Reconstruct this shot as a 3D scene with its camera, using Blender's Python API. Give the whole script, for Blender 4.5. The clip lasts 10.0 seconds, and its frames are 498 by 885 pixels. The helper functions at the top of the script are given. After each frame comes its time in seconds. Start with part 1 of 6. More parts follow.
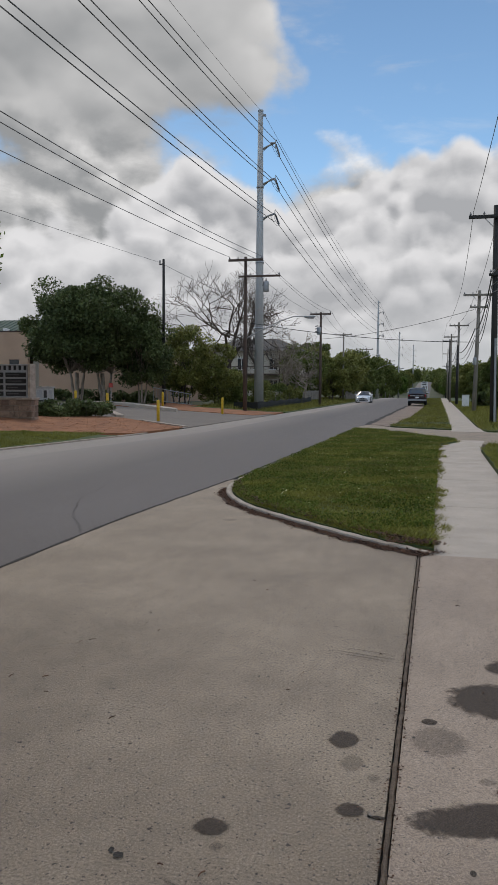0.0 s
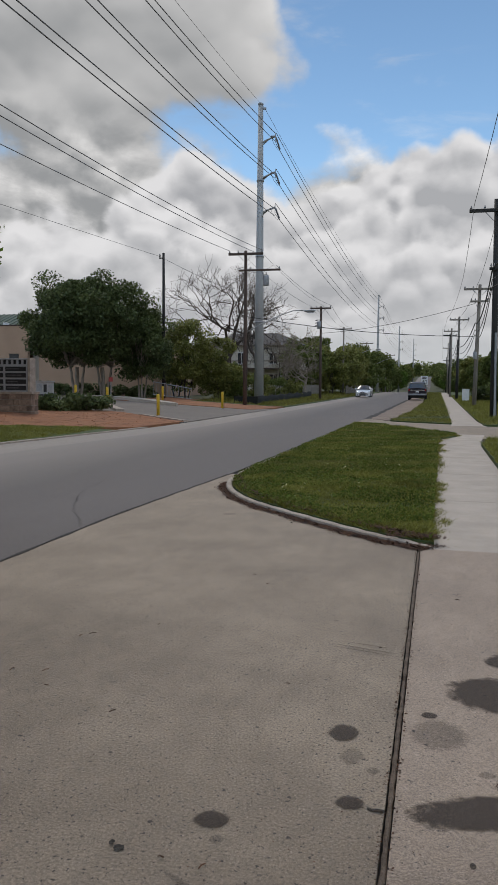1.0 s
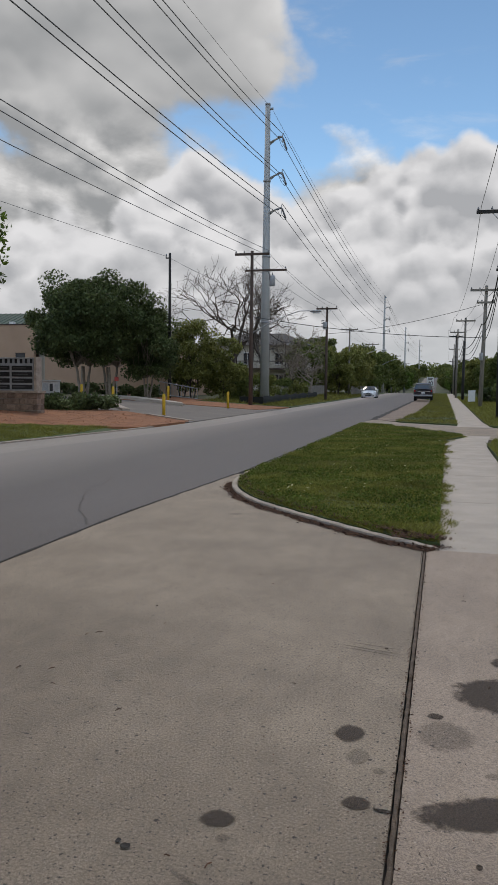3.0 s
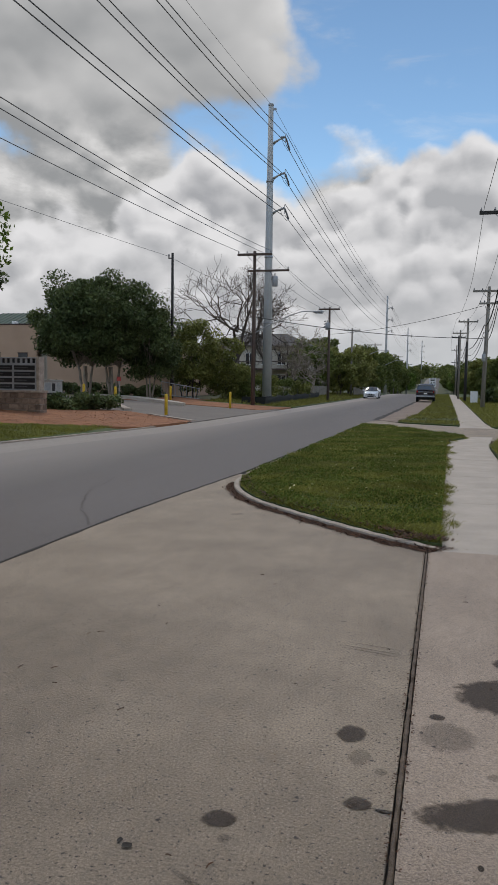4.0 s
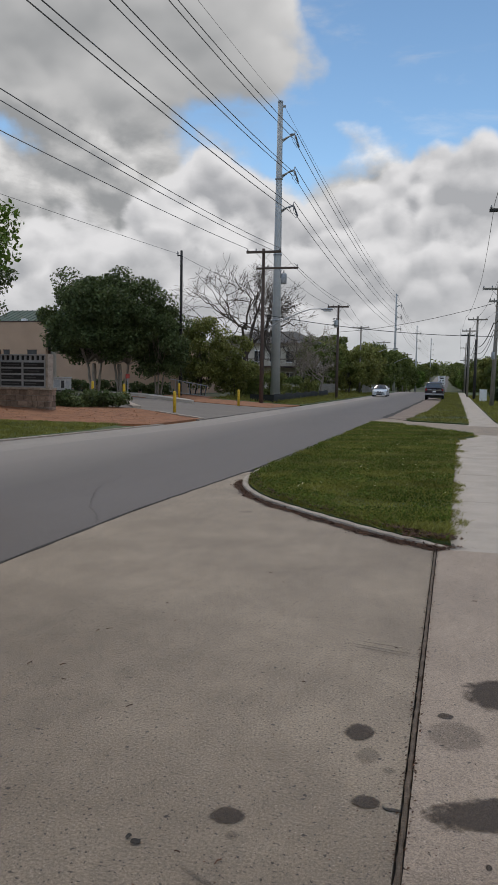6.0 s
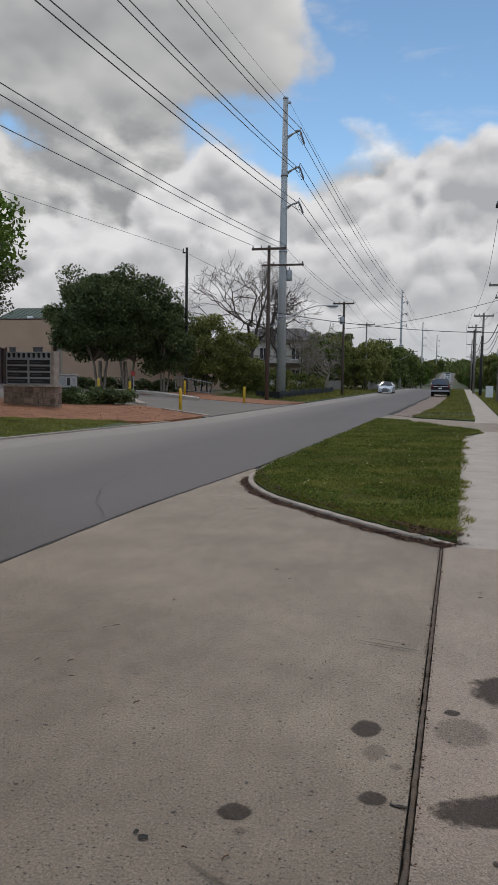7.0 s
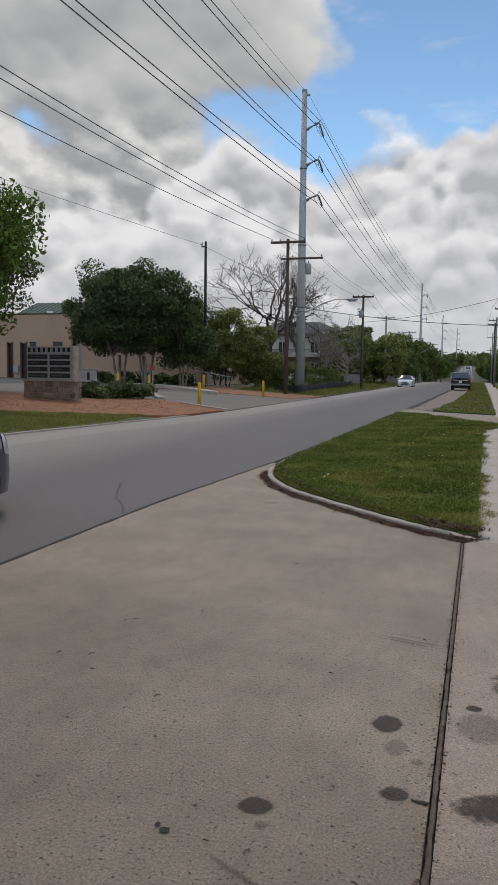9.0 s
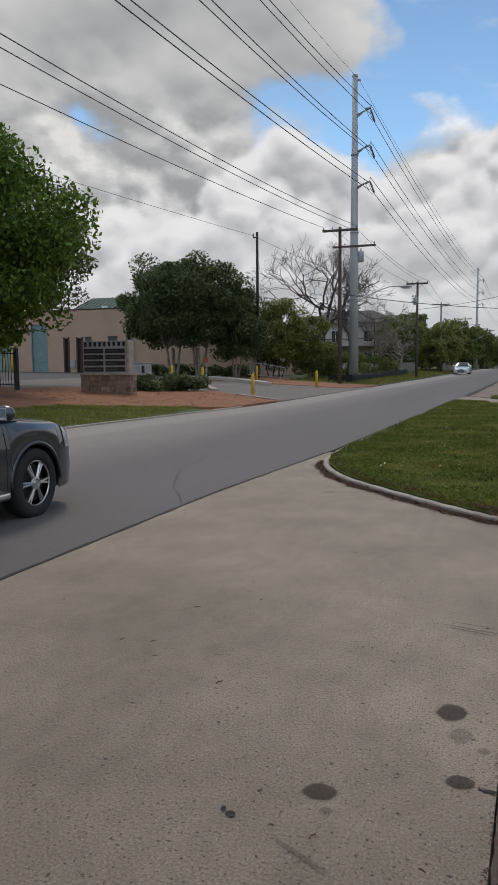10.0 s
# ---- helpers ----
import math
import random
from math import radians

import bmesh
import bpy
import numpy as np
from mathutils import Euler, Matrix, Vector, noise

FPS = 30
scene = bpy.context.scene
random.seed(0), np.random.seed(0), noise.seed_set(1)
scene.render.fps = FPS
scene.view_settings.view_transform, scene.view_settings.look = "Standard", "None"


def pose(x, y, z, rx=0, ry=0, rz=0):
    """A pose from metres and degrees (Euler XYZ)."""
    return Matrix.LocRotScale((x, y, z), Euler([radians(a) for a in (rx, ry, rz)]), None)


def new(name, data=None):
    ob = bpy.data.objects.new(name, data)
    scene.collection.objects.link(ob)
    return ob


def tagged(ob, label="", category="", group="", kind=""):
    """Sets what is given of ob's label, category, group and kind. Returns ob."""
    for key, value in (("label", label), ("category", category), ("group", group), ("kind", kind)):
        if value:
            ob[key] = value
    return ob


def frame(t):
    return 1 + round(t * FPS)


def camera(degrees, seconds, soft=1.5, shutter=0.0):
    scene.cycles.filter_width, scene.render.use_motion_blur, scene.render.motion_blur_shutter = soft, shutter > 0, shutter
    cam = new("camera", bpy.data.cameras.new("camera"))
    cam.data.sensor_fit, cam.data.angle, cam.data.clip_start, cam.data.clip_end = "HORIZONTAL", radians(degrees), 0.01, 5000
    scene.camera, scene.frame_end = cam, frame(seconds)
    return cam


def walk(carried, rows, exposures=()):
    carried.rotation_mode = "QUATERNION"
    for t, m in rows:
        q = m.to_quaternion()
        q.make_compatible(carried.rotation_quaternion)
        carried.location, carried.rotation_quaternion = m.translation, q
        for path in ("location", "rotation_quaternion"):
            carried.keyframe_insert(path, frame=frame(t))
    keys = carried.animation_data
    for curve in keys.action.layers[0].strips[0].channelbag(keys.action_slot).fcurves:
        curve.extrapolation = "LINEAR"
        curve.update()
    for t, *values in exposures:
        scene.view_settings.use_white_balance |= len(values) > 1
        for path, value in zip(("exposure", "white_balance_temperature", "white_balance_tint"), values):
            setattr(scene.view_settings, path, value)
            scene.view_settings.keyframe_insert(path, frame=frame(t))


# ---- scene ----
cam = camera(35.59, 10.0)
PATH = [
    (0, pose(0.000, 0.000, 1.650, 86.03, -0.33, 13.64)),
    (0.5, pose(0.002, 0.012, 1.646, 85.73, -0.18, 13.68)),
    (1, pose(-0.002, 0.002, 1.648, 85.61, -0.35, 13.64)),
    (1.5, pose(-0.004, 0.006, 1.644, 85.55, -0.38, 13.57)),
    (2, pose(-0.003, 0.001, 1.645, 85.65, -0.34, 13.73)),
    (2.5, pose(-0.009, -0.001, 1.646, 85.62, -0.49, 13.91)),
    (4, pose(-0.014, -0.005, 1.646, 85.64, -0.79, 14.21)),
    (4.5, pose(-0.016, -0.003, 1.644, 85.57, -0.79, 14.36)),
    (5, pose(-0.012, 0.002, 1.641, 85.48, -0.65, 14.66)),
    (5.5, pose(-0.015, -0.010, 1.650, 85.52, -0.88, 14.66)),
    (7, pose(-0.020, -0.011, 1.648, 85.23, -0.80, 15.24)),
    (7.5, pose(-0.026, 0.007, 1.638, 85.19, -0.76, 15.32)),
    (8, pose(-0.027, 0.002, 1.640, 85.06, -0.77, 15.49)),
    (8.5, pose(-0.025, 0.003, 1.643, 84.94, -0.58, 16.30)),
    (9, pose(-0.031, -0.003, 1.647, 84.77, -0.67, 16.62)),
    (9.5, pose(-0.043, -0.002, 1.638, 84.44, -0.62, 17.15)),
    (9.75, pose(-0.047, -0.006, 1.636, 84.30, -0.17, 18.50)),
    (10, pose(-0.052, -0.012, 1.633, 84.10, 0.49, 20.50)),
]
walk(cam, PATH, ((0, 0.17, 6980, 10.8), (8, 0.17, 6980, 10.8), (9, 0.26, 6980, 10.8), (10, 0.26, 6980, 10.8)))

# ---- world and sun ----
SUN_UP, SUN_TURN = radians(52), radians(150)
world = bpy.data.worlds.new("sky")
scene.world = world
world.use_nodes = True
SUN_LAMP = bpy.data.lights.new("sun", "SUN")
SUN_LAMP.energy, SUN_LAMP.angle, SUN_LAMP.color = 1.0, radians(14), (1.0, 0.93, 0.83)
sun = new("sun", SUN_LAMP)
sun.matrix_world = pose(0, 0, 60, 38, 0, 205)


def sky_nodes():
    nt = world.node_tree
    nt.nodes.clear()
    n = nt.nodes.new
    link = nt.links.new

    def val(op, a, b=None, c=None, clamp=False):
        m = n("ShaderNodeMath")
        m.operation, m.use_clamp = op, clamp
        for i, v in enumerate((a, b, c)):
            if v is None:
                continue
            if isinstance(v, (int, float)):
                m.inputs[i].default_value = v
            else:
                link(v, m.inputs[i])
        return m.outputs[0]

    def smooth(v, lo, hi):
        m = n("ShaderNodeMapRange")
        m.interpolation_type = "SMOOTHSTEP"
        link(v, m.inputs[0])
        m.inputs[1].default_value, m.inputs[2].default_value = lo, hi
        return m.outputs[0]

    def noise_at(vec, scale, detail, rough=0.55, warp=0.0):
        t = n("ShaderNodeTexNoise")
        t.inputs["Scale"].default_value, t.inputs["Detail"].default_value = scale, detail
        t.inputs["Roughness"].default_value, t.inputs["Distortion"].default_value = rough, warp
        link(vec, t.inputs["Vector"])
        return t.outputs[0]

    def mix(fac, a, b):
        m = n("ShaderNodeMix")
        m.data_type = "RGBA"
        link(fac, m.inputs[0])
        for i, v in ((6, a), (7, b)):
            if isinstance(v, tuple):
                m.inputs[i].default_value = (*v, 1)
            else:
                link(v, m.inputs[i])
        return m.outputs[2]

    def toward(d):
        m = n("ShaderNodeVectorMath")
        m.operation = "DOT_PRODUCT"
        link(way, m.inputs[0])
        m.inputs[1].default_value = Vector(d).normalized()
        return m.outputs["Value"]

    def moved(scale, shift):
        m = n("ShaderNodeVectorMath")
        m.operation = "MULTIPLY_ADD"
        link(way, m.inputs[0])
        m.inputs[1].default_value, m.inputs[2].default_value = scale, shift
        return m.outputs[0]

    way = n("ShaderNodeTexCoord").outputs["Generated"]
    parts = n("ShaderNodeSeparateXYZ")
    link(way, parts.inputs[0])
    up = val("MAXIMUM", parts.outputs[2], 0.0)
    # heaped clouds: one noise for the mass, the same a little higher for the light on their tops
    tall = (1.0, 1.0, 1.45)
    mass = noise_at(moved(tall, CLOUD_SHIFT), 3.6, 10, 0.55, 0.2)
    above = noise_at(moved(tall, (CLOUD_SHIFT[0], CLOUD_SHIFT[1], CLOUD_SHIFT[2] + 0.045)), 3.6, 10, 0.55, 0.2)
    soft = noise_at(moved(tall, CLOUD_SHIFT), 3.6, 3.5, 0.5, 0.2)
    soft_above = noise_at(moved(tall, (CLOUD_SHIFT[0], CLOUD_SHIFT[1], CLOUD_SHIFT[2] + 0.075)), 3.6, 3.5, 0.5, 0.2)
    broad = noise_at(moved((1.0, 1.0, 2.6), (4.0, 1.0, 2.0)), 2.2, 5, 0.5, 0.2)
    wisp = noise_at(moved((0.9, 0.9, 4.0), (7.0, 3.0, 1.0)), 4.5, 8, 0.6, 0.6)
    gap = smooth(toward(OPEN_SKY), 0.948, 0.984)
    heavy = smooth(toward(HEAVY_SKY), 0.925, 0.996)
    fine = noise_at(moved((1.0, 1.0, 1.7), (2.0, 5.0, 3.0)), 11.0, 8, 0.6, 0.3)
    fine_above = noise_at(moved((1.0, 1.0, 1.7), (2.0, 5.0, 3.022)), 11.0, 8, 0.6, 0.3)
    # rounded cauliflower heads at two sizes, stirred by a noise
    stir = n("ShaderNodeTexNoise")
    stir.inputs["Scale"].default_value, stir.inputs["Detail"].default_value = 14.0, 6
    link(way, stir.inputs["Vector"])

    def puffs(shift, size, stirred):
        warp = n("ShaderNodeVectorMath")
        warp.operation = "MULTIPLY_ADD"
        link(stir.outputs[1], warp.inputs[0])
        warp.inputs[1].default_value = (stirred,) * 3
        link(moved((1.0, 1.0, 1.3), shift), warp.inputs[2])
        t = n("ShaderNodeTexVoronoi")
        t.feature = "SMOOTH_F1"
        t.inputs["Scale"].default_value, t.inputs["Smoothness"].default_value = size, 0.35
        link(warp.outputs[0], t.inputs["Vector"])
        return val("SUBTRACT", 1.0, t.outputs["Distance"])

    heads = puffs((0.0, 0.0, 0.0), 9.0, 0.10)
    buds = puffs((0.3, 0.1, 0.0), 23.0, 0.05)
    heads_above = puffs((0.012, 0.0, 0.030), 9.0, 0.10)
    buds_above = puffs((0.305, 0.1, 0.012), 23.0, 0.05)
    heaped = smooth(up, 0.36, 0.24)
    cover = val("ADD", val("MULTIPLY", mass, 0.80), val("MULTIPLY", broad, 0.30))
    cover = val("ADD", cover, val("MULTIPLY", val("SUBTRACT", heads, 0.5), 0.22))
    cover = val("ADD", cover, val("MULTIPLY", val("SUBTRACT", buds, 0.5), 0.08))
    cover = val("ADD", cover, val("MULTIPLY", smooth(up, 0.30, 0.12), 0.24))
    cover = val("ADD", cover, val("MULTIPLY", heavy, 0.12))
    cover = val("SUBTRACT", cover, val("MULTIPLY", gap, 0.30))
    cloud = smooth(cover, 0.515, 0.635)
    cloud = val("MAXIMUM", cloud, val("MULTIPLY", smooth(wisp, 0.52, 0.80), 0.55))
    relief = val("ADD", val("MULTIPLY", val("ADD", val("MULTIPLY", val("SUBTRACT", soft, soft_above), 1.7), val("MULTIPLY", val("SUBTRACT", mass, above), val("ADD", val("MULTIPLY", heaped, 1.3), 0.5))), 1.0), 0.62, clamp=True)
    bulge = val("ADD", val("MULTIPLY", val("SUBTRACT", heads, heads_above), 0.95), val("MULTIPLY", val("SUBTRACT", buds, buds_above), 1.1))
    relief = val("ADD", relief, val("MULTIPLY", bulge, val("ADD", val("MULTIPLY", heaped, 0.8), 0.2)))
    relief = val("ADD", relief, val("MULTIPLY", val("MULTIPLY", val("SUBTRACT", fine, fine_above), 1.2), heaped))
    relief = val("ADD", relief, val("MULTIPLY", smooth(up, 0.34, 0.15), 0.01), clamp=True)
    deep = smooth(cover, 0.66, 0.98)
    lit = val("SUBTRACT", relief, val("MULTIPLY", deep, 0.12))
    lit = val("SUBTRACT", lit, val("MULTIPLY", heavy, 0.36))
    body = mix(smooth(lit, -0.15, 0.62), (0.26, 0.28, 0.305), (0.485, 0.505, 0.535))
    body = mix(smooth(lit, 0.42, 0.95), body, (0.74, 0.765, 0.805))
    # heaps stacked one before another, each bright along its crisp top and grey towards its base
    lump = val("ADD", val("MULTIPLY", val("SUBTRACT", heads, 0.5), 0.055), val("MULTIPLY", val("SUBTRACT", buds, 0.5), 0.030))
    lump = val("ADD", lump, val("MULTIPLY", val("SUBTRACT", fine, 0.5), 0.045))
    side = val("MINIMUM", val("MAXIMUM", parts.outputs[0], -0.6), 0.15)
    for top, slant, swing, shift, lightest, darkest, depth in HEAPS:
        rise = noise_at(moved((1.0, 1.0, 0.55), shift), 6.0, 4, 0.5, 0.3)
        edge = val("ADD", val("ADD", val("MULTIPLY", side, slant), top), val("MULTIPLY", val("SUBTRACT", rise, 0.5), swing))
        under = val("SUBTRACT", val("ADD", edge, lump), up)
        glow = val("SUBTRACT", 0.96, val("MULTIPLY", smooth(under, 0.0, depth), 0.82))
        glow = val("ADD", glow, val("MULTIPLY", bulge, 1.15))
        glow = val("ADD", glow, val("MULTIPLY", val("SUBTRACT", mass, above), 1.8))
        glow = val("ADD", glow, val("MULTIPLY", val("SUBTRACT", fine, fine_above), 0.9), clamp=True)
        shade = mix(glow, darkest, lightest)
        veiled = smooth(under, -0.004, 0.022)
        body = mix(veiled, body, shade)
        cloud = val("MAXIMUM", cloud, veiled)
    haze = mix(val("MULTIPLY", smooth(up, 0.09, 0.0), 0.7), body, (0.49, 0.53, 0.58))
    sky = n("ShaderNodeTexSky")
    sky.sky_type, sky.sun_disc = "NISHITA", False
    sky.sun_elevation, sky.sun_rotation = SUN_UP, SUN_TURN
    blue = n("ShaderNodeBackground")
    tint = n("ShaderNodeMix")
    tint.data_type, tint.blend_type = "RGBA", "MULTIPLY"
    tint.inputs[0].default_value = 1.0
    link(sky.outputs[0], tint.inputs[6])
    tint.inputs[7].default_value = (0.82, 1.02, 1.12, 1)
    link(tint.outputs[2], blue.inputs[0])
    blue.inputs[1].default_value = 0.15
    veil = n("ShaderNodeBackground")
    link(haze, veil.inputs[0])
    veil.inputs[1].default_value = 1.0
    both = n("ShaderNodeMixShader")
    link(cloud, both.inputs[0])
    link(blue.outputs[0], both.inputs[1])
    link(veil.outputs[0], both.inputs[2])
    out = n("ShaderNodeOutputWorld")
    link(both.outputs[0], out.inputs[0])


OPEN_SKY = (0.10, 0.86, 0.50)
HEAVY_SKY = (-0.44, 0.83, 0.36)
CLOUD_SHIFT = (1.3, 0.4, 0.2)
# top edge, its slant to the east, how far it swings, seed, lit and shaded colour, depth of the lit rim
HEAPS = (
    (0.305, 0.22, 0.30, (0.0, 0.0, 0.0), (0.63, 0.655, 0.705), (0.33, 0.352, 0.392), 0.085),
    (0.235, 0.10, 0.26, (3.1, 1.7, 0.4), (0.65, 0.675, 0.725), (0.345, 0.368, 0.408), 0.07),
    (0.170, 0.00, 0.20, (5.3, 8.2, 1.1), (0.63, 0.655, 0.705), (0.355, 0.378, 0.418), 0.06),
    (0.115, 0.00, 0.12, (9.4, 2.6, 2.3), (0.58, 0.605, 0.655), (0.385, 0.41, 0.452), 0.05),
    (0.070, 0.00, 0.06, (1.6, 6.1, 4.2), (0.53, 0.56, 0.61), (0.40, 0.43, 0.475), 0.04),
)
sky_nodes()

# ---- materials ----
MATS = {}


def mat(name, dark, light, scale=6.0, rough=0.8, bump=0.15, grain=60.0, metal=0.0, speck=None, speck_scale=90.0,
        speck_from=0.62, blotch=0.35, island=0.0, thin=0.0, vary=0.0, coat=0.0, space="Object", stretch=(1, 1, 1), grain_mix=0.25, streak=0.0, lanes=None, grit=None, pits=None):
    """A surface with two colours in large blotches, fine grain, relief and, where given, specks."""
    if name in MATS:
        return MATS[name]
    m = bpy.data.materials.new(name)
    m.use_nodes = True
    nt = m.node_tree
    n, link = nt.nodes.new, nt.links.new
    surf = nt.nodes["Principled BSDF"]
    co = n("ShaderNodeTexCoord").outputs[space]
    if stretch != (1, 1, 1):
        mp = n("ShaderNodeMapping")
        mp.inputs["Scale"].default_value = stretch
        link(co, mp.inputs[0])
        co = mp.outputs[0]

    def tex(s, detail, r=0.6):
        t = n("ShaderNodeTexNoise")
        t.inputs["Scale"].default_value, t.inputs["Detail"].default_value, t.inputs["Roughness"].default_value = s, detail, r
        link(co, t.inputs["Vector"])
        return t.outputs[0]

    def ramp(v, lo, hi):
        t = n("ShaderNodeMapRange")
        link(v, t.inputs[0])
        t.inputs[1].default_value, t.inputs[2].default_value = lo, hi
        return t.outputs[0]

    def mix(f, a, b, kind="MIX"):
        t = n("ShaderNodeMix")
        t.data_type, t.blend_type = "RGBA", kind
        if isinstance(f, float):
            t.inputs[0].default_value = f
        else:
            link(f, t.inputs[0])
        for i, v in ((6, a), (7, b)):
            if isinstance(v, tuple):
                t.inputs[i].default_value = (*v, 1)
            else:
                link(v, t.inputs[i])
        return t.outputs[2]

    big = tex(scale, 6)
    fine = tex(grain, 4, 0.7)
    col = mix(ramp(big, 0.5 - blotch * 0.5, 0.5 + blotch * 0.5), dark, light)
    g = n("ShaderNodeCombineColor")
    lum = ramp(fine, 0.0, 1.0)
    gm = n("ShaderNodeMapRange")
    link(lum, gm.inputs[0])
    gm.inputs[1].default_value, gm.inputs[2].default_value = 0.34, 0.66
    gm.inputs[3].default_value, gm.inputs[4].default_value = 1 - grain_mix, 1 + grain_mix
    for i in range(3):
        link(gm.outputs[0], g.inputs[i])
    col = mix(1.0, col, g.outputs[0], "MULTIPLY")
    if streak:
        # long curved sweeps of tyres and brooms
        wv = n("ShaderNodeTexWave")
        wv.inputs["Scale"].default_value, wv.inputs["Distortion"].default_value, wv.inputs["Detail"].default_value, wv.inputs["Detail Scale"].default_value = 1.3, 14.0, 6.0, 1.2
        link(co, wv.inputs["Vector"])
        w1 = n("ShaderNodeMapRange")
        link(wv.outputs[1], w1.inputs[0])
        w1.inputs[3].default_value, w1.inputs[4].default_value = 1 - streak, 1 + streak * 0.6
        wc = n("ShaderNodeCombineColor")
        for i in range(3):
            link(w1.outputs[0], wc.inputs[i])
        col = mix(1.0, col, wc.outputs[0], "MULTIPLY")
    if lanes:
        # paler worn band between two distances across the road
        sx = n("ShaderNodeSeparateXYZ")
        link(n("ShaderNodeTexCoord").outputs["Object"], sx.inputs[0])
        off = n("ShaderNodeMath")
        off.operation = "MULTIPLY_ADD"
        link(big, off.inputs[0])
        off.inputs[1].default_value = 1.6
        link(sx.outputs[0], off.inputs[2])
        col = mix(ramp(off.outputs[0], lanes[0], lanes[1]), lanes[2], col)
    if speck:
        col = mix(ramp(tex(speck_scale, 2, 0.5), speck_from, speck_from + 0.05), col, speck)
    if grit:
        col = mix(ramp(tex(grit[1], 3, 0.6), grit[2], grit[2] + 0.06), col, grit[0])
    if pits:
        # shallow holes of uneven size where stones have come out of the surface
        wob = n("ShaderNodeTexNoise")
        wob.inputs["Scale"].default_value, wob.inputs["Detail"].default_value = pits[1] * 3.0, 3
        link(co, wob.inputs["Vector"])
        shove = n("ShaderNodeVectorMath")
        shove.operation = "MULTIPLY_ADD"
        link(wob.outputs[1], shove.inputs[0])
        shove.inputs[1].default_value = (0.5 / pits[1],) * 3
        link(co, shove.inputs[2])
        vor = n("ShaderNodeTexVoronoi")
        vor.inputs["Scale"].default_value = pits[1]
        link(shove.outputs[0], vor.inputs["Vector"])
        sep = n("ShaderNodeSeparateColor")
        link(vor.outputs["Color"], sep.inputs[0])
        size = n("ShaderNodeMapRange")
        link(sep.outputs[0], size.inputs[0])
        size.inputs[1].default_value, size.inputs[2].default_value = 1 - pits[2], 1.0
        size.inputs[3].default_value, size.inputs[4].default_value = -0.03, pits[3]
        gapm = n("ShaderNodeMath")
        gapm.operation = "SUBTRACT"
        link(size.outputs[0], gapm.inputs[0])
        link(vor.outputs["Distance"], gapm.inputs[1])
        col = mix(ramp(gapm.outputs[0], 0.0, 0.05), col, pits[0])
    if island or vary:
        src = n("ShaderNodeNewGeometry").outputs["Random Per Island"] if island else n("ShaderNodeObjectInfo").outputs["Random"]
        k = n("ShaderNodeMapRange")
        link(src, k.inputs[0])
        a = island or vary
        k.inputs[3].default_value, k.inputs[4].default_value = 1 - a, 1 + a
        h = n("ShaderNodeCombineColor")
        for i in range(3):
            link(k.outputs[0], h.inputs[i])
        col = mix(1.0, col, h.outputs[0], "MULTIPLY")
    link(col, surf.inputs["Base Color"])
    surf.inputs["Metallic"].default_value = metal
    rr = n("ShaderNodeMapRange")
    link(big, rr.inputs[0])
    rr.inputs[3].default_value, rr.inputs[4].default_value = max(rough - 0.12, 0.02), min(rough + 0.12, 1)
    link(rr.outputs[0], surf.inputs["Roughness"])
    if coat:
        surf.inputs["Coat Weight"].default_value = coat
        surf.inputs["Coat Roughness"].default_value = 0.04
    if thin:
        surf.inputs["Specular IOR Level"].default_value = 0.18
        surf.inputs["Transmission Weight"].default_value = 0.0
        tr = n("ShaderNodeBsdfTranslucent")
        link(col, tr.inputs[0])
        ms = n("ShaderNodeMixShader")
        ms.inputs[0].default_value = thin
        link(surf.outputs[0], ms.inputs[1])
        link(tr.outputs[0], ms.inputs[2])
        link(ms.outputs[0], nt.nodes["Material Output"].inputs[0])
    if bump:
        b = n("ShaderNodeBump")
        b.inputs["Strength"].default_value, b.inputs["Distance"].default_value = bump, 0.01
        link(fine, b.inputs["Height"])
        link(b.outputs[0], surf.inputs["Normal"])
    MATS[name] = m
    return m


CONCRETE = mat("concrete", (0.174, 0.130, 0.090), (0.335, 0.260, 0.187), 1.1, 0.72, 0.45, 86, speck=(0.060, 0.046, 0.035), speck_scale=52, speck_from=0.635, grit=((0.46, 0.36, 0.28), 85, 0.63), blotch=0.50, grain_mix=0.42, streak=0.05, pits=((0.058, 0.044, 0.034), 19.0, 0.22, 0.22))
APRON_CONCRETE = mat("apron_concrete", (0.235, 0.174, 0.127), (0.380, 0.289, 0.217), 0.9, 0.7, 0.3, 120, speck=(0.065, 0.052, 0.04), speck_scale=60, speck_from=0.66, grit=((0.48, 0.38, 0.30), 85, 0.63), blotch=0.5, grain_mix=0.45, streak=0.04, pits=((0.075, 0.058, 0.045), 17.0, 0.22, 0.2))
WALK_CONCRETE = mat("walk_concrete", (0.345, 0.288, 0.234), (0.50, 0.425, 0.350), 1.3, 0.85, 0.2, 120, speck=(0.2, 0.18, 0.15), speck_scale=30, speck_from=0.72, blotch=0.5, grain_mix=0.18)
KERB_CONCRETE = mat("kerb_concrete", (0.24, 0.19, 0.15), (0.47, 0.39, 0.315), 4, 0.85, 0.4, 70, blotch=0.5)
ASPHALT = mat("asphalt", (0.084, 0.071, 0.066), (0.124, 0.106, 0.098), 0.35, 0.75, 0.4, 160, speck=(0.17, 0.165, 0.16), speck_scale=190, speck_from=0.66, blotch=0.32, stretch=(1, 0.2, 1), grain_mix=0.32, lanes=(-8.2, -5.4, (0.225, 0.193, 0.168)))
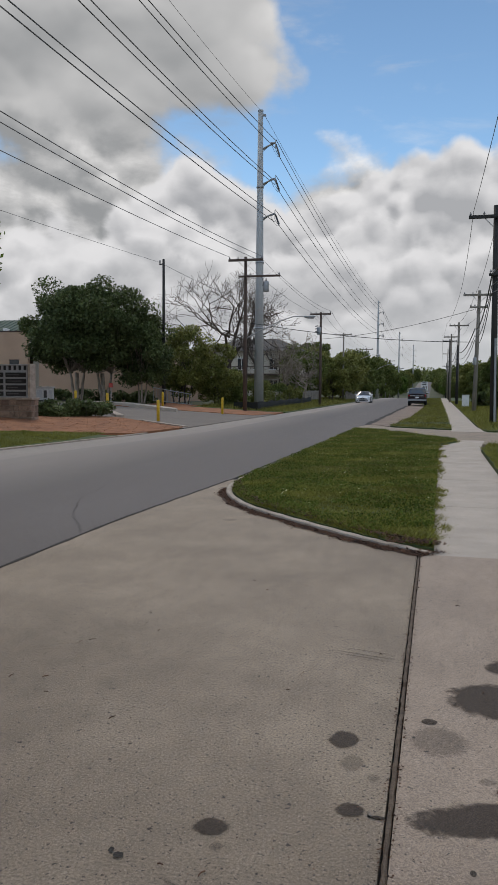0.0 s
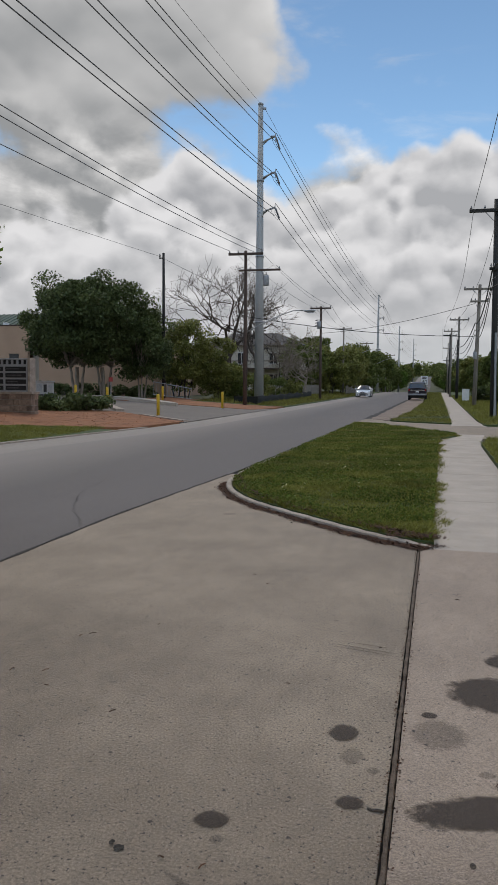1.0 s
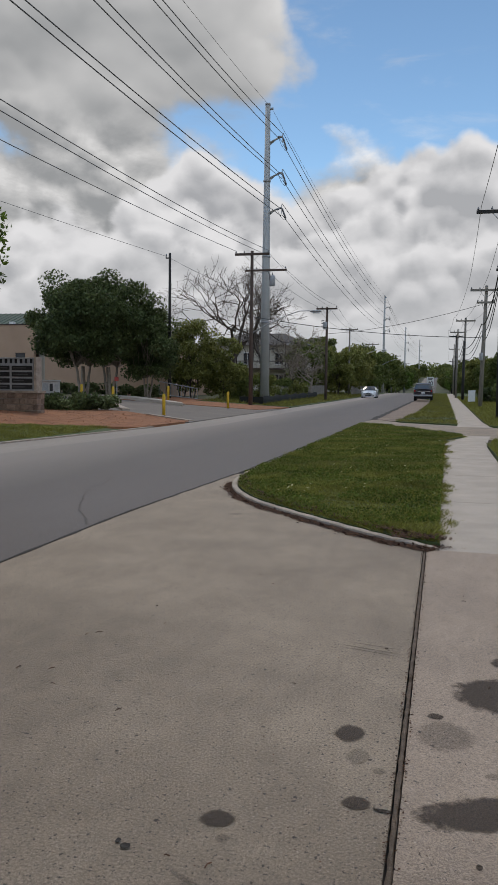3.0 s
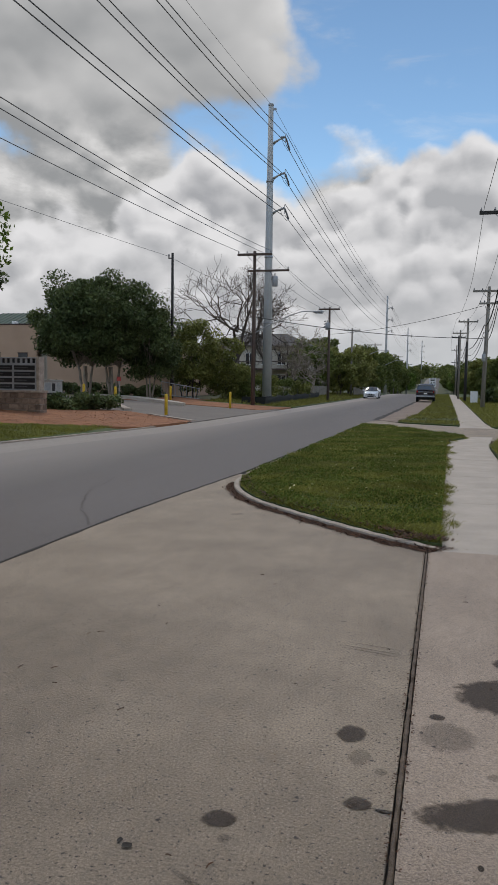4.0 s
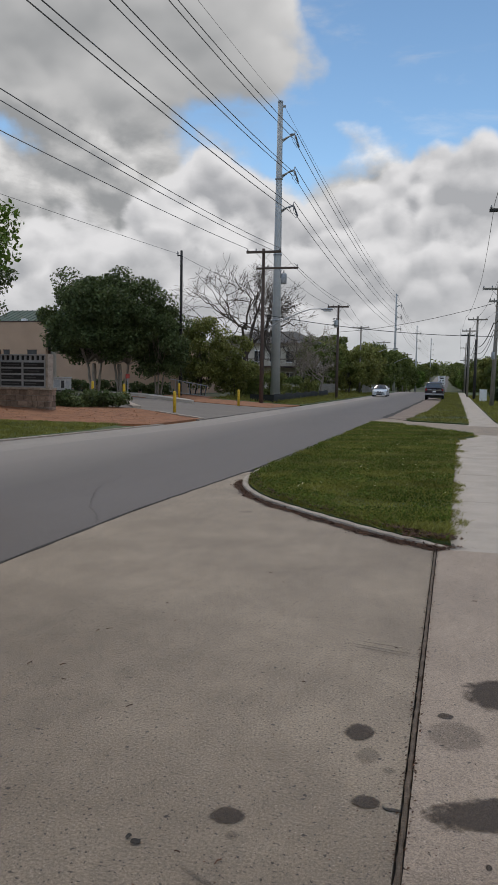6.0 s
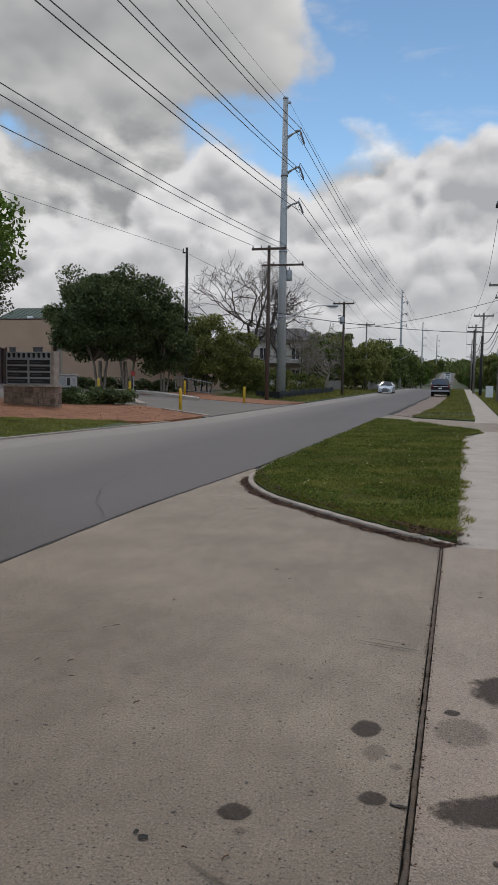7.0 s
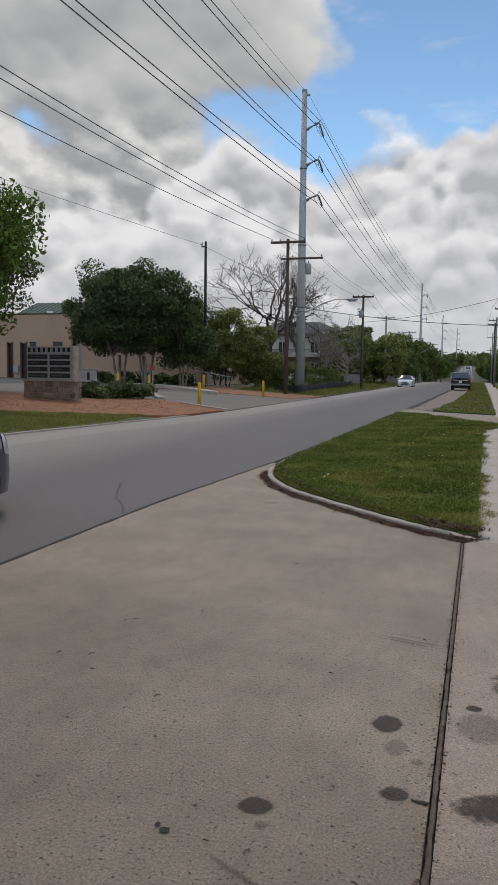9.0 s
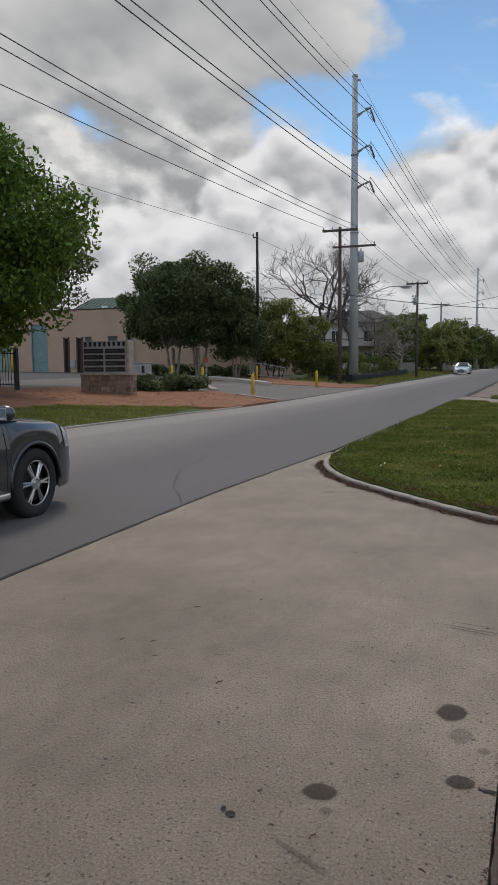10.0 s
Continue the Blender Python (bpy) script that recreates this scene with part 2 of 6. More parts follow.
GUTTER = mat("worn_asphalt", (0.225, 0.193, 0.166), (0.335, 0.288, 0.248), 0.6, 0.8, 0.4, 140, blotch=0.5, stretch=(1, 0.2, 1))
DRIVE = mat("drive_asphalt", (0.125, 0.104, 0.088), (0.185, 0.158, 0.136), 0.5, 0.85, 0.3, 120, blotch=0.5)
TAR = mat("dark_joint", (0.018, 0.015, 0.012), (0.04, 0.034, 0.028), 14, 0.9, 0.5, 60)
FILLER = mat("joint_filler", (0.075, 0.053, 0.038), (0.165, 0.122, 0.090), 14, 0.9, 0.5, 80)
SOIL = mat("soil", (0.045, 0.026, 0.017), (0.10, 0.060, 0.040), 5, 0.95, 0.8, 60)
MULCH = mat("red_gravel", (0.19, 0.072, 0.030), (0.35, 0.150, 0.070), 1.6, 0.95, 0.9, 25, blotch=0.4, grain_mix=0.45)
DIRT = mat("pale_dirt", (0.165, 0.118, 0.088), (0.28, 0.212, 0.165), 0.8, 0.95, 0.6, 30, blotch=0.5)
TURF = mat("turf", (0.035, 0.055, 0.014), (0.075, 0.105, 0.03), 0.9, 0.95, 0.8, 22, blotch=0.5, grain_mix=0.4)
GROUND = mat("far_ground", (0.045, 0.06, 0.022), (0.11, 0.11, 0.06), 0.08, 0.95, 0.5, 6, blotch=0.5, grain_mix=0.4)
BLADE = mat("grass_blade", (0.134, 0.134, 0.025), (0.256, 0.246, 0.052), 0.7, 0.6, 0, 30, island=0.4, thin=0.3, blotch=0.4)
DRY_BLADE = mat("dry_grass_blade", (0.10, 0.105, 0.03), (0.18, 0.16, 0.06), 0.7, 0.7, 0, 30, island=0.4, thin=0.3)
LITTER = mat("leaf_litter", (0.042, 0.018, 0.009), (0.115, 0.050, 0.024), 9, 0.9, 0.2, 60, island=0.6)
PETAL = mat("pale_petal", (0.52, 0.47, 0.20), (0.68, 0.63, 0.36), 9, 0.8, 0, 60, island=0.2)
YELLOW_PETAL = mat("yellow_petal", (0.55, 0.42, 0.04), (0.72, 0.58, 0.08), 9, 0.8, 0, 60)
STEEL = mat("galvanised_steel", (0.36, 0.365, 0.355), (0.46, 0.465, 0.455), 2, 0.6, 0.1, 40, metal=0.25, blotch=0.5, grain_mix=0.1)
POLE_WOOD = mat("brown_pole_wood", (0.062, 0.043, 0.034), (0.115, 0.080, 0.064), 2, 0.9, 0.6, 40, stretch=(6, 6, 0.6))
GREY_WOOD = mat("weathered_pole_wood", (0.17, 0.15, 0.125), (0.27, 0.24, 0.205), 2, 0.9, 0.6, 40, stretch=(6, 6, 0.6))
BLACK_WOOD = mat("creosoted_pole_wood", (0.016, 0.015, 0.014), (0.036, 0.033, 0.03), 2, 0.8, 0.6, 40, stretch=(6, 6, 0.6))
WIRE = mat("wire", (0.10, 0.10, 0.105), (0.15, 0.15, 0.155), 3, 0.6, 0, 40)
CABLE = mat("black_cable", (0.012, 0.012, 0.013), (0.025, 0.025, 0.026), 3, 0.6, 0, 40)
CERAMIC = mat("insulator_ceramic", (0.12, 0.12, 0.125), (0.2, 0.2, 0.21), 8, 0.3, 0, 40)
METAL_GREY = mat("grey_metal", (0.28, 0.29, 0.30), (0.38, 0.39, 0.40), 6, 0.5, 0.1, 60, metal=0.3)
YELLOW = mat("yellow_paint", (0.55, 0.33, 0.015), (0.68, 0.43, 0.03), 5, 0.55, 0.1, 60)
STUCCO = mat("tan_stucco", (0.41, 0.272, 0.182), (0.49, 0.33, 0.225), 0.7, 0.95, 0.3, 30, blotch=0.6, grain_mix=0.1)
PALE_STUCCO = mat("pale_stucco", (0.42, 0.37, 0.30), (0.52, 0.46, 0.38), 0.7, 0.95, 0.3, 30, blotch=0.6, grain_mix=0.1)
TEAL = mat("teal_paint", (0.14, 0.22, 0.215), (0.19, 0.28, 0.27), 3, 0.5, 0.05, 40, grain_mix=0.08)
GREEN_ROOF = mat("green_metal_roof", (0.022, 0.055, 0.042), (0.036, 0.078, 0.060), 1, 0.75, 0.05, 30)
DARK_ROOF = mat("dark_shingle_roof", (0.05, 0.046, 0.045), (0.09, 0.082, 0.078), 1, 0.9, 0.5, 25)
WHITE_WALL = mat("white_siding", (0.44, 0.40, 0.33), (0.56, 0.52, 0.44), 1, 0.85, 0.1, 30, grain_mix=0.08)
BROWN_PAINT = mat("dark_brown_paint", (0.035, 0.018, 0.013), (0.07, 0.036, 0.026), 3, 0.6, 0.1, 40)
BLACK_IRON = mat("black_iron", (0.012, 0.012, 0.013), (0.024, 0.024, 0.025), 4, 0.5, 0.1, 60, metal=0.2)
SIGN_GREY = mat("sign_grey_metal", (0.30, 0.30, 0.31), (0.38, 0.38, 0.385), 3, 0.5, 0.05, 60, grain_mix=0.08)
SIGN_BLACK = mat("sign_black_panel", (0.012, 0.011, 0.012), (0.022, 0.02, 0.02), 4, 0.4, 0.0, 60)
SIGN_TEXT = mat("sign_pale_bar", (0.07, 0.07, 0.07), (0.11, 0.11, 0.11), 4, 0.6, 0.0, 60)
STONE = mat("buff_stone", (0.15, 0.102, 0.074), (0.29, 0.205, 0.152), 5, 0.9, 0.6, 30, vary=0.28)
MORTAR = mat("mortar", (0.26, 0.24, 0.21), (0.34, 0.31, 0.28), 9, 0.95, 0.4, 60)
WHITE_PAINT = mat("white_paint", (0.66, 0.66, 0.65), (0.78, 0.78, 0.77), 4, 0.5, 0.02, 60, grain_mix=0.05)
BARK = mat("bark", (0.055, 0.042, 0.034), (0.11, 0.088, 0.072), 4, 0.95, 0.7, 30, stretch=(4, 4, 0.7))
PALE_BARK = mat("pale_bark", (0.20, 0.165, 0.13), (0.34, 0.285, 0.23), 4, 0.9, 0.4, 30, stretch=(4, 4, 0.7))
DARK_LEAF = mat("dark_leaf", (0.060, 0.084, 0.032), (0.138, 0.172, 0.066), 0.5, 0.55, 0, 30, island=0.45, thin=0.22)
BRIGHT_LEAF = mat("bright_leaf", (0.080, 0.135, 0.022), (0.15, 0.225, 0.045), 0.4, 0.55, 0, 30, island=0.4, thin=0.3)
OLIVE_LEAF = mat("olive_leaf", (0.145, 0.160, 0.042), (0.262, 0.262, 0.082), 0.3, 0.6, 0, 30, island=0.4, thin=0.25)
MID_LEAF = mat("mid_leaf", (0.096, 0.120, 0.033), (0.176, 0.206, 0.060), 0.3, 0.6, 0, 30, island=0.45, thin=0.25)
SILT_CLOTH = mat("black_silt_cloth", (0.006, 0.007, 0.006), (0.013, 0.014, 0.012), 3, 0.97, 0.4, 30)
GLASS_DARK = mat("tinted_glass", (0.012, 0.014, 0.016), (0.02, 0.022, 0.025), 2, 0.12, 0, 30, coat=1.0)
WINDOW_DARK = mat("dark_window", (0.02, 0.022, 0.025), (0.045, 0.047, 0.05), 2, 0.2, 0, 30)
CAR_WHITE = mat("white_car_paint", (0.72, 0.73, 0.74), (0.78, 0.79, 0.80), 1, 0.3, 0, 30, coat=1.0, grain_mix=0.02)
CAR_GREY = mat("dark_grey_car_paint", (0.035, 0.040, 0.048), (0.046, 0.052, 0.06), 1, 0.35, 0, 30, metal=0.5, coat=1.0, grain_mix=0.03)
CAR_MAROON = mat("dark_truck_paint", (0.035, 0.024, 0.028), (0.055, 0.038, 0.042), 1, 0.4, 0, 30, coat=0.6)
RUBBER = mat("tyre_rubber", (0.012, 0.012, 0.012), (0.022, 0.022, 0.022), 5, 0.85, 0.2, 60)
PLASTIC = mat("black_plastic", (0.014, 0.014, 0.015), (0.024, 0.024, 0.025), 5, 0.6, 0.1, 80)
ALLOY = mat("alloy_wheel", (0.42, 0.43, 0.44), (0.55, 0.56, 0.57), 5, 0.3, 0, 80, metal=0.9)
CHROME = mat("chrome", (0.62, 0.62, 0.63), (0.7, 0.7, 0.71), 5, 0.12, 0, 80, metal=1.0)
RED_LENS = mat("red_lens", (0.35, 0.012, 0.015), (0.45, 0.02, 0.02), 5, 0.15, 0, 80, coat=1.0)
AMBER_LENS = mat("amber_lens", (0.6, 0.16, 0.02), (0.7, 0.2, 0.03), 5, 0.2, 0, 80, coat=1.0)
LAMP_GLASS = mat("clear_lamp_glass", (0.45, 0.46, 0.47), (0.6, 0.6, 0.6), 5, 0.1, 0, 80, coat=1.0)
RED_PAINT = mat("red_paint", (0.35, 0.04, 0.03), (0.45, 0.07, 0.05), 5, 0.5, 0, 80)
CLOVER = mat("clover_leaf", (0.068, 0.094, 0.014), (0.130, 0.166, 0.030), 0.8, 0.9, 0, 30, island=0.4, thin=0.2)
COURT = mat("dark_court_asphalt", (0.055, 0.050, 0.047), (0.085, 0.078, 0.072), 0.5, 0.9, 0.3, 90)
BOX_WHITE = mat("weathered_white_metal", (0.34, 0.335, 0.32), (0.46, 0.455, 0.44), 5, 0.6, 0.1, 60)
CRACK = mat("crack_dirt", (0.045, 0.039, 0.035), (0.07, 0.06, 0.055), 14, 0.9, 0.2, 60)


def soft_stain(name, colour, strength, edge=0.5, scale=16.0):
    """A stain that soaks away at a ragged rim and lets the concrete show through."""
    m = bpy.data.materials.new(name)
    m.use_nodes = True
    nt = m.node_tree
    n, link = nt.nodes.new, nt.links.new
    surf = nt.nodes["Principled BSDF"]
    surf.inputs["Roughness"].default_value = 0.85
    co = n("ShaderNodeTexCoord")

    def math_node(op, a, b, clamp=False):
        t = n("ShaderNodeMath")
        t.operation, t.use_clamp = op, clamp
        for i, v in enumerate((a, b)):
            if isinstance(v, (int, float)):
                t.inputs[i].default_value = v
            else:
                link(v, t.inputs[i])
        return t.outputs[0]

    sp = n("ShaderNodeSeparateXYZ")
    link(co.outputs["Generated"], sp.inputs[0])
    u, w = (math_node("MULTIPLY", math_node("SUBTRACT", sp.outputs[i], 0.5), 2.0) for i in range(2))
    r = math_node("SQRT", math_node("ADD", math_node("MULTIPLY", u, u), math_node("MULTIPLY", w, w)), 0.0)

    def tex(s, d):
        t = n("ShaderNodeTexNoise")
        t.inputs["Scale"].default_value, t.inputs["Detail"].default_value, t.inputs["Roughness"].default_value = s, d, 0.62
        link(co.outputs["Object"], t.inputs["Vector"])
        return t.outputs[0]

    ragged = math_node("ADD", r, math_node("MULTIPLY", math_node("SUBTRACT", tex(scale, 5), 0.5), 0.6))
    k = n("ShaderNodeMapRange")
    k.interpolation_type = "SMOOTHSTEP"
    link(ragged, k.inputs[0])
    k.inputs[1].default_value, k.inputs[2].default_value = 0.78, 0.78 - edge * 0.5
    k.inputs[3].default_value, k.inputs[4].default_value = 0.0, 1.0
    g = n("ShaderNodeMapRange")
    link(tex(110, 3), g.inputs[0])
    g.inputs[1].default_value, g.inputs[2].default_value = 0.35, 0.65
    g.inputs[3].default_value, g.inputs[4].default_value = strength * 0.8, min(strength * 1.12, 1.0)
    surf.inputs["Base Color"].default_value = (*colour, 1)
    clear = n("ShaderNodeBsdfTransparent")
    ms = n("ShaderNodeMixShader")
    link(math_node("MULTIPLY", k.outputs[0], g.outputs[0]), ms.inputs[0])
    link(clear.outputs[0], ms.inputs[1])
    link(surf.outputs[0], ms.inputs[2])
    link(ms.outputs[0], nt.nodes["Material Output"].inputs[0])
    return m


STAIN = soft_stain("damp_stain", (0.052, 0.036, 0.026), 0.80, 0.40, 10.0)
FADED_STAIN = soft_stain("faded_stain", (0.060, 0.048, 0.040), 0.24, 0.6)
# faint brown tone with a wide soft rim, darkens the near concrete
DARKER_PATCH = soft_stain("darker_patch_tone", (0.060, 0.046, 0.036), 0.15, 1.5, 1.6)
RUBBER_MARK = soft_stain("tyre_scuff", (0.045, 0.036, 0.030), 0.40, 0.9, 30)

# ---- helpers for building ----
def clamp(v, lo=0.0, hi=1.0):
    return min(max(v, lo), hi)


def ease(v):
    v = clamp(v)
    return v * v * (3 - 2 * v)


def zg(x, y):
    """Height of the ground: a gentle bank beyond the far kerb, a dip and a rise at the road's end."""
    z = clamp((-11 - x) / 9) * 0.5 + clamp((-20 - x) / 35) * 0.6
    z += -2.0 * ease((y - 150) / 90) + 8.2 * ease((y - 240) / 260)
    return z


def finish(name, bm, material, smooth=False):
    me = bpy.data.meshes.new(name)
    bm.normal_update()
    bm.to_mesh(me)
    bm.free()
    mats = material if isinstance(material, (list, tuple)) else [material]
    for m in mats:
        me.materials.append(m)
    if smooth:
        for p in me.polygons:
            p.use_smooth = True
    return me


def part(name, bm, material, parent, label="", smooth=False):
    ob = new(name, finish(name, bm, material, smooth))
    ob.parent = parent
    if label:
        ob["label"] = label
    return ob


def thing(name, at, label, category, group="", turn=0.0, kind=""):
    ob = new(name)
    ob.empty_display_size = 0.2
    ob.matrix_world = pose(*at, 0, 0, turn)
    return tagged(ob, label, category, group, kind)


def single(name, bm, material, at, label, category, group="", kind="", smooth=False, turn=0.0):
    ob = new(name, finish(name, bm, material, smooth))
    ob.matrix_world = pose(*at, 0, 0, turn)
    return tagged(ob, label, category, group, kind)


def box(bm, x0, x1, y0, y1, z0, z1, bevel=0.0):
    got = bmesh.ops.create_cube(bm, size=1.0)
    vs = got["verts"]
    for v in vs:
        v.co = Vector((x0 + (v.co.x + 0.5) * (x1 - x0), y0 + (v.co.y + 0.5) * (y1 - y0), z0 + (v.co.z + 0.5) * (z1 - z0)))
    if bevel:
        es = list({e for v in vs for e in v.link_edges})
        bmesh.ops.bevel(bm, geom=es, offset=bevel, segments=2, affect="EDGES", profile=0.6)
    return vs


def boxed(x0, x1, y0, y1, z0, z1, bevel=0.0):
    bm = bmesh.new()
    box(bm, x0, x1, y0, y1, z0, z1, bevel)
    return bm


def tube(bm, pts, radii, sides=8, cap=True):
    """A round bar along pts, whose thickness follows radii."""
    rings = []
    pts = [Vector(p) for p in pts]
    if isinstance(radii, (int, float)):
        radii = [radii] * len(pts)
    for i, p in enumerate(pts):
        d = (pts[min(i + 1, len(pts) - 1)] - pts[max(i - 1, 0)]).normalized()
        a = d.orthogonal().normalized() if i == 0 else (rings_a - d * rings_a.dot(d)).normalized()
        rings_a = a
        b = d.cross(a)
        rings.append([bm.verts.new(p + (a * math.cos(k * math.tau / sides) + b * math.sin(k * math.tau / sides)) * radii[i]) for k in range(sides)])
    for r0, r1 in zip(rings, rings[1:]):
        for k in range(sides):
            bm.faces.new((r0[k], r0[(k + 1) % sides], r1[(k + 1) % sides], r1[k]))
    if cap:
        bm.faces.new(list(reversed(rings[0])))
        bm.faces.new(rings[-1])


def tubed(pts, radii, sides=8):
    bm = bmesh.new()
    tube(bm, pts, radii, sides)
    return bm


def slab(outline, top, thick, step=None):
    """A plate from a plan outline; top is a height, or a function of the plan."""
    bm = bmesh.new()
    f = bm.faces.new([bm.verts.new((x, y, 0)) for x, y in outline])
    bm.normal_update()
    if f.normal.z < 0:
        f.normal_flip()
    up = bmesh.ops.extrude_face_region(bm, geom=[f])
    for v in bm.verts:
        v.co.z = -thick
    for v in [g for g in up["geom"] if isinstance(g, bmesh.types.BMVert)]:
        v.co.z = 0.0
    for v in bm.verts:
        v.co.z += top(v.co.x, v.co.y) if callable(top) else top
    bmesh.ops.recalc_face_normals(bm, faces=bm.faces)
    return bm


def strip(ys, left, right, off, thick, nx=4, crown=0.0):
    """A long sheet with real edges: ys along it, left(y) and right(y) its borders, lying on the ground."""
    bm = bmesh.new()
    rows = []
    for y in ys:
        a, b = left(y), right(y)
        row = []
        for i in range(nx + 1):
            u = i / nx
            x = a + (b - a) * u
            row.append(bm.verts.new((x, y, zg(x, y) + off + crown * (1 - (2 * u - 1) ** 2))))
        rows.append(row)
    for r0, r1 in zip(rows, rows[1:]):
        for i in range(nx):
            bm.faces.new((r0[i], r0[i + 1], r1[i + 1], r1[i]))
    edges = [e for e in bm.edges if e.is_boundary]
    down = bmesh.ops.extrude_edge_only(bm, edges=edges)
    for v in [g for g in down["geom"] if isinstance(g, bmesh.types.BMVert)]:
        v.co.z -= thick
    return bm


def curve_through(pts, n=8):
    """A smooth line through the plan points."""
    out = []
    P = [Vector(p) for p in pts]
    P = [2 * P[0] - P[1]] + P + [2 * P[-1] - P[-2]]
    for i in range(1, len(P) - 2):
        a, b, c, d = P[i - 1:i + 3]
        for k in range(n):
            t = k / n
            out.append(0.5 * ((2 * b) + (c - a) * t + (2 * a - 5 * b + 4 * c - d) * t * t + (3 * b - a - 3 * c + d) * t ** 3))
    out.append(P[-2])
    return out


def lerp_by(y, table):
    if y <= table[0][0]:
        return table[0][1]
    for (y0, v0), (y1, v1) in zip(table, table[1:]):
        if y <= y1:
            return v0 + (v1 - v0) * (y - y0) / (y1 - y0)
    return table[-1][1]


def steps(a, b, d):
    n = max(2, int(abs(b - a) / d))
    return [a + (b - a) * i / n for i in range(n + 1)]


def inside(x, y, poly):
    hit, j = False, len(poly) - 1
    for i in range(len(poly)):
        (xi, yi), (xj, yj) = poly[i], poly[j]
        if (yi > y) != (yj > y) and x < (xj - xi) * (y - yi) / (yj - yi) + xi:
            hit = not hit
        j = i
    return hit


# ---- ground, road, pavements ----
def sheet_of_ground():
    xs = [-3000, -900, -400, -200, -120, -90] + steps(-75, -9, 3.0) + [-5, -2, 0, 2, 5, 10, 20, 40, 90, 200, 500, 1200, 3000]
    ys = [-3000, -800, -300, -120, -60, -30, -10] + steps(0, 130, 10.0) + steps(150, 560, 15.0) + [700, 1000, 1800, 4000]
    bm = bmesh.new()
    grid = [[bm.verts.new((x, y, zg(x, y) - 0.10)) for x in xs] for y in ys]
    for r0, r1 in zip(grid, grid[1:]):
        for i in range(len(xs) - 1):
            bm.faces.new((r0[i], r0[i + 1], r1[i + 1], r1[i]))
    return bm


single("ground", sheet_of_ground(), GROUND, (0, 0, 0), "wide ground of grass and earth", "ground", kind="structure")

FAR_EDGE = [(-40, -11.9), (8, -11.6), (18, -11.15), (22, -10.75), (27, -10.2), (31, -10.1), (80, -10.15), (125, -10.5), (600, -10.5)]
NEAR_EDGE = [(-40, -3.88), (9, -3.85), (13, -3.64), (31, -3.42), (37, -3.2), (80, -3.0), (600, -3.0)]
far_edge = lambda y: lerp_by(y, FAR_EDGE)
near_edge = lambda y: lerp_by(y, NEAR_EDGE)
ROAD_YS = steps(-40, 60, 2.0) + steps(65, 600, 7.5)
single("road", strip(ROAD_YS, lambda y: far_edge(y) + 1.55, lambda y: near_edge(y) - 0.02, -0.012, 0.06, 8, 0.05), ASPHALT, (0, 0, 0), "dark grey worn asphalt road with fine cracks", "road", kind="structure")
single("road_edge", strip(ROAD_YS, far_edge, lambda y: far_edge(y) + 1.55, -0.012, 0.06, 3, 0.0), GUTTER, (0, 0, 0), "pale worn asphalt strip along the far kerb", "road", kind="structure")
# thin cracks in the asphalt, filled with dirt
random.seed(4)
for start, heading, length in (((-3.98, 8.1), 115, 3.0), ((-5.25, 10.8), 92, 1.4)):
    bm = bmesh.new()
    p, prev = Vector(start), None
    for i in range(int(length / 0.05)):
        a = radians(heading + random.uniform(-30, 30))
        w = 0.0045 * random.uniform(0.4, 1.4)
        d = Vector((math.cos(a), math.sin(a)))
        s = Vector((-d.y, d.x)) * w
        z = 0.05 * (1 - (2 * clamp((p.x - far_edge(p.y) - 1.55) / (near_edge(p.y) - far_edge(p.y) - 1.57)) - 1) ** 2) - 0.006
        here = (bm.verts.new((p.x - s.x, p.y - s.y, z)), bm.verts.new((p.x + s.x, p.y + s.y, z)))
        if prev:
            bm.faces.new((prev[0], prev[1], here[1], here[0]))
        prev = here
        p = p + d * 0.05
    single("road_crack", bm, CRACK, (0, 0, 0), "thin jagged dark crack in the asphalt", "crack", "road cracks", kind="structure")

single("road_seam", strip(steps(-20, 13.4, 0.25), lambda y: near_edge(y) - 0.035 + 0.008 * math.sin(y * 7.3), lambda y: near_edge(y) + 0.004 + 0.012 * math.sin(y * 5.1) * math.sin(y * 11.7), 0.005, 0.05, 1), TAR, (0, 0, 0), "dark dirty seam between asphalt and concrete", "seam", kind="structure")
KERB_LINE = curve_through([(-0.05, 7.88), (-0.40, 8.06), (-0.78, 8.38), (-1.37, 8.98), (-2.07, 9.74), (-2.62, 10.44), (-3.10, 11.40), (-3.37, 12.4), (-3.47, 13.6)], 7)
kerb_side = [(p.x, p.y) for p in KERB_LINE]
DRIVE_EDGE = [(-3.85, -14), (-3.85, 8.6), (-3.72, 12.0), (-3.60, 13.55)]
single("driveway", slab([(-0.163, -14), (-0.163, 7.86)] + kerb_side[1:] + list(reversed(DRIVE_EDGE)), 0.0, 0.14), CONCRETE, (0, 0, 0), "large stained tan concrete driveway slab", "driveway", kind="structure")
WALK_Y = 7.86
single("driveway_apron", slab([(-0.128, -14), (3.6, -14), (3.6, 3.0), (1.9, 6.4), (1.20, WALK_Y), (-0.128, WALK_Y)], 0.003, 0.14), APRON_CONCRETE, (0, 0, 0), "tan concrete slab with damp stains", "pavement", kind="structure")
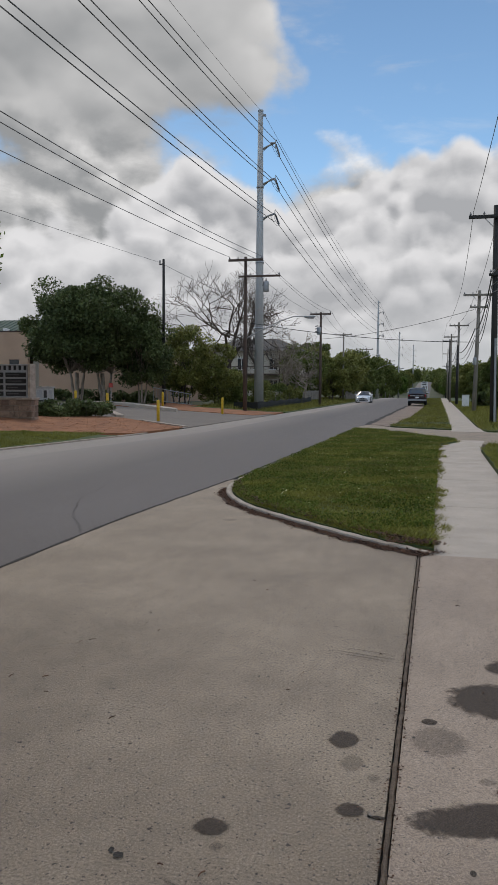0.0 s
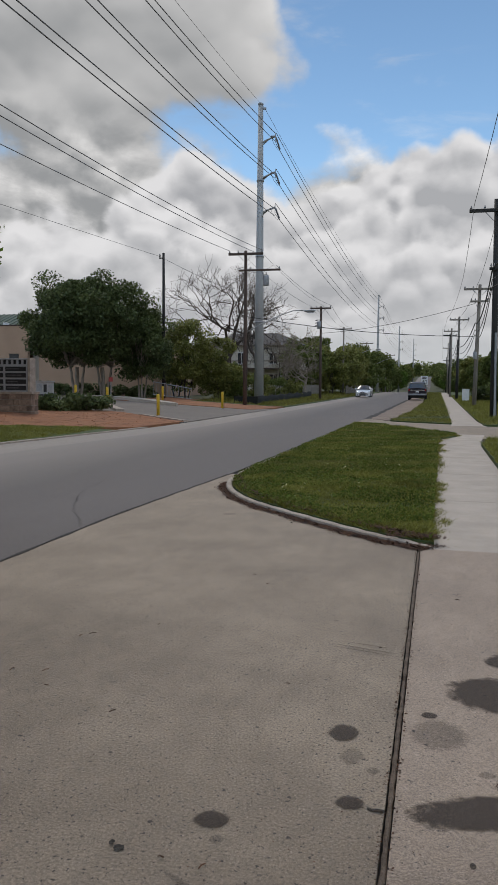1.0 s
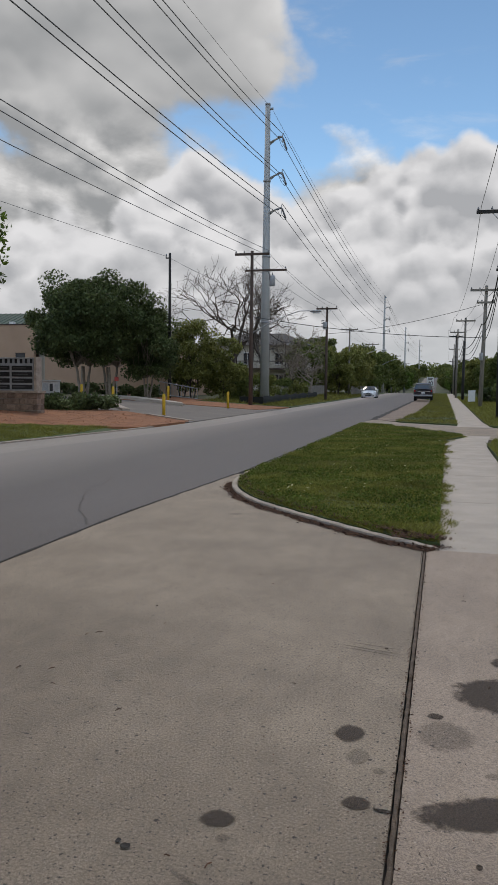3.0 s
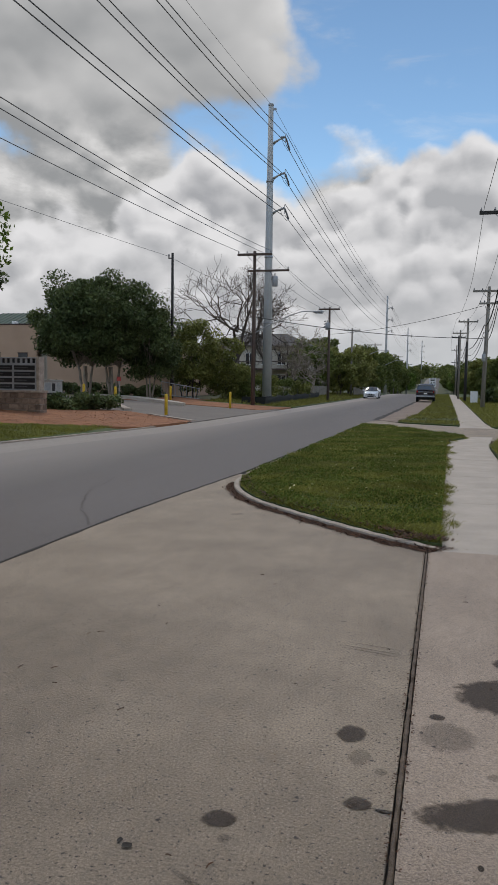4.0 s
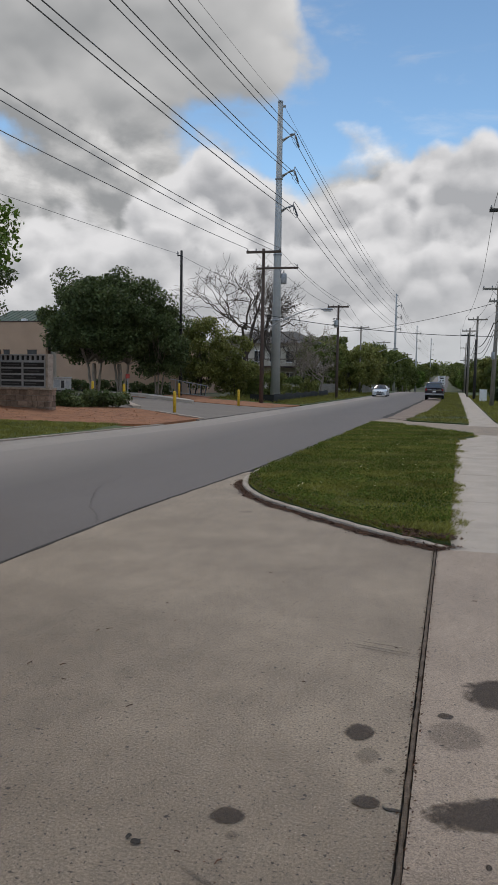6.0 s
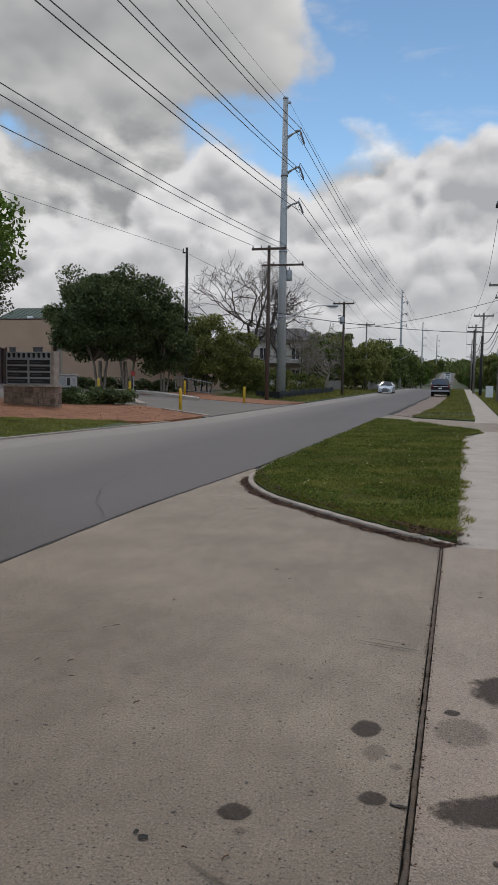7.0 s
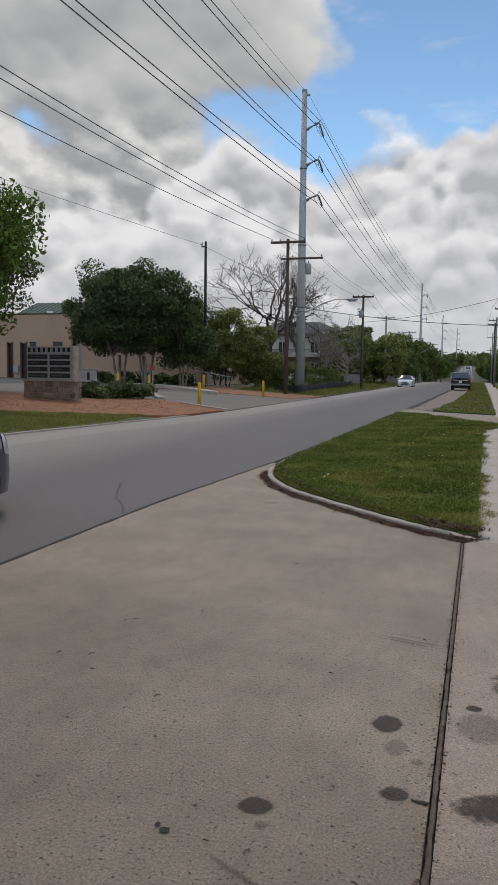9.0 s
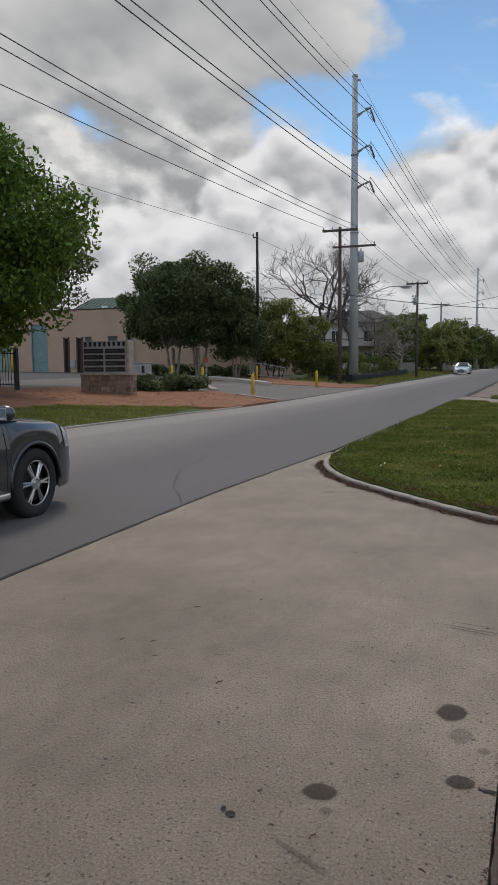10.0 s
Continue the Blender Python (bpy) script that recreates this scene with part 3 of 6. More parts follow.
# expansion joint: filler board between two dark gaps
single("joint_bed", boxed(-0.180, -0.110, -14, 7.88, -0.13, -0.045), TAR, (0, 0, 0), "dark bed of the expansion joint", "joint", kind="structure")
random.seed(8)
bm = bmesh.new()
prev = None
for i, y in enumerate(steps(-3.0, 7.84, 0.045)):
    a, b = -0.156 + random.uniform(-0.004, 0.004), -0.135 + random.uniform(-0.004, 0.004)
    z = -0.008 + random.uniform(-0.005, 0.003) - (0.03 if random.random() < 0.03 else 0)
    here = [bm.verts.new(c) for c in ((a, y, -0.06), (a, y, z - 0.003), (a + 0.006, y, z), (b - 0.006, y, z), (b, y, z - 0.003), (b, y, -0.06))]
    if prev:
        for k in range(5):
            bm.faces.new((prev[k], prev[k + 1], here[k + 1], here[k]))
    prev = here
bmesh.ops.recalc_face_normals(bm, faces=bm.faces)
single("joint_filler", bm, FILLER, (0, 0, 0), "brown fibre filler strip in the concrete joint", "joint", kind="structure")


def walk_left(y):
    return lerp_by(y, [(7, -0.11), (23, 0.0), (26, 0.35), (31, 0.55), (38, 0.62), (150, 0.55), (600, 0.55)])


def walk_right(y):
    return lerp_by(y, [(7, 1.20), (22, 1.16), (24.5, 1.35), (31, 1.95), (36, 1.72), (150, 1.75), (600, 1.75)])


pavement = thing("pavement", (0, 0, 0), "pale concrete pavement of long slabs with grass creeping in", "pavement", kind="structure")
y = WALK_Y + 0.014
while y < 165:
    L = 3.4 if y < 24 else 1.55
    if 26.0 < y < 31.8:
        y = 31.8
        L = 1.55
    part("slab", strip(steps(y, y + L - 0.014, 0.8), walk_left, walk_right, 0.0, 0.12, 2), WALK_CONCRETE, pavement)
    y += L
single("side_drive", slab([(-3.55, 32.2), (-2.0, 31.1), (-0.5, 28.2), (0.4, 26.2), (1.35, 24.6), (14, 24.6), (14, 31.2), (1.9, 31.7), (0.6, 32.8), (-1.77, 34.3), (-3.15, 37.2)], -0.004, 0.10), CONCRETE, (0, 0, 0), "pale concrete side driveway crossing the verge", "driveway", kind="structure")

# kerb round the lawn and along the road
def kerb_run(line, width, height, back=0.03):
    bm = bmesh.new()
    prev = None
    for i, p in enumerate(line):
        d = (line[min(i + 1, len(line) - 1)] - line[max(i - 1, 0)]).normalized()
        s = Vector((d.y, -d.x))
        h = height * (0.35 + 0.65 * clamp(i / 6)) if i < 6 else height
        h += 0.003 * math.sin(i * 1.7)
        ring = [bm.verts.new((p.x + s.x * a, p.y + s.y * a, z)) for a, z in ((0, -0.05), (0.012, h * 0.8), (0.03, h), (width - 0.02, h), (width, h - 0.02), (width, -0.05))]
        if prev:
            for k in range(5):
                bm.faces.new((prev[k], ring[k], ring[k + 1], prev[k + 1]))
        prev = ring
    bmesh.ops.recalc_face_normals(bm, faces=bm.faces)
    return bm


road_kerb = KERB_LINE + [Vector((near_edge(y) + 0.14, y)) for y in steps(14.2, 31.6, 1.2)]
single("kerb", kerb_run(road_kerb, 0.10, 0.05), KERB_CONCRETE, (0, 0, 0), "chipped pale concrete kerb curving round the lawn", "kerb", kind="structure")
single("far_kerb", strip(steps(-30, 26.6, 1.5), lambda y: far_edge(y) - 0.13, lambda y: far_edge(y) + 0.005, 0.03, 0.1, 1), KERB_CONCRETE, (0, 0, 0), "low pale concrete kerb", "kerb", kind="structure")

# dark soil washed against the kerb's foot
bm = bmesh.new()
prev = None
random.seed(5)
for i, p in enumerate(KERB_LINE[:-7]):
    d = (KERB_LINE[i + 1] - p).normalized()
    w = 0.105 * random.uniform(0.45, 1.3)
    here = (bm.verts.new((p.x, p.y, 0.005)), bm.verts.new((p.x - d.y * w, p.y + d.x * w, 0.005)))
    if prev:
        bm.faces.new((prev[0], here[0], here[1], prev[1]))
    prev = here
single("gutter_soil", bm, SOIL, (0, 0, 0), "dark damp soil along the foot of the kerb", "soil", kind="structure")

# verges
ISLAND = [(p.x + 0.10, p.y + 0.09) for p in KERB_LINE][1:-2] + [(-3.36, 14.0), (-3.30, 20), (-3.22, 31.5), (-2.05, 30.9), (-0.6, 28.0), (0.62, 25.7), (0.62, 25.2), (0.06, 23.6), (0.03, 16), (-0.02, 8.1)]
VERGE_TWO = [(-2.05, 35.3), (-1.7, 34.6), (0.60, 33.1), (0.60, 60), (0.53, 150), (-3.0, 150), (-3.0, 96), (-1.25, 86), (-1.2, 70), (-1.5, 46)]
LAWN_RIGHT = [(1.24, 8.0), (1.2, 22), (1.5, 23.8), (3, 24.4), (14, 24.4), (14, 8.0)]
LAWN_FAR_RIGHT = [(1.82, 32.2), (1.76, 40), (1.78, 160), (40, 160), (40, 31.6), (6, 31.6)]
for nm, plan, top, text in (("lawn", ISLAND, 0.048, "raised green lawn island with small pale flowers"), ("verge", VERGE_TWO, 0.03, "grass verge with bare dry patches"),
                            ("lawn", LAWN_RIGHT, 0.05, "green lawn beside the pavement"), ("verge", LAWN_FAR_RIGHT, 0.04, "grass verge under the utility poles")):
    single(nm, slab(plan, top, 0.16), TURF, (0, 0, 0), text, "grass", kind="structure")
single("dirt_shoulder", slab([(-3.18, 37.1), (-2.07, 35.35), (-1.52, 46), (-1.22, 70), (-1.27, 86), (-2.98, 95.5)], 0.004, 0.12), DIRT, (0, 0, 0), "bare pale dirt shoulder along the road", "shoulder", kind="structure")
bm = bmesh.new()
prev = None
random.seed(6)
for i, y in enumerate(steps(36.6, 80, 0.8)):
    x = near_edge(y) + 0.05 + random.uniform(-0.05, 0.05)
    w = random.uniform(0.06, 0.22)
    here = (bm.verts.new((x - w, y, 0.012)), bm.verts.new((x + w, y, 0.012)))
    if prev:
        bm.faces.new((prev[0], prev[1], here[1], here[0]))
    prev = here
single("edge_dirt", bm, TAR, (0, 0, 0), "dark broken asphalt edge along the dirt shoulder", "road edge", kind="structure")

# across the road: lawn, red gravel bed, driveway, concrete median
def on_bank(x, y):
    return zg(x, y)


single("far_lawn", strip(steps(-10, 24.6, 1.2), lambda y: -15.2 if y < 22 else -15.2 + (y - 22) * 1.02, lambda y: far_edge(y) - 0.10, 0.034, 0.2, 6), TURF, (0, 0, 0), "green lawn strip beside the far kerb", "grass", kind="structure")
single("gravel_bed", strip(steps(20.5, 34.6, 0.7), lambda y: -24.0 if y < 30 else -24.0 + (y - 30) * 1.9, lambda y: -14.9 if y < 22 else (-14.9 + (y - 22) * 1.0 if y < 26 else lerp_by(y, [(26, -10.6), (31.2, -10.35), (34.6, -14.6)])), 0.03, 0.2, 8), MULCH, (0, 0, 0), "reddish gravel and bare earth bed", "gravel", kind="structure")
single("far_driveway", strip(steps(30.6, 48.5, 0.8), lambda y: -30.0, lambda y: lerp_by(y, [(30.6, -10.2), (48.5, -10.1)]), 0.006, 0.15, 14), DRIVE, (0, 0, 0), "grey asphalt driveway rising from the road", "driveway", kind="structure")
single("gravel_strip", strip(steps(46.2, 56, 1.0), lambda y: -20.0, lambda y: lerp_by(y, [(46.2, -10.9), (50, -10.3), (56, -10.3)]), 0.035, 0.2, 8), MULCH, (0, 0, 0), "reddish gravel strip beside the driveway", "gravel", kind="structure")
single("far_verge", strip(steps(52.5, 150, 3.0), lambda y: -17.0, lambda y: far_edge(y) - 0.02, 0.045, 0.2, 5), TURF, (0, 0, 0), "rough grass verge below the trees", "grass", kind="structure")
single("parking_court", strip(steps(34, 61, 1.5), lambda y: -62.0, lambda y: -29.9, 0.01, 0.15, 8), COURT, (0, 0, 0), "dark grey asphalt court before the tan building", "driveway", kind="structure")
median = [(p.x, p.y) for p in curve_through([(-23.2, 47.2), (-21.5, 47.4), (-18.0, 45.6), (-15.4, 43.9), (-15.2, 44.3), (-17.0, 46.4), (-21.0, 49.0), (-23.6, 49.4), (-23.9, 48.0)], 3)]
single("median", slab(median, lambda x, y: zg(x, y) + 0.20, 0.5), WALK_CONCRETE, (0, 0, 0), "long pale concrete median with a raised kerb", "kerb", kind="structure")
single("drive_kerb", slab([(-17.6, 39.0), (-17.2, 39.2), (-14.9, 35.5), (-15.2, 35.2)], lambda x, y: zg(x, y) + 0.12, 0.4), KERB_CONCRETE, (0, 0, 0), "short pale concrete kerb by the driveway", "kerb", kind="structure")
single("drive_kerb", slab([(-13.4, 33.6), (-13.2, 33.75), (-10.25, 31.35), (-10.4, 31.15)], lambda x, y: zg(x, y) + 0.06, 0.4), KERB_CONCRETE, (0, 0, 0), "curved pale concrete kerb at the driveway mouth", "kerb", kind="structure")

# ---- poles and lines ----
def insulator(parent, at, big=False, tilt=None):
    bm = bmesh.new()
    s = 1.6 if big else 1.0
    tube(bm, [(at[0], at[1], at[2] + z * s) for z in (0, 0.04, 0.05, 0.09, 0.10, 0.15, 0.16, 0.21)], [0.03 * s, 0.03 * s, 0.06 * s, 0.055 * s, 0.035 * s, 0.06 * s, 0.04 * s, 0.03 * s], 8)
    return part("insulator", bm, CERAMIC, parent, smooth=True)


def wire(name, a, b, sag, radius, material, label, n=14, group="power lines"):
    a, b = Vector(a), Vector(b)
    pts = [a.lerp(b, i / n) - Vector((0, 0, 4 * sag * (i / n) * (1 - i / n))) for i in range(n + 1)]
    return single(name, tubed(pts, radius, 5), material, (0, 0, 0), label, "wire", group)


def mast(x, y, height, radius, arms):
    """A tall tapered steel transmission mast with three short arms on the road side."""
    z = zg(x, y) - 0.2
    m = thing("transmission_mast", (x, y, z), "tall tapered galvanised steel transmission mast", "power mast", "transmission masts")
    part("shaft", tubed([(0, 0, 0), (0, 0, height * 0.45), (0, 0, height)], [radius * 0.92, radius * 0.73, radius * 0.46], 12), STEEL, m, smooth=True)
    part("cap", tubed([(0, 0, height), (0, 0, height + 0.12)], [radius * 0.52, radius * 0.5], 12), METAL_GREY, m)
    part("peak_clamp", boxed(0.12, 0.42, -0.06, 0.06, height - 0.35, height - 0.2, 0.02), METAL_GREY, m)
    for frac in (0.28, 0.5, 0.75):
        part("flange", tubed([(0, 0, height * frac), (0, 0, height * frac + 0.12)], radius * (1 - 0.5 * frac) + 0.03, 12), METAL_GREY, m, smooth=True)
    tips = []
    for zt, reach in arms:
        arm = part("arm", tubed([(0.1, 0, zt - 0.42), (reach * 0.6, 0.0, zt - 0.14), (reach, 0, zt)], [0.09, 0.065, 0.05], 8), STEEL, m, smooth=True)
        part("brace", tubed([(0.1, 0, zt - 0.62), (reach * 0.55, 0, zt - 0.2)], 0.03, 6), STEEL, m)
        for side in (-1, 1):
            bm = bmesh.new()
            for k in range(9):
                tube(bm, [(reach, side * (0.2 + 0.16 * k), zt - 0.06 - 0.05 * k), (reach, side * (0.28 + 0.16 * k), zt - 0.085 - 0.05 * k)], [0.075, 0.05], 8)
            tube(bm, [(reach, 0, zt), (reach, side * 1.75, zt - 0.58)], 0.02, 5)
            part("insulator_string", bm, CERAMIC, m)
        part("yoke", tubed([(reach, 0, zt - 0.45), (reach, 0, zt + 0.22)], 0.03, 6), METAL_GREY, m)
        bm = bmesh.new()
        tube(bm, [(reach, -1.6, zt - 0.5), (reach + 0.05, -0.7, zt - 0.80), (reach + 0.1, 0, zt - 0.86), (reach + 0.05, 0.7, zt - 0.80), (reach, 1.6, zt - 0.5)], 0.014, 5)
        part("jumper", bm, WIRE, m)
        tips.append(((x + reach, y - 1.75, z + zt - 0.55), (x + reach, y + 1.75, z + zt - 0.55)))
    return m, tips, (x + 0.3, y, z + height - 0.25)


def wood_pole(x, y, height, radius, material, label, arms=(), lean=(0, 0), category="utility pole", group="utility poles"):
    """A tapered timber pole; each arm is (height, from, to, thickness)."""
    z = zg(x, y) - 0.1
    p = thing("utility_pole", (x, y, z), label, category, group)
    part("shaft", tubed([(0, 0, 0), (lean[0] * 0.5, lean[1] * 0.5, height * 0.5), (lean[0], lean[1], height)], [radius, radius * 0.86, radius * 0.68], 10), material, p, smooth=True)
    for zt, a, b, t in arms:
        ox = lean[0] * zt / height
        arm = part("crossarm", boxed(ox + a, ox + b, -radius - t, -radius + 0.01, zt - t * 0.6, zt + t * 0.6, 0.012), material if material is not GREY_WOOD else GREY_WOOD, p)
        for s in (a, b):
            if abs(s) > 0.5:
                part("brace", tubed([(ox + s * 0.45, -radius - t * 0.5, zt - 0.03), (ox + math.copysign(radius * 0.8, s), -radius * 0.8, zt - 0.45)], 0.018, 5), METAL_GREY, p)
        for s in (a + 0.08, a + (b - a) * 0.28, b - 0.08):
            bm = bmesh.new()
            tube(bm, [(ox + s, -radius - t * 0.5, zt + k) for k in (0.05, 0.1, 0.11, 0.16, 0.17, 0.24)], [0.015, 0.015, 0.055, 0.05, 0.035, 0.02], 8)
            part("insulator", bm, CERAMIC, p, smooth=True)
    return p


def transformer(p, at, r=0.22, h=0.75):
    bm = bmesh.new()
    tube(bm, [(*at[:2], at[2] + k) for k in (0, 0.03, h - 0.05, h)], [r * 0.9, r, r, r * 0.85], 12)
    t = part("transformer", bm, METAL_GREY, p, "grey cylindrical transformer", smooth=True)
    b = bmesh.new()
    tube(b, [(at[0], at[1], at[2] + h), (at[0], at[1], at[2] + h + 0.2)], [0.05, 0.03], 8)
    part("bushing", b, CERAMIC, t)
    return t


MAST_ARMS = ((20.0, 1.15), (17.4, 1.15), (14.85, 1.15))
masts = [mast(-13.3, 58.0, 22.35, 0.40, MAST_ARMS)]
for mx, my, mh in ((-13.5, 180, 22.2), (-13.3, 275, 23.0), (-11.8, 385, 20.5)):
    masts.append(mast(mx, my, mh, 0.36, ((mh - 2.3, 1.15), (mh - 4.9, 1.15), (mh - 7.5, 1.15))))
# each span towards the camera: height at the mast, then x, height and sag at the next mast behind
NEAR_SPANS = (((19.52, -12.13, 19.46, 3.20), (20.11, -12.13, 20.15, 3.48)),
              ((16.85, -12.01, 18.45, 3.33), (17.12, -12.07, 18.68, 3.08)),
              ((14.12, -12.25, 13.37, 1.91), (14.62, -12.33, 12.96, 1.75)))
for k in range(3):
    for off, (z0, x1, z1, sag) in zip((-0.40, 0.40), NEAR_SPANS[k]):
        wire("conductor", (masts[0][1][k][0][0], 57.8, z0), (x1, -72.0, z1), sag, 0.024, WIRE, "thin grey transmission conductor strung between masts", 30)
        for m0, m1 in zip(masts, masts[1:]):
            a, b = m0[1][k][1], m1[1][k][0]
            wire("conductor", (a[0], a[1] - 1.6, a[2] + 0.45 + off), (b[0], b[1] + 1.6, b[2] + 0.45 + off), 1.6, 0.024, WIRE, "thin grey transmission conductor strung between masts", 12)
wire("shield_wire", masts[0][2], (-13.03, -72, 21.83), 3.06, 0.011, WIRE, "thin shield wire along the mast tops", 20)
for m0, m1 in zip(masts, masts[1:]):
    wire("shield_wire", m0[2], m1[2], 1.2, 0.013, WIRE, "thin shield wire along the mast tops", 10)

# brown distribution pole in front of the first mast, with a long lamp arm
front_pole = wood_pole(-12.9, 52.0, 10.6, 0.15, POLE_WOOD, "dark brown timber utility pole with two crossarms", ((10.35, -1.15, 1.25, 0.13), (9.25, -0.42, 2.45, 0.11)))
transformer(front_pole, (1.45, -0.1, 8.2), 0.2, 0.7)
part("cutout", tubed([(1.15, -0.2, 9.2), (1.3, -0.3, 8.9), (1.25, -0.2, 8.6)], 0.03, 6), CERAMIC, front_pole)
def street_lamp(x, y, label, lift=0.0):
    lamp = thing("street_lamp", (x, y, zg(x, y) + lift), label, "street lamp", "street lamps")
    part("arm", tubed([(0.1, 0, 5.0), (1.2, 0.2, 5.6), (2.4, 0.5, 6.2), (3.2, 0.7, 6.48), (3.9, 0.8, 6.5)], [0.045, 0.04, 0.035, 0.03, 0.03], 8), METAL_GREY, lamp, smooth=True)
    bm = bmesh.new()
    bmesh.ops.create_uvsphere(bm, u_segments=12, v_segments=6, radius=0.5, matrix=Matrix.Translation((4.3, 0.85, 6.47)) @ Matrix.Diagonal((0.85, 0.36, 0.2, 1)))
    head = part("lamp_head", bm, METAL_GREY, lamp, smooth=True)
    part("lens", boxed(4.1, 4.6, 0.74, 0.96, 6.33, 6.39, 0.02), LAMP_GLASS, head)


street_lamp(-12.9, 52.0, "grey street lamp on a long curved arm fixed to the pole")
for y, lift in ((122.0, 0.4), (165.0, 0.4), (208.0, 2.0)):
    wood_pole(-13.4, y, 7.4 + lift, 0.13, GREY_WOOD, "plain timber lamp pole among the trees")
    street_lamp(-13.4, y, "grey street lamp reaching over the road from the trees", lift)

rear_pole = wood_pole(-19.5, 53.9, 10.6, 0.13, BLACK_WOOD, "slim dark timber utility pole behind the trees")
part("bracket", boxed(-0.32, 0.0, -0.05, 0.05, 10.2, 10.28, 0.01), BLACK_WOOD, rear_pole)
part("insulator", tubed([(-0.28, 0, 10.28), (-0.28, 0, 10.45), (-0.28, 0, 10.55)], [0.04, 0.06, 0.03], 8), CERAMIC, rear_pole)

far_pole = wood_pole(-10.95, 74.0, 9.05, 0.14, POLE_WOOD, "brown timber utility pole with a crossarm and transformer", ((8.85, -1.0, 1.0, 0.12),))
transformer(far_pole, (-0.12, -0.36, 6.9), 0.2, 0.7)
for k in range(3):
    part("cutout", tubed([(-0.5, -0.2, 7.2 + 0.25 * k), (-0.25, -0.2, 7.25 + 0.25 * k)], 0.05, 6), CERAMIC, far_pole)
wood_pole(-12.9, 109.0, 9.5, 0.14, GREY_WOOD, "weathered timber utility pole with a crossarm", ((9.2, -1.15, 1.15, 0.12),))
wood_pole(-12.9, 145.0, 9.3, 0.14, GREY_WOOD, "weathered timber utility pole above the trees", ((9.0, -1.2, 1.2, 0.12),))
wood_pole(-12.7, 215.0, 11.4, 0.14, GREY_WOOD, "weathered timber utility pole above the trees", ((11.0, -1.2, 1.2, 0.12),))

# the row beside the pavement
POLES_RIGHT = [
    (2.62, 39.0, 10.45, 0.17, BLACK_WOOD, "tall creosoted black timber utility pole", ((9.9, -1.25, 1.25, 0.13), (7.2, -0.3, 0.5, 0.1)), (-0.12, 0)),
    (2.66, 60.4, 9.1, 0.17, GREY_WOOD, "weathered grey timber utility pole with crossarms", ((8.75, -1.15, 1.25, 0.13), (7.85, -0.65, 0.65, 0.12)), (0.2, 0)),
    (1.98, 86.0, 8.9, 0.15, GREY_WOOD, "weathered timber utility pole with a crossarm", ((8.55, -1.0, 1.0, 0.12),), (0.08, 0)),
    (1.95, 84.6, 6.4, 0.16, BLACK_WOOD, "short dark timber pole beside another pole", (), (0, 0)),
    (1.55, 105.0, 9.0, 0.14, GREY_WOOD, "weathered timber utility pole", ((8.6, -1.0, 1.0, 0.12),), (0.05, 0)),
    (1.75, 132.0, 10.0, 0.15, BLACK_WOOD, "dark timber utility pole with a crossarm", ((9.7, -1.1, 1.1, 0.12),), (0.03, 0)),
    (2.0, 175.0, 11.0, 0.15, GREY_WOOD, "weathered timber utility pole", ((9.9, -1.1, 1.1, 0.12),), (0, 0)),
    (2.3, 235.0, 11.5, 0.15, BLACK_WOOD, "dark timber utility pole", ((10.6, -1.1, 1.1, 0.12),), (0, 0)),
]
right_row = [wood_pole(*p[:6], p[6], p[7]) for p in POLES_RIGHT]
transformer(right_row[1], (-0.05, -0.38, 3.6), 0.14, 0.55)
part("conduit", tubed([(0.05, -0.2, 0), (0.0, -0.2, 4.2)], 0.05, 8), METAL_GREY, right_row[0])
tops = [(2.62, 39.0, 9.95), (2.66, 60.4, 8.85), (1.98, 86, 8.6), (1.55, 105, 8.65), (1.75, 132, 9.75), (2.0, 175, 9.4), (2.3, 235, 9.0)]
tops = [(2.9, -12.0, 10.6)] + tops
for a, b in zip(tops, tops[1:]):
    for off in (-1.15, 0.0, 1.15):
        wire("power_line", (a[0] + off, a[1] - 0.2, a[2] + 0.12), (b[0] + off, b[1] - 0.2, b[2] + 0.12), 0.45 if b[1] - a[1] < 45 else 0.7, 0.012, WIRE, "thin bare power line along the pole row", 12)
low = [(2.9, -12.0, 7.0), (2.55, 39.0, 7.1), (2.75, 60.4, 6.2), (2.0, 86, 5.8), (1.6, 105, 5.8), (1.8, 132, 6.4)]
for a, b in zip(low, low[1:]):
    for k, (dz, r) in enumerate(((0.0, 0.035), (-0.5, 0.02), (-0.85, 0.022))):
        wire("telephone_cable", (a[0] - 0.16, a[1], a[2] + dz), (b[0] - 0.16, b[1], b[2] + dz), 0.8 + 0.15 * k, r, CABLE, "sagging black telephone cable", 14, "telephone cables")

# lines across the road and past the front pole
for a, b, sag in (((-14.0, 52.0, 10.61), (-14.06, -15.0, 9.0), 0.58), ((-12.3, 52.0, 10.5), (-12.33, -15.0, 9.49), 0.82), ((-11.7, 52.0, 10.59), (-11.63, -15.0, 9.59), 1.0)):
    wire("power_line", a, b, sag, 0.016, WIRE, "thin dark power line over the far pavement", 16)
for off, zt in ((-1.0, 9.0), (0.2, 9.0), (1.0, 9.0)):
    wire("power_line", (-12.0 + off * 1.2, 52.0, 10.45 if off < 0.5 else 9.6), (-10.95 + off, 73.8, zt), 0.35, 0.012, WIRE, "thin dark power line between timber poles", 10)
    wire("power_line", (-10.95 + off, 73.8, zt), (-12.9 + off, 108.8, 9.4), 0.5, 0.012, WIRE, "thin dark power line between timber poles", 10)
    wire("power_line", (-12.9 + off, 108.8, 9.4), (-12.9 + off, 144.8, 9.2), 0.5, 0.012, WIRE, "thin dark power line between timber poles", 8)
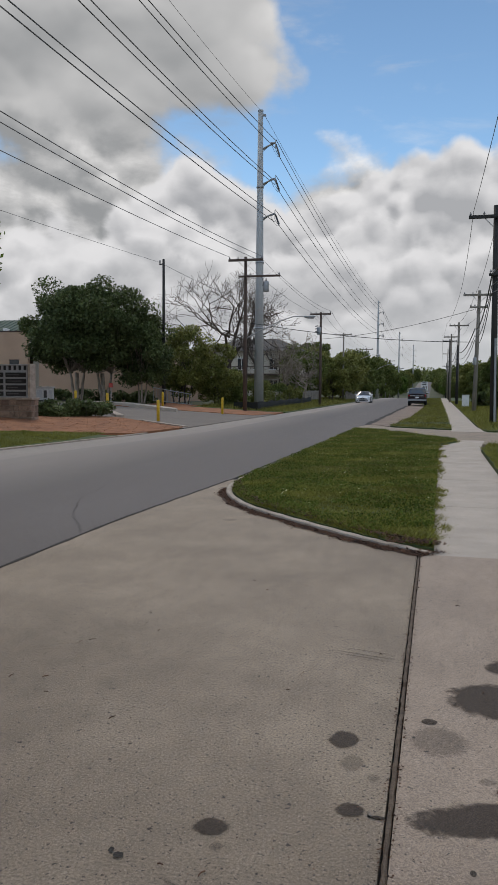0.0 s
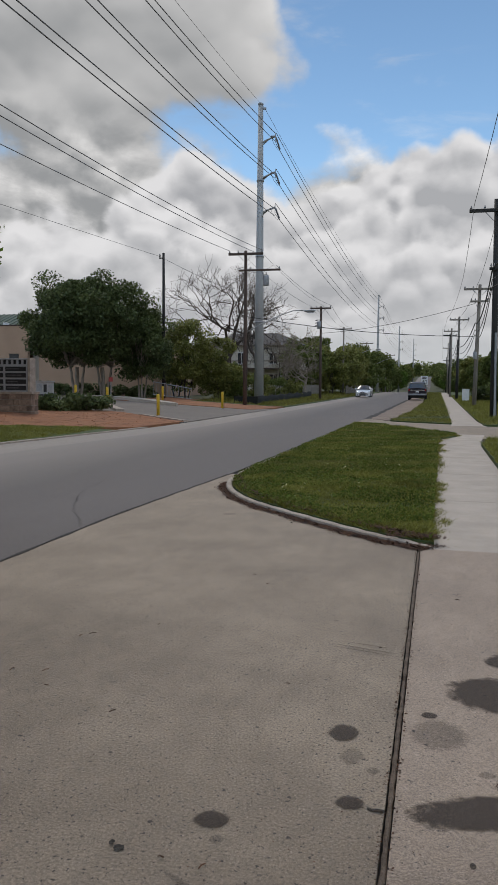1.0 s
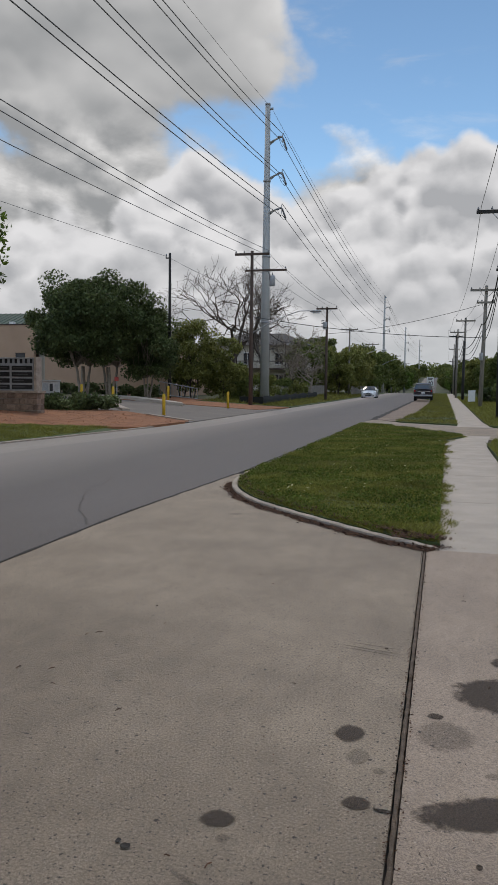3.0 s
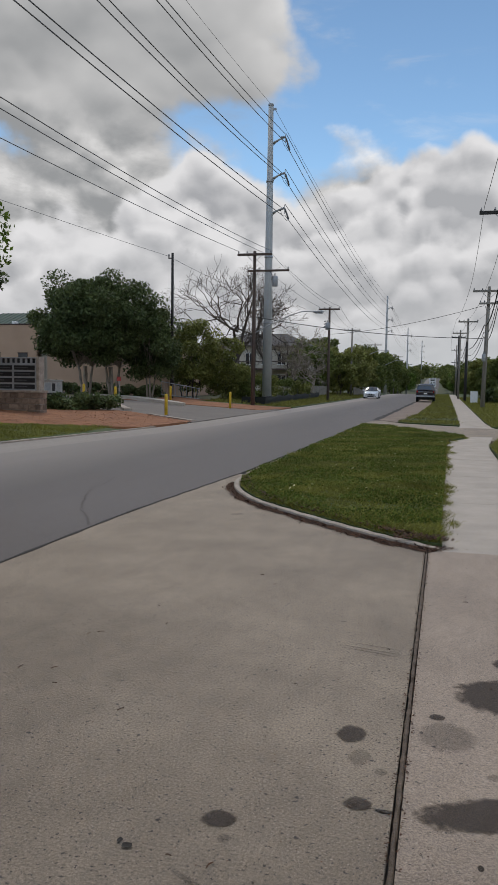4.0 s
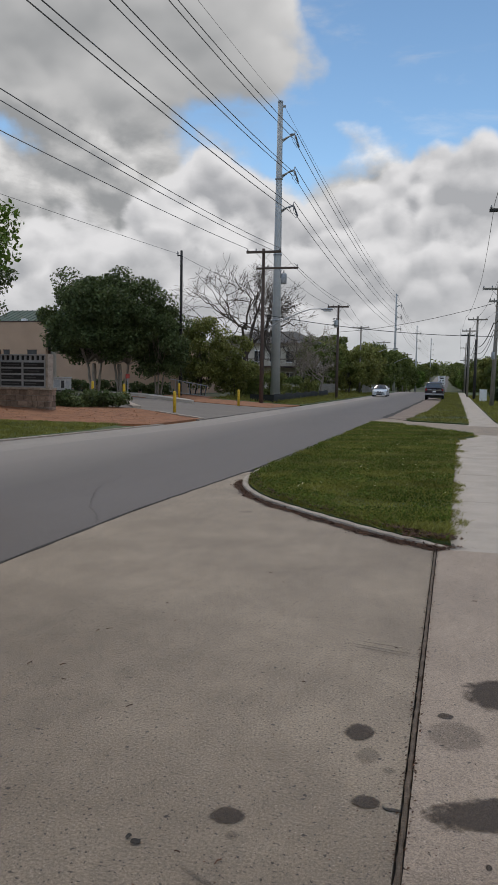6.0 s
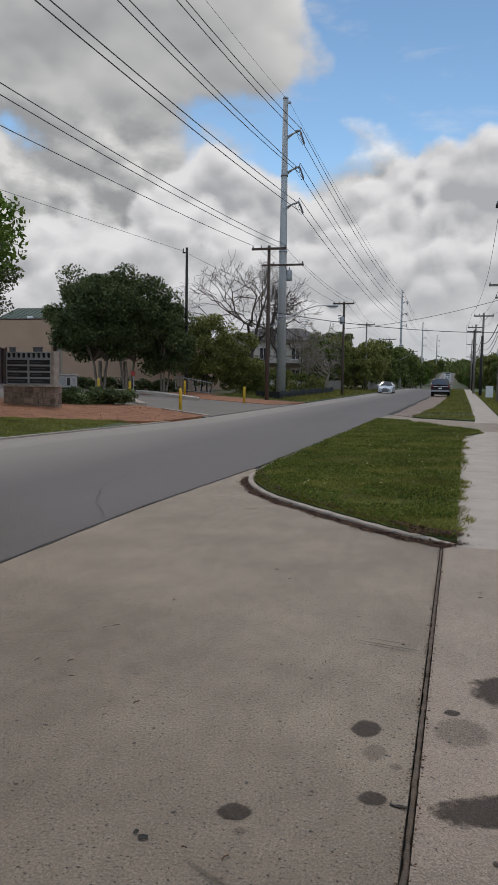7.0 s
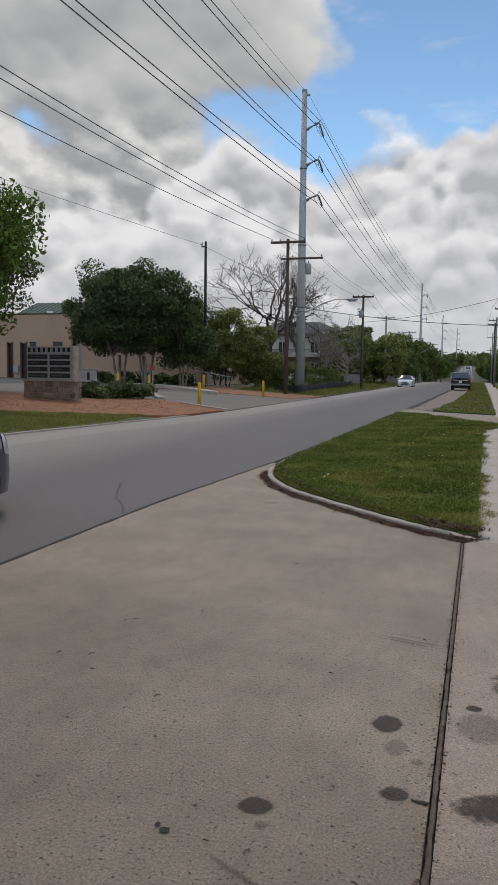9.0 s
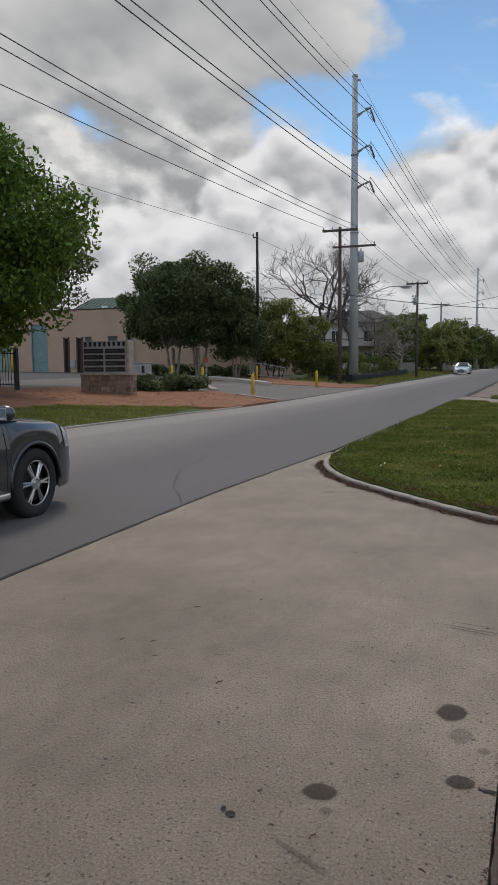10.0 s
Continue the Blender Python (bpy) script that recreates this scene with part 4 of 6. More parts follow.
wire("service_line", (-19.8, 53.9, 10.75), (-28.0, -8.0, 11.6), 0.3, 0.012, WIRE, "thin service line behind the trees", 10)
wire("service_line", (-19.5, 53.9, 10.6), (-13.0, 52.1, 7.6), 0.1, 0.012, WIRE, "thin service line between two poles", 6)
wire("crossing_cable", (-12.9, 52.2, 6.2), (2.5, 60.3, 5.2), 0.35, 0.022, CABLE, "black cable spanning the road", 12, "telephone cables")
wire("crossing_cable", (-10.95, 74, 6.4), (2.5, 60.3, 7.6), 0.35, 0.018, CABLE, "dark cable spanning the road", 12, "telephone cables")

# ---- plants ----
def leaf_mesh(name, points, size, material, rng, upright=0.25, long=1.5):
    """One mesh of small pointed leaves at the given places."""
    n = len(points)
    a = rng.normal(size=(n, 3))
    a /= np.linalg.norm(a, axis=1)[:, None]
    b = rng.normal(size=(n, 3))
    b[:, 2] *= upright
    b -= a * (a * b).sum(1)[:, None]
    b /= np.linalg.norm(b, axis=1)[:, None]
    s = size * rng.uniform(0.6, 1.35, n)[:, None]
    tip, wide = a * s * 0.5 * long, b * s * 0.42
    v = np.stack([points - tip, points - wide + tip * 0.1, points + tip, points + wide + tip * 0.1], 1).reshape(-1, 3)
    f = np.arange(4 * n).reshape(n, 4)
    me = bpy.data.meshes.new(name)
    me.vertices.add(4 * n)
    me.vertices.foreach_set("co", v.ravel())
    me.loops.add(4 * n)
    me.loops.foreach_set("vertex_index", f.ravel())
    me.polygons.add(n)
    me.polygons.foreach_set("loop_start", np.arange(n) * 4)
    me.polygons.foreach_set("loop_total", np.full(n, 4))
    me.update()
    me.materials.append(material)
    return me


def cluster_points(centres, radii, per, rng, flat=0.75):
    out = []
    for c, r in zip(centres, radii):
        d = rng.normal(size=(per, 3))
        d /= np.linalg.norm(d, axis=1)[:, None]
        d *= (rng.uniform(0.15, 1.0, per) ** 0.5)[:, None] * r
        d[:, 2] *= flat
        out.append(np.asarray(c) + d)
    return np.concatenate(out)


def crown_centres(rx, ry, rz, mid, n, rng, low=-0.75, inner=0.5):
    c = []
    while len(c) < n:
        d = rng.normal(size=3)
        d /= np.linalg.norm(d)
        if d[2] < low:
            continue
        k = rng.uniform(inner, 1.0) ** 0.7
        c.append((mid[0] + d[0] * rx * k, mid[1] + d[1] * ry * k, mid[2] + d[2] * rz * k))
    return c


def limb(bm, a, b, r0, r1, rng, bend=0.12, n=5, sides=6):
    a, b = Vector(a), Vector(b)
    L = (b - a).length
    pts = [a]
    for i in range(1, n):
        pts.append(a.lerp(b, i / n) + Vector(rng.normal(size=3)) * L * bend * 0.35 + Vector((0, 0, L * bend * math.sin(math.pi * i / n) * 0.5)))
    pts.append(b)
    tube(bm, pts, [r0 + (r1 - r0) * i / n for i in range(n + 1)], sides)


def tree(x, y, label, height, rx, rz, clusters, per, leaf, leaves, bark, seed, trunks=1, trunk_r=0.16, ry=None, mid=None, spread=0.35, fork=None, group="", low=-0.75, inner=0.5, cr=0.30, category="tree", name="tree"):
    rng = np.random.default_rng(seed)
    z = zg(x, y) - 0.08
    t = thing(name, (x, y, z), label, category, group)
    ry = ry or rx
    mid = mid or (0, 0, height - rz)
    centres = crown_centres(rx * 0.92, ry * 0.92, rz * 0.92, mid, clusters, rng, low, inner)
    radii = [cr * (rx + rz) * 0.5 * rng.uniform(0.7, 1.25) for _ in centres]
    fork = fork or max(mid[2] - rz * 0.7, 0.5)
    bm = bmesh.new()
    heads = []
    for k in range(trunks):
        a = k * math.tau / trunks + rng.uniform(0, 1)
        foot = (0.18 * math.cos(a) * (trunks > 1), 0.18 * math.sin(a) * (trunks > 1), 0)
        head = (spread * math.cos(a) * (trunks > 1) + mid[0] * 0.2, spread * math.sin(a) * (trunks > 1) + mid[1] * 0.2, fork)
        limb(bm, foot, head, trunk_r * 1.25, trunk_r * 0.8, rng, 0.035, 6, 8)
        heads.append(head)
    near = y < 62
    if near:
        part("trunk", bm, bark, t, smooth=True)
    for i, c in enumerate(centres):
        if i % 2 and clusters > 24:
            continue
        if near:
            bm = bmesh.new()
        limb(bm, heads[i % trunks], c, trunk_r * 0.5, trunk_r * 0.08, rng, 0.16, 4, 5)
        if near:
            part("limb", bm, bark, t, smooth=True)
    if not near:
        part("trunk", bm, bark, t, smooth=True)
    me = leaf_mesh("crown", cluster_points(centres, radii, per, rng), leaf, leaves, rng)
    crown = new("crown", me)
    crown.parent = t
    return t


def bare_tree(x, y, label, height, seed, r=0.2, spread=0.6, levels=5, tone=None):
    rng = np.random.default_rng(seed)
    t = thing("bare_tree", (x, y, zg(x, y) - 0.08), label, "tree", "leafless trees")
    trunk, twigs = bmesh.new(), bmesh.new()

    def grow(p, d, L, rad, level):
        end = p + d * L
        mids = [p, p + d * L * 0.35 + Vector(rng.normal(size=3)) * L * 0.05, p + d * L * 0.7 + Vector(rng.normal(size=3)) * L * 0.06, end]
        rad = max(rad, 0.014)
        tube(trunk if level < 2 else twigs, mids, [rad, rad * 0.9, rad * 0.8, rad * 0.66], 6 if level < 3 else 4, cap=False)
        if level == levels:
            return
        for _ in range(3 if level < 4 else int(rng.integers(2, 5))):
            turn = Vector(rng.normal(size=3)) * spread
            nd = (d + turn + Vector((0, 0, 0.12))).normalized()
            start = p.lerp(end, rng.uniform(0.55, 1.0))
            grow(start, nd, L * rng.uniform(0.62, 0.85), rad * 0.58, level + 1)

    grow(Vector((0, 0, 0)), Vector((0.05, 0, 1)).normalized(), height * 0.30, r, 0)
    part("trunk", trunk, tone or BARK, t, smooth=True)
    part("branchwork", twigs, tone or BARK, t)
    return t


# the dark round group by the driveway
tree(-24.9, 50.9, "dark green dense tree with several pale trunks", 8.8, 4.1, 3.4, 88, 520, 0.135, DARK_LEAF, PALE_BARK, 1, 4, 0.10, mid=(-0.15, 0, 5.4), spread=0.5, fork=2.2, group="trees by the driveway", low=-0.9, cr=0.27)
tree(-23.2, 51.7, "dark green dense tree with pale forked trunks", 9.0, 4.1, 3.4, 88, 520, 0.135, DARK_LEAF, PALE_BARK, 2, 4, 0.10, mid=(-0.15, 0.2, 5.45), spread=0.5, fork=2.2, group="trees by the driveway", low=-0.9, cr=0.27)
tree(-20.8, 52.8, "smaller dark green tree with thin pale trunks", 7.0, 2.6, 2.9, 48, 460, 0.13, DARK_LEAF, PALE_BARK, 3, 3, 0.07, mid=(0.2, 0, 3.9), spread=0.35, fork=1.5, group="trees by the driveway", low=-0.95)
# tall trees beyond the sign
tree(-21.1, 23.3, "tall broad tree with fresh bright green leaves", 11.5, 5.5, 4.4, 165, 420, 0.145, BRIGHT_LEAF, BARK, 4, 1, 0.26, mid=(0.25, 0.3, 5.75), fork=2.6, low=-1, cr=0.23)
tree(-28.5, 31.7, "tall dark green tree with an airy crown", 12.4, 4.8, 4.4, 86, 330, 0.14, DARK_LEAF, BARK, 5, 1, 0.24, mid=(2.5, 1.5, 6.8), fork=3.0, cr=0.24)
# loose green shrubs and small trees near the pole
tree(-19.2, 58.2, "upright loose green shrub tree", 7.1, 2.1, 3.1, 44, 300, 0.13, OLIVE_LEAF, BARK, 6, 3, 0.05, mid=(0, 0, 3.6), fork=1.0, low=-1, cr=0.28, group="shrub trees")
tree(-17.0, 59.5, "leaning loose green shrub tree", 5.6, 1.9, 2.6, 40, 300, 0.13, OLIVE_LEAF, BARK, 7, 3, 0.05, mid=(0, 0, 2.7), fork=0.8, low=-1, cr=0.28, group="shrub trees")
tree(-20.8, 60.5, "dark green shrub tree", 5.4, 1.7, 2.3, 30, 260, 0.13, MID_LEAF, BARK, 8, 2, 0.06, mid=(0, 0, 3.0), fork=0.9, low=-1, group="shrub trees")
for i, (x, y, h, r, m) in enumerate(((-15.6, 60.8, 2.4, 1.2, MID_LEAF), (-14.6, 64.5, 2.8, 1.3, OLIVE_LEAF), (-15.0, 70, 2.4, 1.4, MID_LEAF), (-14.2, 76, 2.2, 1.4, OLIVE_LEAF), (-17.0, 63, 3.0, 1.5, MID_LEAF), (-18.5, 68, 3.2, 1.7, MID_LEAF))):
    tree(x, y, "low tangled green bush below the poles", h, r, h * 0.5, 16, 220, 0.12, m, BARK, 20 + i, 3, 0.03, mid=(0, 0, h * 0.5), fork=0.3, low=-1, cr=0.36, group="bushes", category="bush", name="bush")
bare_tree(-20.4, 75.0, "large leafless tree with fine spreading twigs", 16.5, 11, 0.30, 0.72, 6)
bare_tree(-17.2, 73.0, "leafless tree with grey branches", 13.0, 12, 0.24, 0.8, 6)
bare_tree(-15.6, 80.0, "low leafless tree with tangled twigs", 8.6, 14, 0.16, 0.8, 6, PALE_BARK)
bare_tree(-14.0, 84.0, "low leafless tree with tangled twigs", 7.4, 15, 0.15, 0.9, 6, PALE_BARK)

# woods along both sides of the road's far part
LEFT_WOODS = ((-16.4, 96, 7.4, 3.0, MID_LEAF), (-13.9, 104, 6.4, 2.6, OLIVE_LEAF), (-17.5, 108, 7.2, 3.2, OLIVE_LEAF), (-13.4, 112, 6.8, 2.8, OLIVE_LEAF), (-14.0, 120, 7.6, 3.2, OLIVE_LEAF), (-18.5, 122, 8.6, 3.6, MID_LEAF),
              (-13.8, 131, 7.6, 3.0, OLIVE_LEAF), (-14.4, 142, 8.6, 3.4, MID_LEAF), (-14.0, 156, 8.4, 3.4, MID_LEAF), (-15.0, 172, 9.4, 3.8, MID_LEAF), (-14.4, 190, 10.4, 4.0, MID_LEAF), (-15, 212, 11.0, 4.4, MID_LEAF), (-15, 240, 11.0, 4.8, MID_LEAF), (-15, 275, 9.6, 5.0, BRIGHT_LEAF), (-16, 315, 9.4, 5.4, MID_LEAF), (-14.5, 335, 8, 4.5, MID_LEAF), (-14.5, 360, 8, 4.6, OLIVE_LEAF), (-14.5, 385, 8, 4.8, MID_LEAF), (-14, 415, 8, 5, MID_LEAF), (-14, 445, 8, 5, MID_LEAF), (-24, 300, 11, 6, MID_LEAF), (-25, 350, 10, 6, MID_LEAF), (-25, 410, 10, 6, MID_LEAF))
for i, (x, y, h, r, m) in enumerate(LEFT_WOODS):
    tree(x, y, "rounded green roadside tree among others", h, r, h * 0.46, 46, 260, 0.16 + y * 0.0007, m, BARK, 40 + i, 2, 0.1, mid=(0, 0, h * 0.54), fork=1.2, low=-1, cr=0.30, group="roadside trees")
RIGHT_WOODS = ((5.6, 66, 2.2, 1.6, MID_LEAF), (7.0, 74, 4.6, 2.4, MID_LEAF), (8.4, 84, 5.2, 2.6, OLIVE_LEAF), (6.6, 95, 5.0, 2.6, MID_LEAF), (9.8, 104, 6.6, 3.0, OLIVE_LEAF), (6.8, 116, 5.6, 2.8, MID_LEAF), (9.5, 130, 7.0, 3.4, MID_LEAF), (6.4, 146, 6.6, 3.2, OLIVE_LEAF), (7.6, 168, 7.6, 3.6, MID_LEAF), (6.6, 195, 9.4, 4.2, MID_LEAF), (5.8, 230, 10.4, 4.6, MID_LEAF), (4.8, 275, 9.6, 4.8, BRIGHT_LEAF), (12, 160, 8.6, 4, MID_LEAF), (14, 110, 7, 3.6, MID_LEAF), (2.4, 300, 8, 4.2, MID_LEAF), (2.2, 325, 8, 4.4, OLIVE_LEAF), (2.0, 350, 8, 4.6, MID_LEAF), (2.0, 380, 8, 4.8, MID_LEAF), (1.6, 410, 8, 4.8, MID_LEAF), (1.5, 445, 8, 5, MID_LEAF), (12, 250, 10, 5.5, MID_LEAF), (13, 310, 10, 6, MID_LEAF), (13, 380, 10, 6, MID_LEAF))
for i, (x, y, h, r, m) in enumerate(RIGHT_WOODS):
    tree(x, y, "rounded green tree behind the pole row", h, r, h * 0.46, 40, 250, 0.16 + y * 0.0007, m, BARK, 70 + i, 2, 0.1, mid=(0, 0, h * 0.54), fork=1.0, low=-1, cr=0.32, group="trees behind the pole row")

# hedge beside the sign
rng = np.random.default_rng(90)
hedge = thing("hedge", (-16.6, 33.0, zg(-16.6, 33.0)), "low clipped dark green hedge beside the stone sign", "hedge")
cs = [(-0.9 + 1.75 * k / 25 + rng.uniform(-0.4, 0.4), -1.6 + 3.2 * k / 25 + rng.uniform(-0.3, 0.3), rng.uniform(0.15, 0.55)) for k in range(26)]
for c in cs[::2]:
    bm = bmesh.new()
    limb(bm, (c[0] * 0.8, c[1] * 0.9, -0.1), c, 0.02, 0.006, rng, 0.2, 3, 5)
    part("stem", bm, BARK, hedge)
lf = new("foliage", leaf_mesh("foliage", cluster_points(cs, [0.46] * len(cs), 330, rng, 0.75), 0.10, DARK_LEAF, rng))
lf.parent = hedge

for i in range(13):
    x = -33.0 + i * 0.98
    tree(x, 56.6 + 0.3 * math.sin(i * 2.1), "low dark shrub along the building's wall", 1.0, 0.62, 0.5, 9, 90, 0.13, DARK_LEAF, BARK, 110 + i, 2, 0.02, mid=(0, 0, 0.5), fork=0.2, low=-1, cr=0.6, group="wall shrubs", category="shrub", name="shrub")

# far woods that close the view
rng = np.random.default_rng(91)
cs, rs = [], []
for k in range(330):
    x = rng.uniform(-330, 260)
    y = rng.uniform(470, 620) if -40 < x < 40 else rng.uniform(300, 600)
    if -17 < x < 6 and y < 470:
        continue
    cs.append((x, y, zg(x, y) + rng.uniform(1, 6.0)))
    rs.append(rng.uniform(5, 8))
far = new("far_woods", leaf_mesh("far_woods", cluster_points(cs, rs, 240, rng, 0.8), 0.95, MID_LEAF, rng))
tagged(far, "distant belt of green woods", "woods", kind="stuff")
cs, rs = [], []
for k in range(90):
    x = rng.uniform(-140, -24)
    y = rng.uniform(100, 150)
    cs.append((x, y, zg(x, y) + rng.uniform(1, 4.5)))
    rs.append(rng.uniform(2.5, 4))
far = new("far_woods", leaf_mesh("far_woods", cluster_points(cs, rs, 220, rng, 0.8), 0.5, MID_LEAF, rng))
tagged(far, "belt of green trees behind the buildings", "woods", kind="stuff")

# ---- grass, flowers and litter ----
def inside_all(q, poly):
    hit = np.zeros(len(q), bool)
    for (xi, yi), (xj, yj) in zip(poly, poly[-1:] + poly[:-1]):
        with np.errstate(divide="ignore", invalid="ignore"):
            hit ^= ((yi > q[:, 1]) != (yj > q[:, 1])) & (q[:, 0] < (xj - xi) * (q[:, 1] - yi) / (yj - yi) + xi)
    return hit


def wavy(q, scale, seed):
    """Soft uneven values between about -1 and 1 over the plan."""
    r = np.random.default_rng(1000 + seed)
    out = np.zeros(len(q))
    for k in range(7):
        d, f = r.uniform(0, math.tau), scale * r.uniform(0.7, 3.2)
        out += np.sin((q[:, 0] * math.cos(d) + q[:, 1] * math.sin(d)) * f + r.uniform(0, 6)) / 7
    return out * 1.6


def blades(name, plan, top, count, height, width, material, label, seed, near=None, patch=0.0, category="grass", ground=False):
    rng = np.random.default_rng(seed)
    xs, ys = [p[0] for p in plan], [p[1] for p in plan]
    got, have = [], 0
    while have < count:
        q = np.stack([rng.uniform(min(xs), max(xs), 40000), rng.uniform(min(ys), max(ys), 40000)], 1)
        keep = inside_all(q, plan)
        if patch:
            keep &= wavy(q, 0.6, seed) > patch
        got.append(q[keep])
        have += len(got[-1])
    p = np.concatenate(got)[:count]
    z = np.full(len(p), top)
    if ground:
        z = z + ((-11 - p[:, 0]) / 9).clip(0, 1) * 0.5
    p = np.column_stack([p, z])
    n = count
    clump = wavy(p, 2.2, 3)
    h = height * (0.75 + 0.9 * (clump + 0.25).clip(-0.2, 1)) * rng.uniform(0.5, 1.3, n)
    a = rng.uniform(0, math.tau, n)
    side = np.stack([np.cos(a), np.sin(a), 0 * a], 1) * (width * rng.uniform(0.6, 1.3, n))[:, None]
    lean = rng.normal(size=(n, 3)) * 0.85
    lean[:, 2] = 1
    tip = p + lean * h[:, None]
    v = np.stack([p - side, p + side, tip], 1).reshape(-1, 3)
    me = bpy.data.meshes.new(name)
    me.from_pydata(v.tolist(), [], np.arange(3 * n).reshape(n, 3).tolist())
    me.materials.append(material)
    return tagged(new(name, me), label, category, kind="stuff")


blades("grass", ISLAND, 0.046, 170000, 0.052, 0.008, BLADE, "dense short green grass with clover", 1)
blades("dry_grass", ISLAND, 0.046, 12000, 0.07, 0.007, DRY_BLADE, "scattered dry grass blades in the lawn", 2, patch=0.05)
blades("grass", VERGE_TWO, 0.028, 45000, 0.09, 0.014, BLADE, "short green verge grass", 3, patch=-0.35)
blades("dry_grass", VERGE_TWO, 0.028, 22000, 0.08, 0.014, DRY_BLADE, "dry yellowish verge grass", 4)
blades("grass", [(1.24, 12), (1.2, 22), (1.5, 23.8), (3, 24.4), (5, 24.4), (5, 12)], 0.048, 26000, 0.085, 0.010, BLADE, "short green lawn grass", 5)
blades("grass", [(1.80, 32.2), (1.76, 40), (1.80, 110), (9, 110), (9, 31.8), (6, 31.8)], 0.038, 60000, 0.14, 0.018, BLADE, "unmown green grass under the poles", 6)
far_plan = [(-15.2, 14), (-15.2, 22), (-12.0, 25.0), (-11.3, 25.2), (-11.0, 22), (-11.35, 17), (-11.6, 14)]
blades("grass", far_plan, 0.03, 26000, 0.06, 0.012, BLADE, "short green grass beside the far kerb", 7, ground=True)
blades("grass", [(-16.8, 53), (-16.8, 120), (-10.6, 120), (-10.3, 53)], 0.04, 40000, 0.16, 0.02, BLADE, "rough green grass on the far verge", 8, ground=True)
blades("dry_grass", [(-16.8, 53), (-16.8, 120), (-10.6, 120), (-10.3, 53)], 0.04, 14000, 0.16, 0.02, DRY_BLADE, "rough dry grass on the far verge", 9, ground=True)
# ragged grass that creeps over the pavement's edge
rng = np.random.default_rng(12)
tufts = []
for k in range(60):
    y = rng.uniform(8.1, 25.0)
    tufts.append((walk_left(y) + 0.04 + abs(rng.normal()) * 0.05 * (2.2 if k % 7 == 0 else 1), y, rng.uniform(0.05, 0.16)))
for k in range(26):
    a, b = rng.uniform(0.02, 0.62), rng.uniform(25.2, 25.9)
    tufts.append((a, b, 0.14))
pts = np.concatenate([np.stack([rng.normal(t[0], t[2] * 0.45, 70), rng.normal(t[1], t[2], 70), np.full(70, 0.004)], 1) for t in tufts])
n = len(pts)
a = rng.uniform(0, math.tau, n)
side = np.stack([np.cos(a), np.sin(a), 0 * a], 1) * 0.006
tip = pts + np.stack([rng.normal(0.02, 0.04, n), rng.normal(0, 0.03, n), rng.uniform(0.012, 0.05, n)], 1)
me = bpy.data.meshes.new("edge_grass")
me.from_pydata(np.stack([pts - side, pts + side, tip], 1).reshape(-1, 3).tolist(), [], np.arange(3 * n).reshape(n, 3).tolist())
me.materials.append(BLADE)
tagged(new("edge_grass", me), "ragged grass creeping over the pavement edge", "grass", kind="stuff")


def scatter_bits(name, pts, size, material, label, rng, category, thick=0.3, up=0.0):
    """Many tiny irregular flakes, each a bent four-sided scrap."""
    n = len(pts)
    pts = np.asarray(pts)
    a = rng.uniform(0, math.tau, n)
    s = (size * rng.uniform(0.5, 1.5, n))[:, None]
    u = np.stack([np.cos(a), np.sin(a), rng.normal(0, thick, n)], 1) * s
    w = np.stack([-np.sin(a), np.cos(a), rng.normal(0, thick, n)], 1) * s * 0.55
    lift = np.zeros((n, 3))
    lift[:, 2] = np.abs(u[:, 2]) + np.abs(w[:, 2]) + 0.003 + up
    p = pts + lift
    mid = p + np.stack([0 * a, 0 * a, s[:, 0] * 0.25], 1)
    v = np.stack([p - u, p - w, p + u, p + w, mid], 1).reshape(-1, 3)
    f = []
    for i in range(n):
        b = 5 * i
        f += [(b, b + 1, b + 4), (b + 1, b + 2, b + 4), (b + 2, b + 3, b + 4), (b + 3, b, b + 4)]
    me = bpy.data.meshes.new(name)
    me.from_pydata(v.tolist(), [], f)
    me.materials.append(material)
    return tagged(new(name, me), label, category, kind="stuff")


rng = np.random.default_rng(13)
pts = []
for k in range(13000):
    i = rng.uniform(0, len(KERB_LINE) - 9)
    p = KERB_LINE[int(i)].lerp(KERB_LINE[int(i) + 1], i % 1)
    d = (KERB_LINE[int(i) + 1] - KERB_LINE[int(i)]).normalized()
    off = abs(rng.normal(0, 0.05)) * (0.55 + 0.6 * max(0.0, math.sin(i * 0.9) * 0.4 + 0.6)) + 0.0
    pts.append((p.x - d.y * off, p.y + d.x * off, 0.0))
pts += [(rng.normal(-0.12, 0.12), rng.normal(7.95, 0.05), 0.01) for _ in range(260)]
pts = [p for p in pts]
scatter_bits("leaf_litter", pts, 0.014, LITTER, "brown leaf litter lying along the kerb", rng, "leaf litter")
pts = [(KERB_LINE[int(i)].x + rng.uniform(0.10, 0.26), KERB_LINE[int(i)].y + rng.uniform(0.08, 0.22), 0.08) for i in rng.uniform(2, len(KERB_LINE) - 6, 1700)]
pts += [(rng.uniform(-0.5, 0.05), rng.uniform(8.05, 8.35), 0.07) for _ in range(350)]
scatter_bits("leaf_litter", pts, 0.016, LITTER, "dry brown leaves in the lawn edge", rng, "leaf litter")
pts = [(rng.uniform(-0.45, 0.02), rng.uniform(8.2, 24), 0.05) for _ in range(2600)]
scatter_bits("leaf_litter", [(walk_left(p[1]) - 0.02 + rng.normal(0, 0.05) + 0.05 * noise.noise(Vector((p[1] * 2.3, 0, 4))), p[1], 0.004 if rng.random() < 0.6 else 0.03) for p in pts], 0.018, LITTER, "brown litter along the pavement edge", rng, "leaf litter")
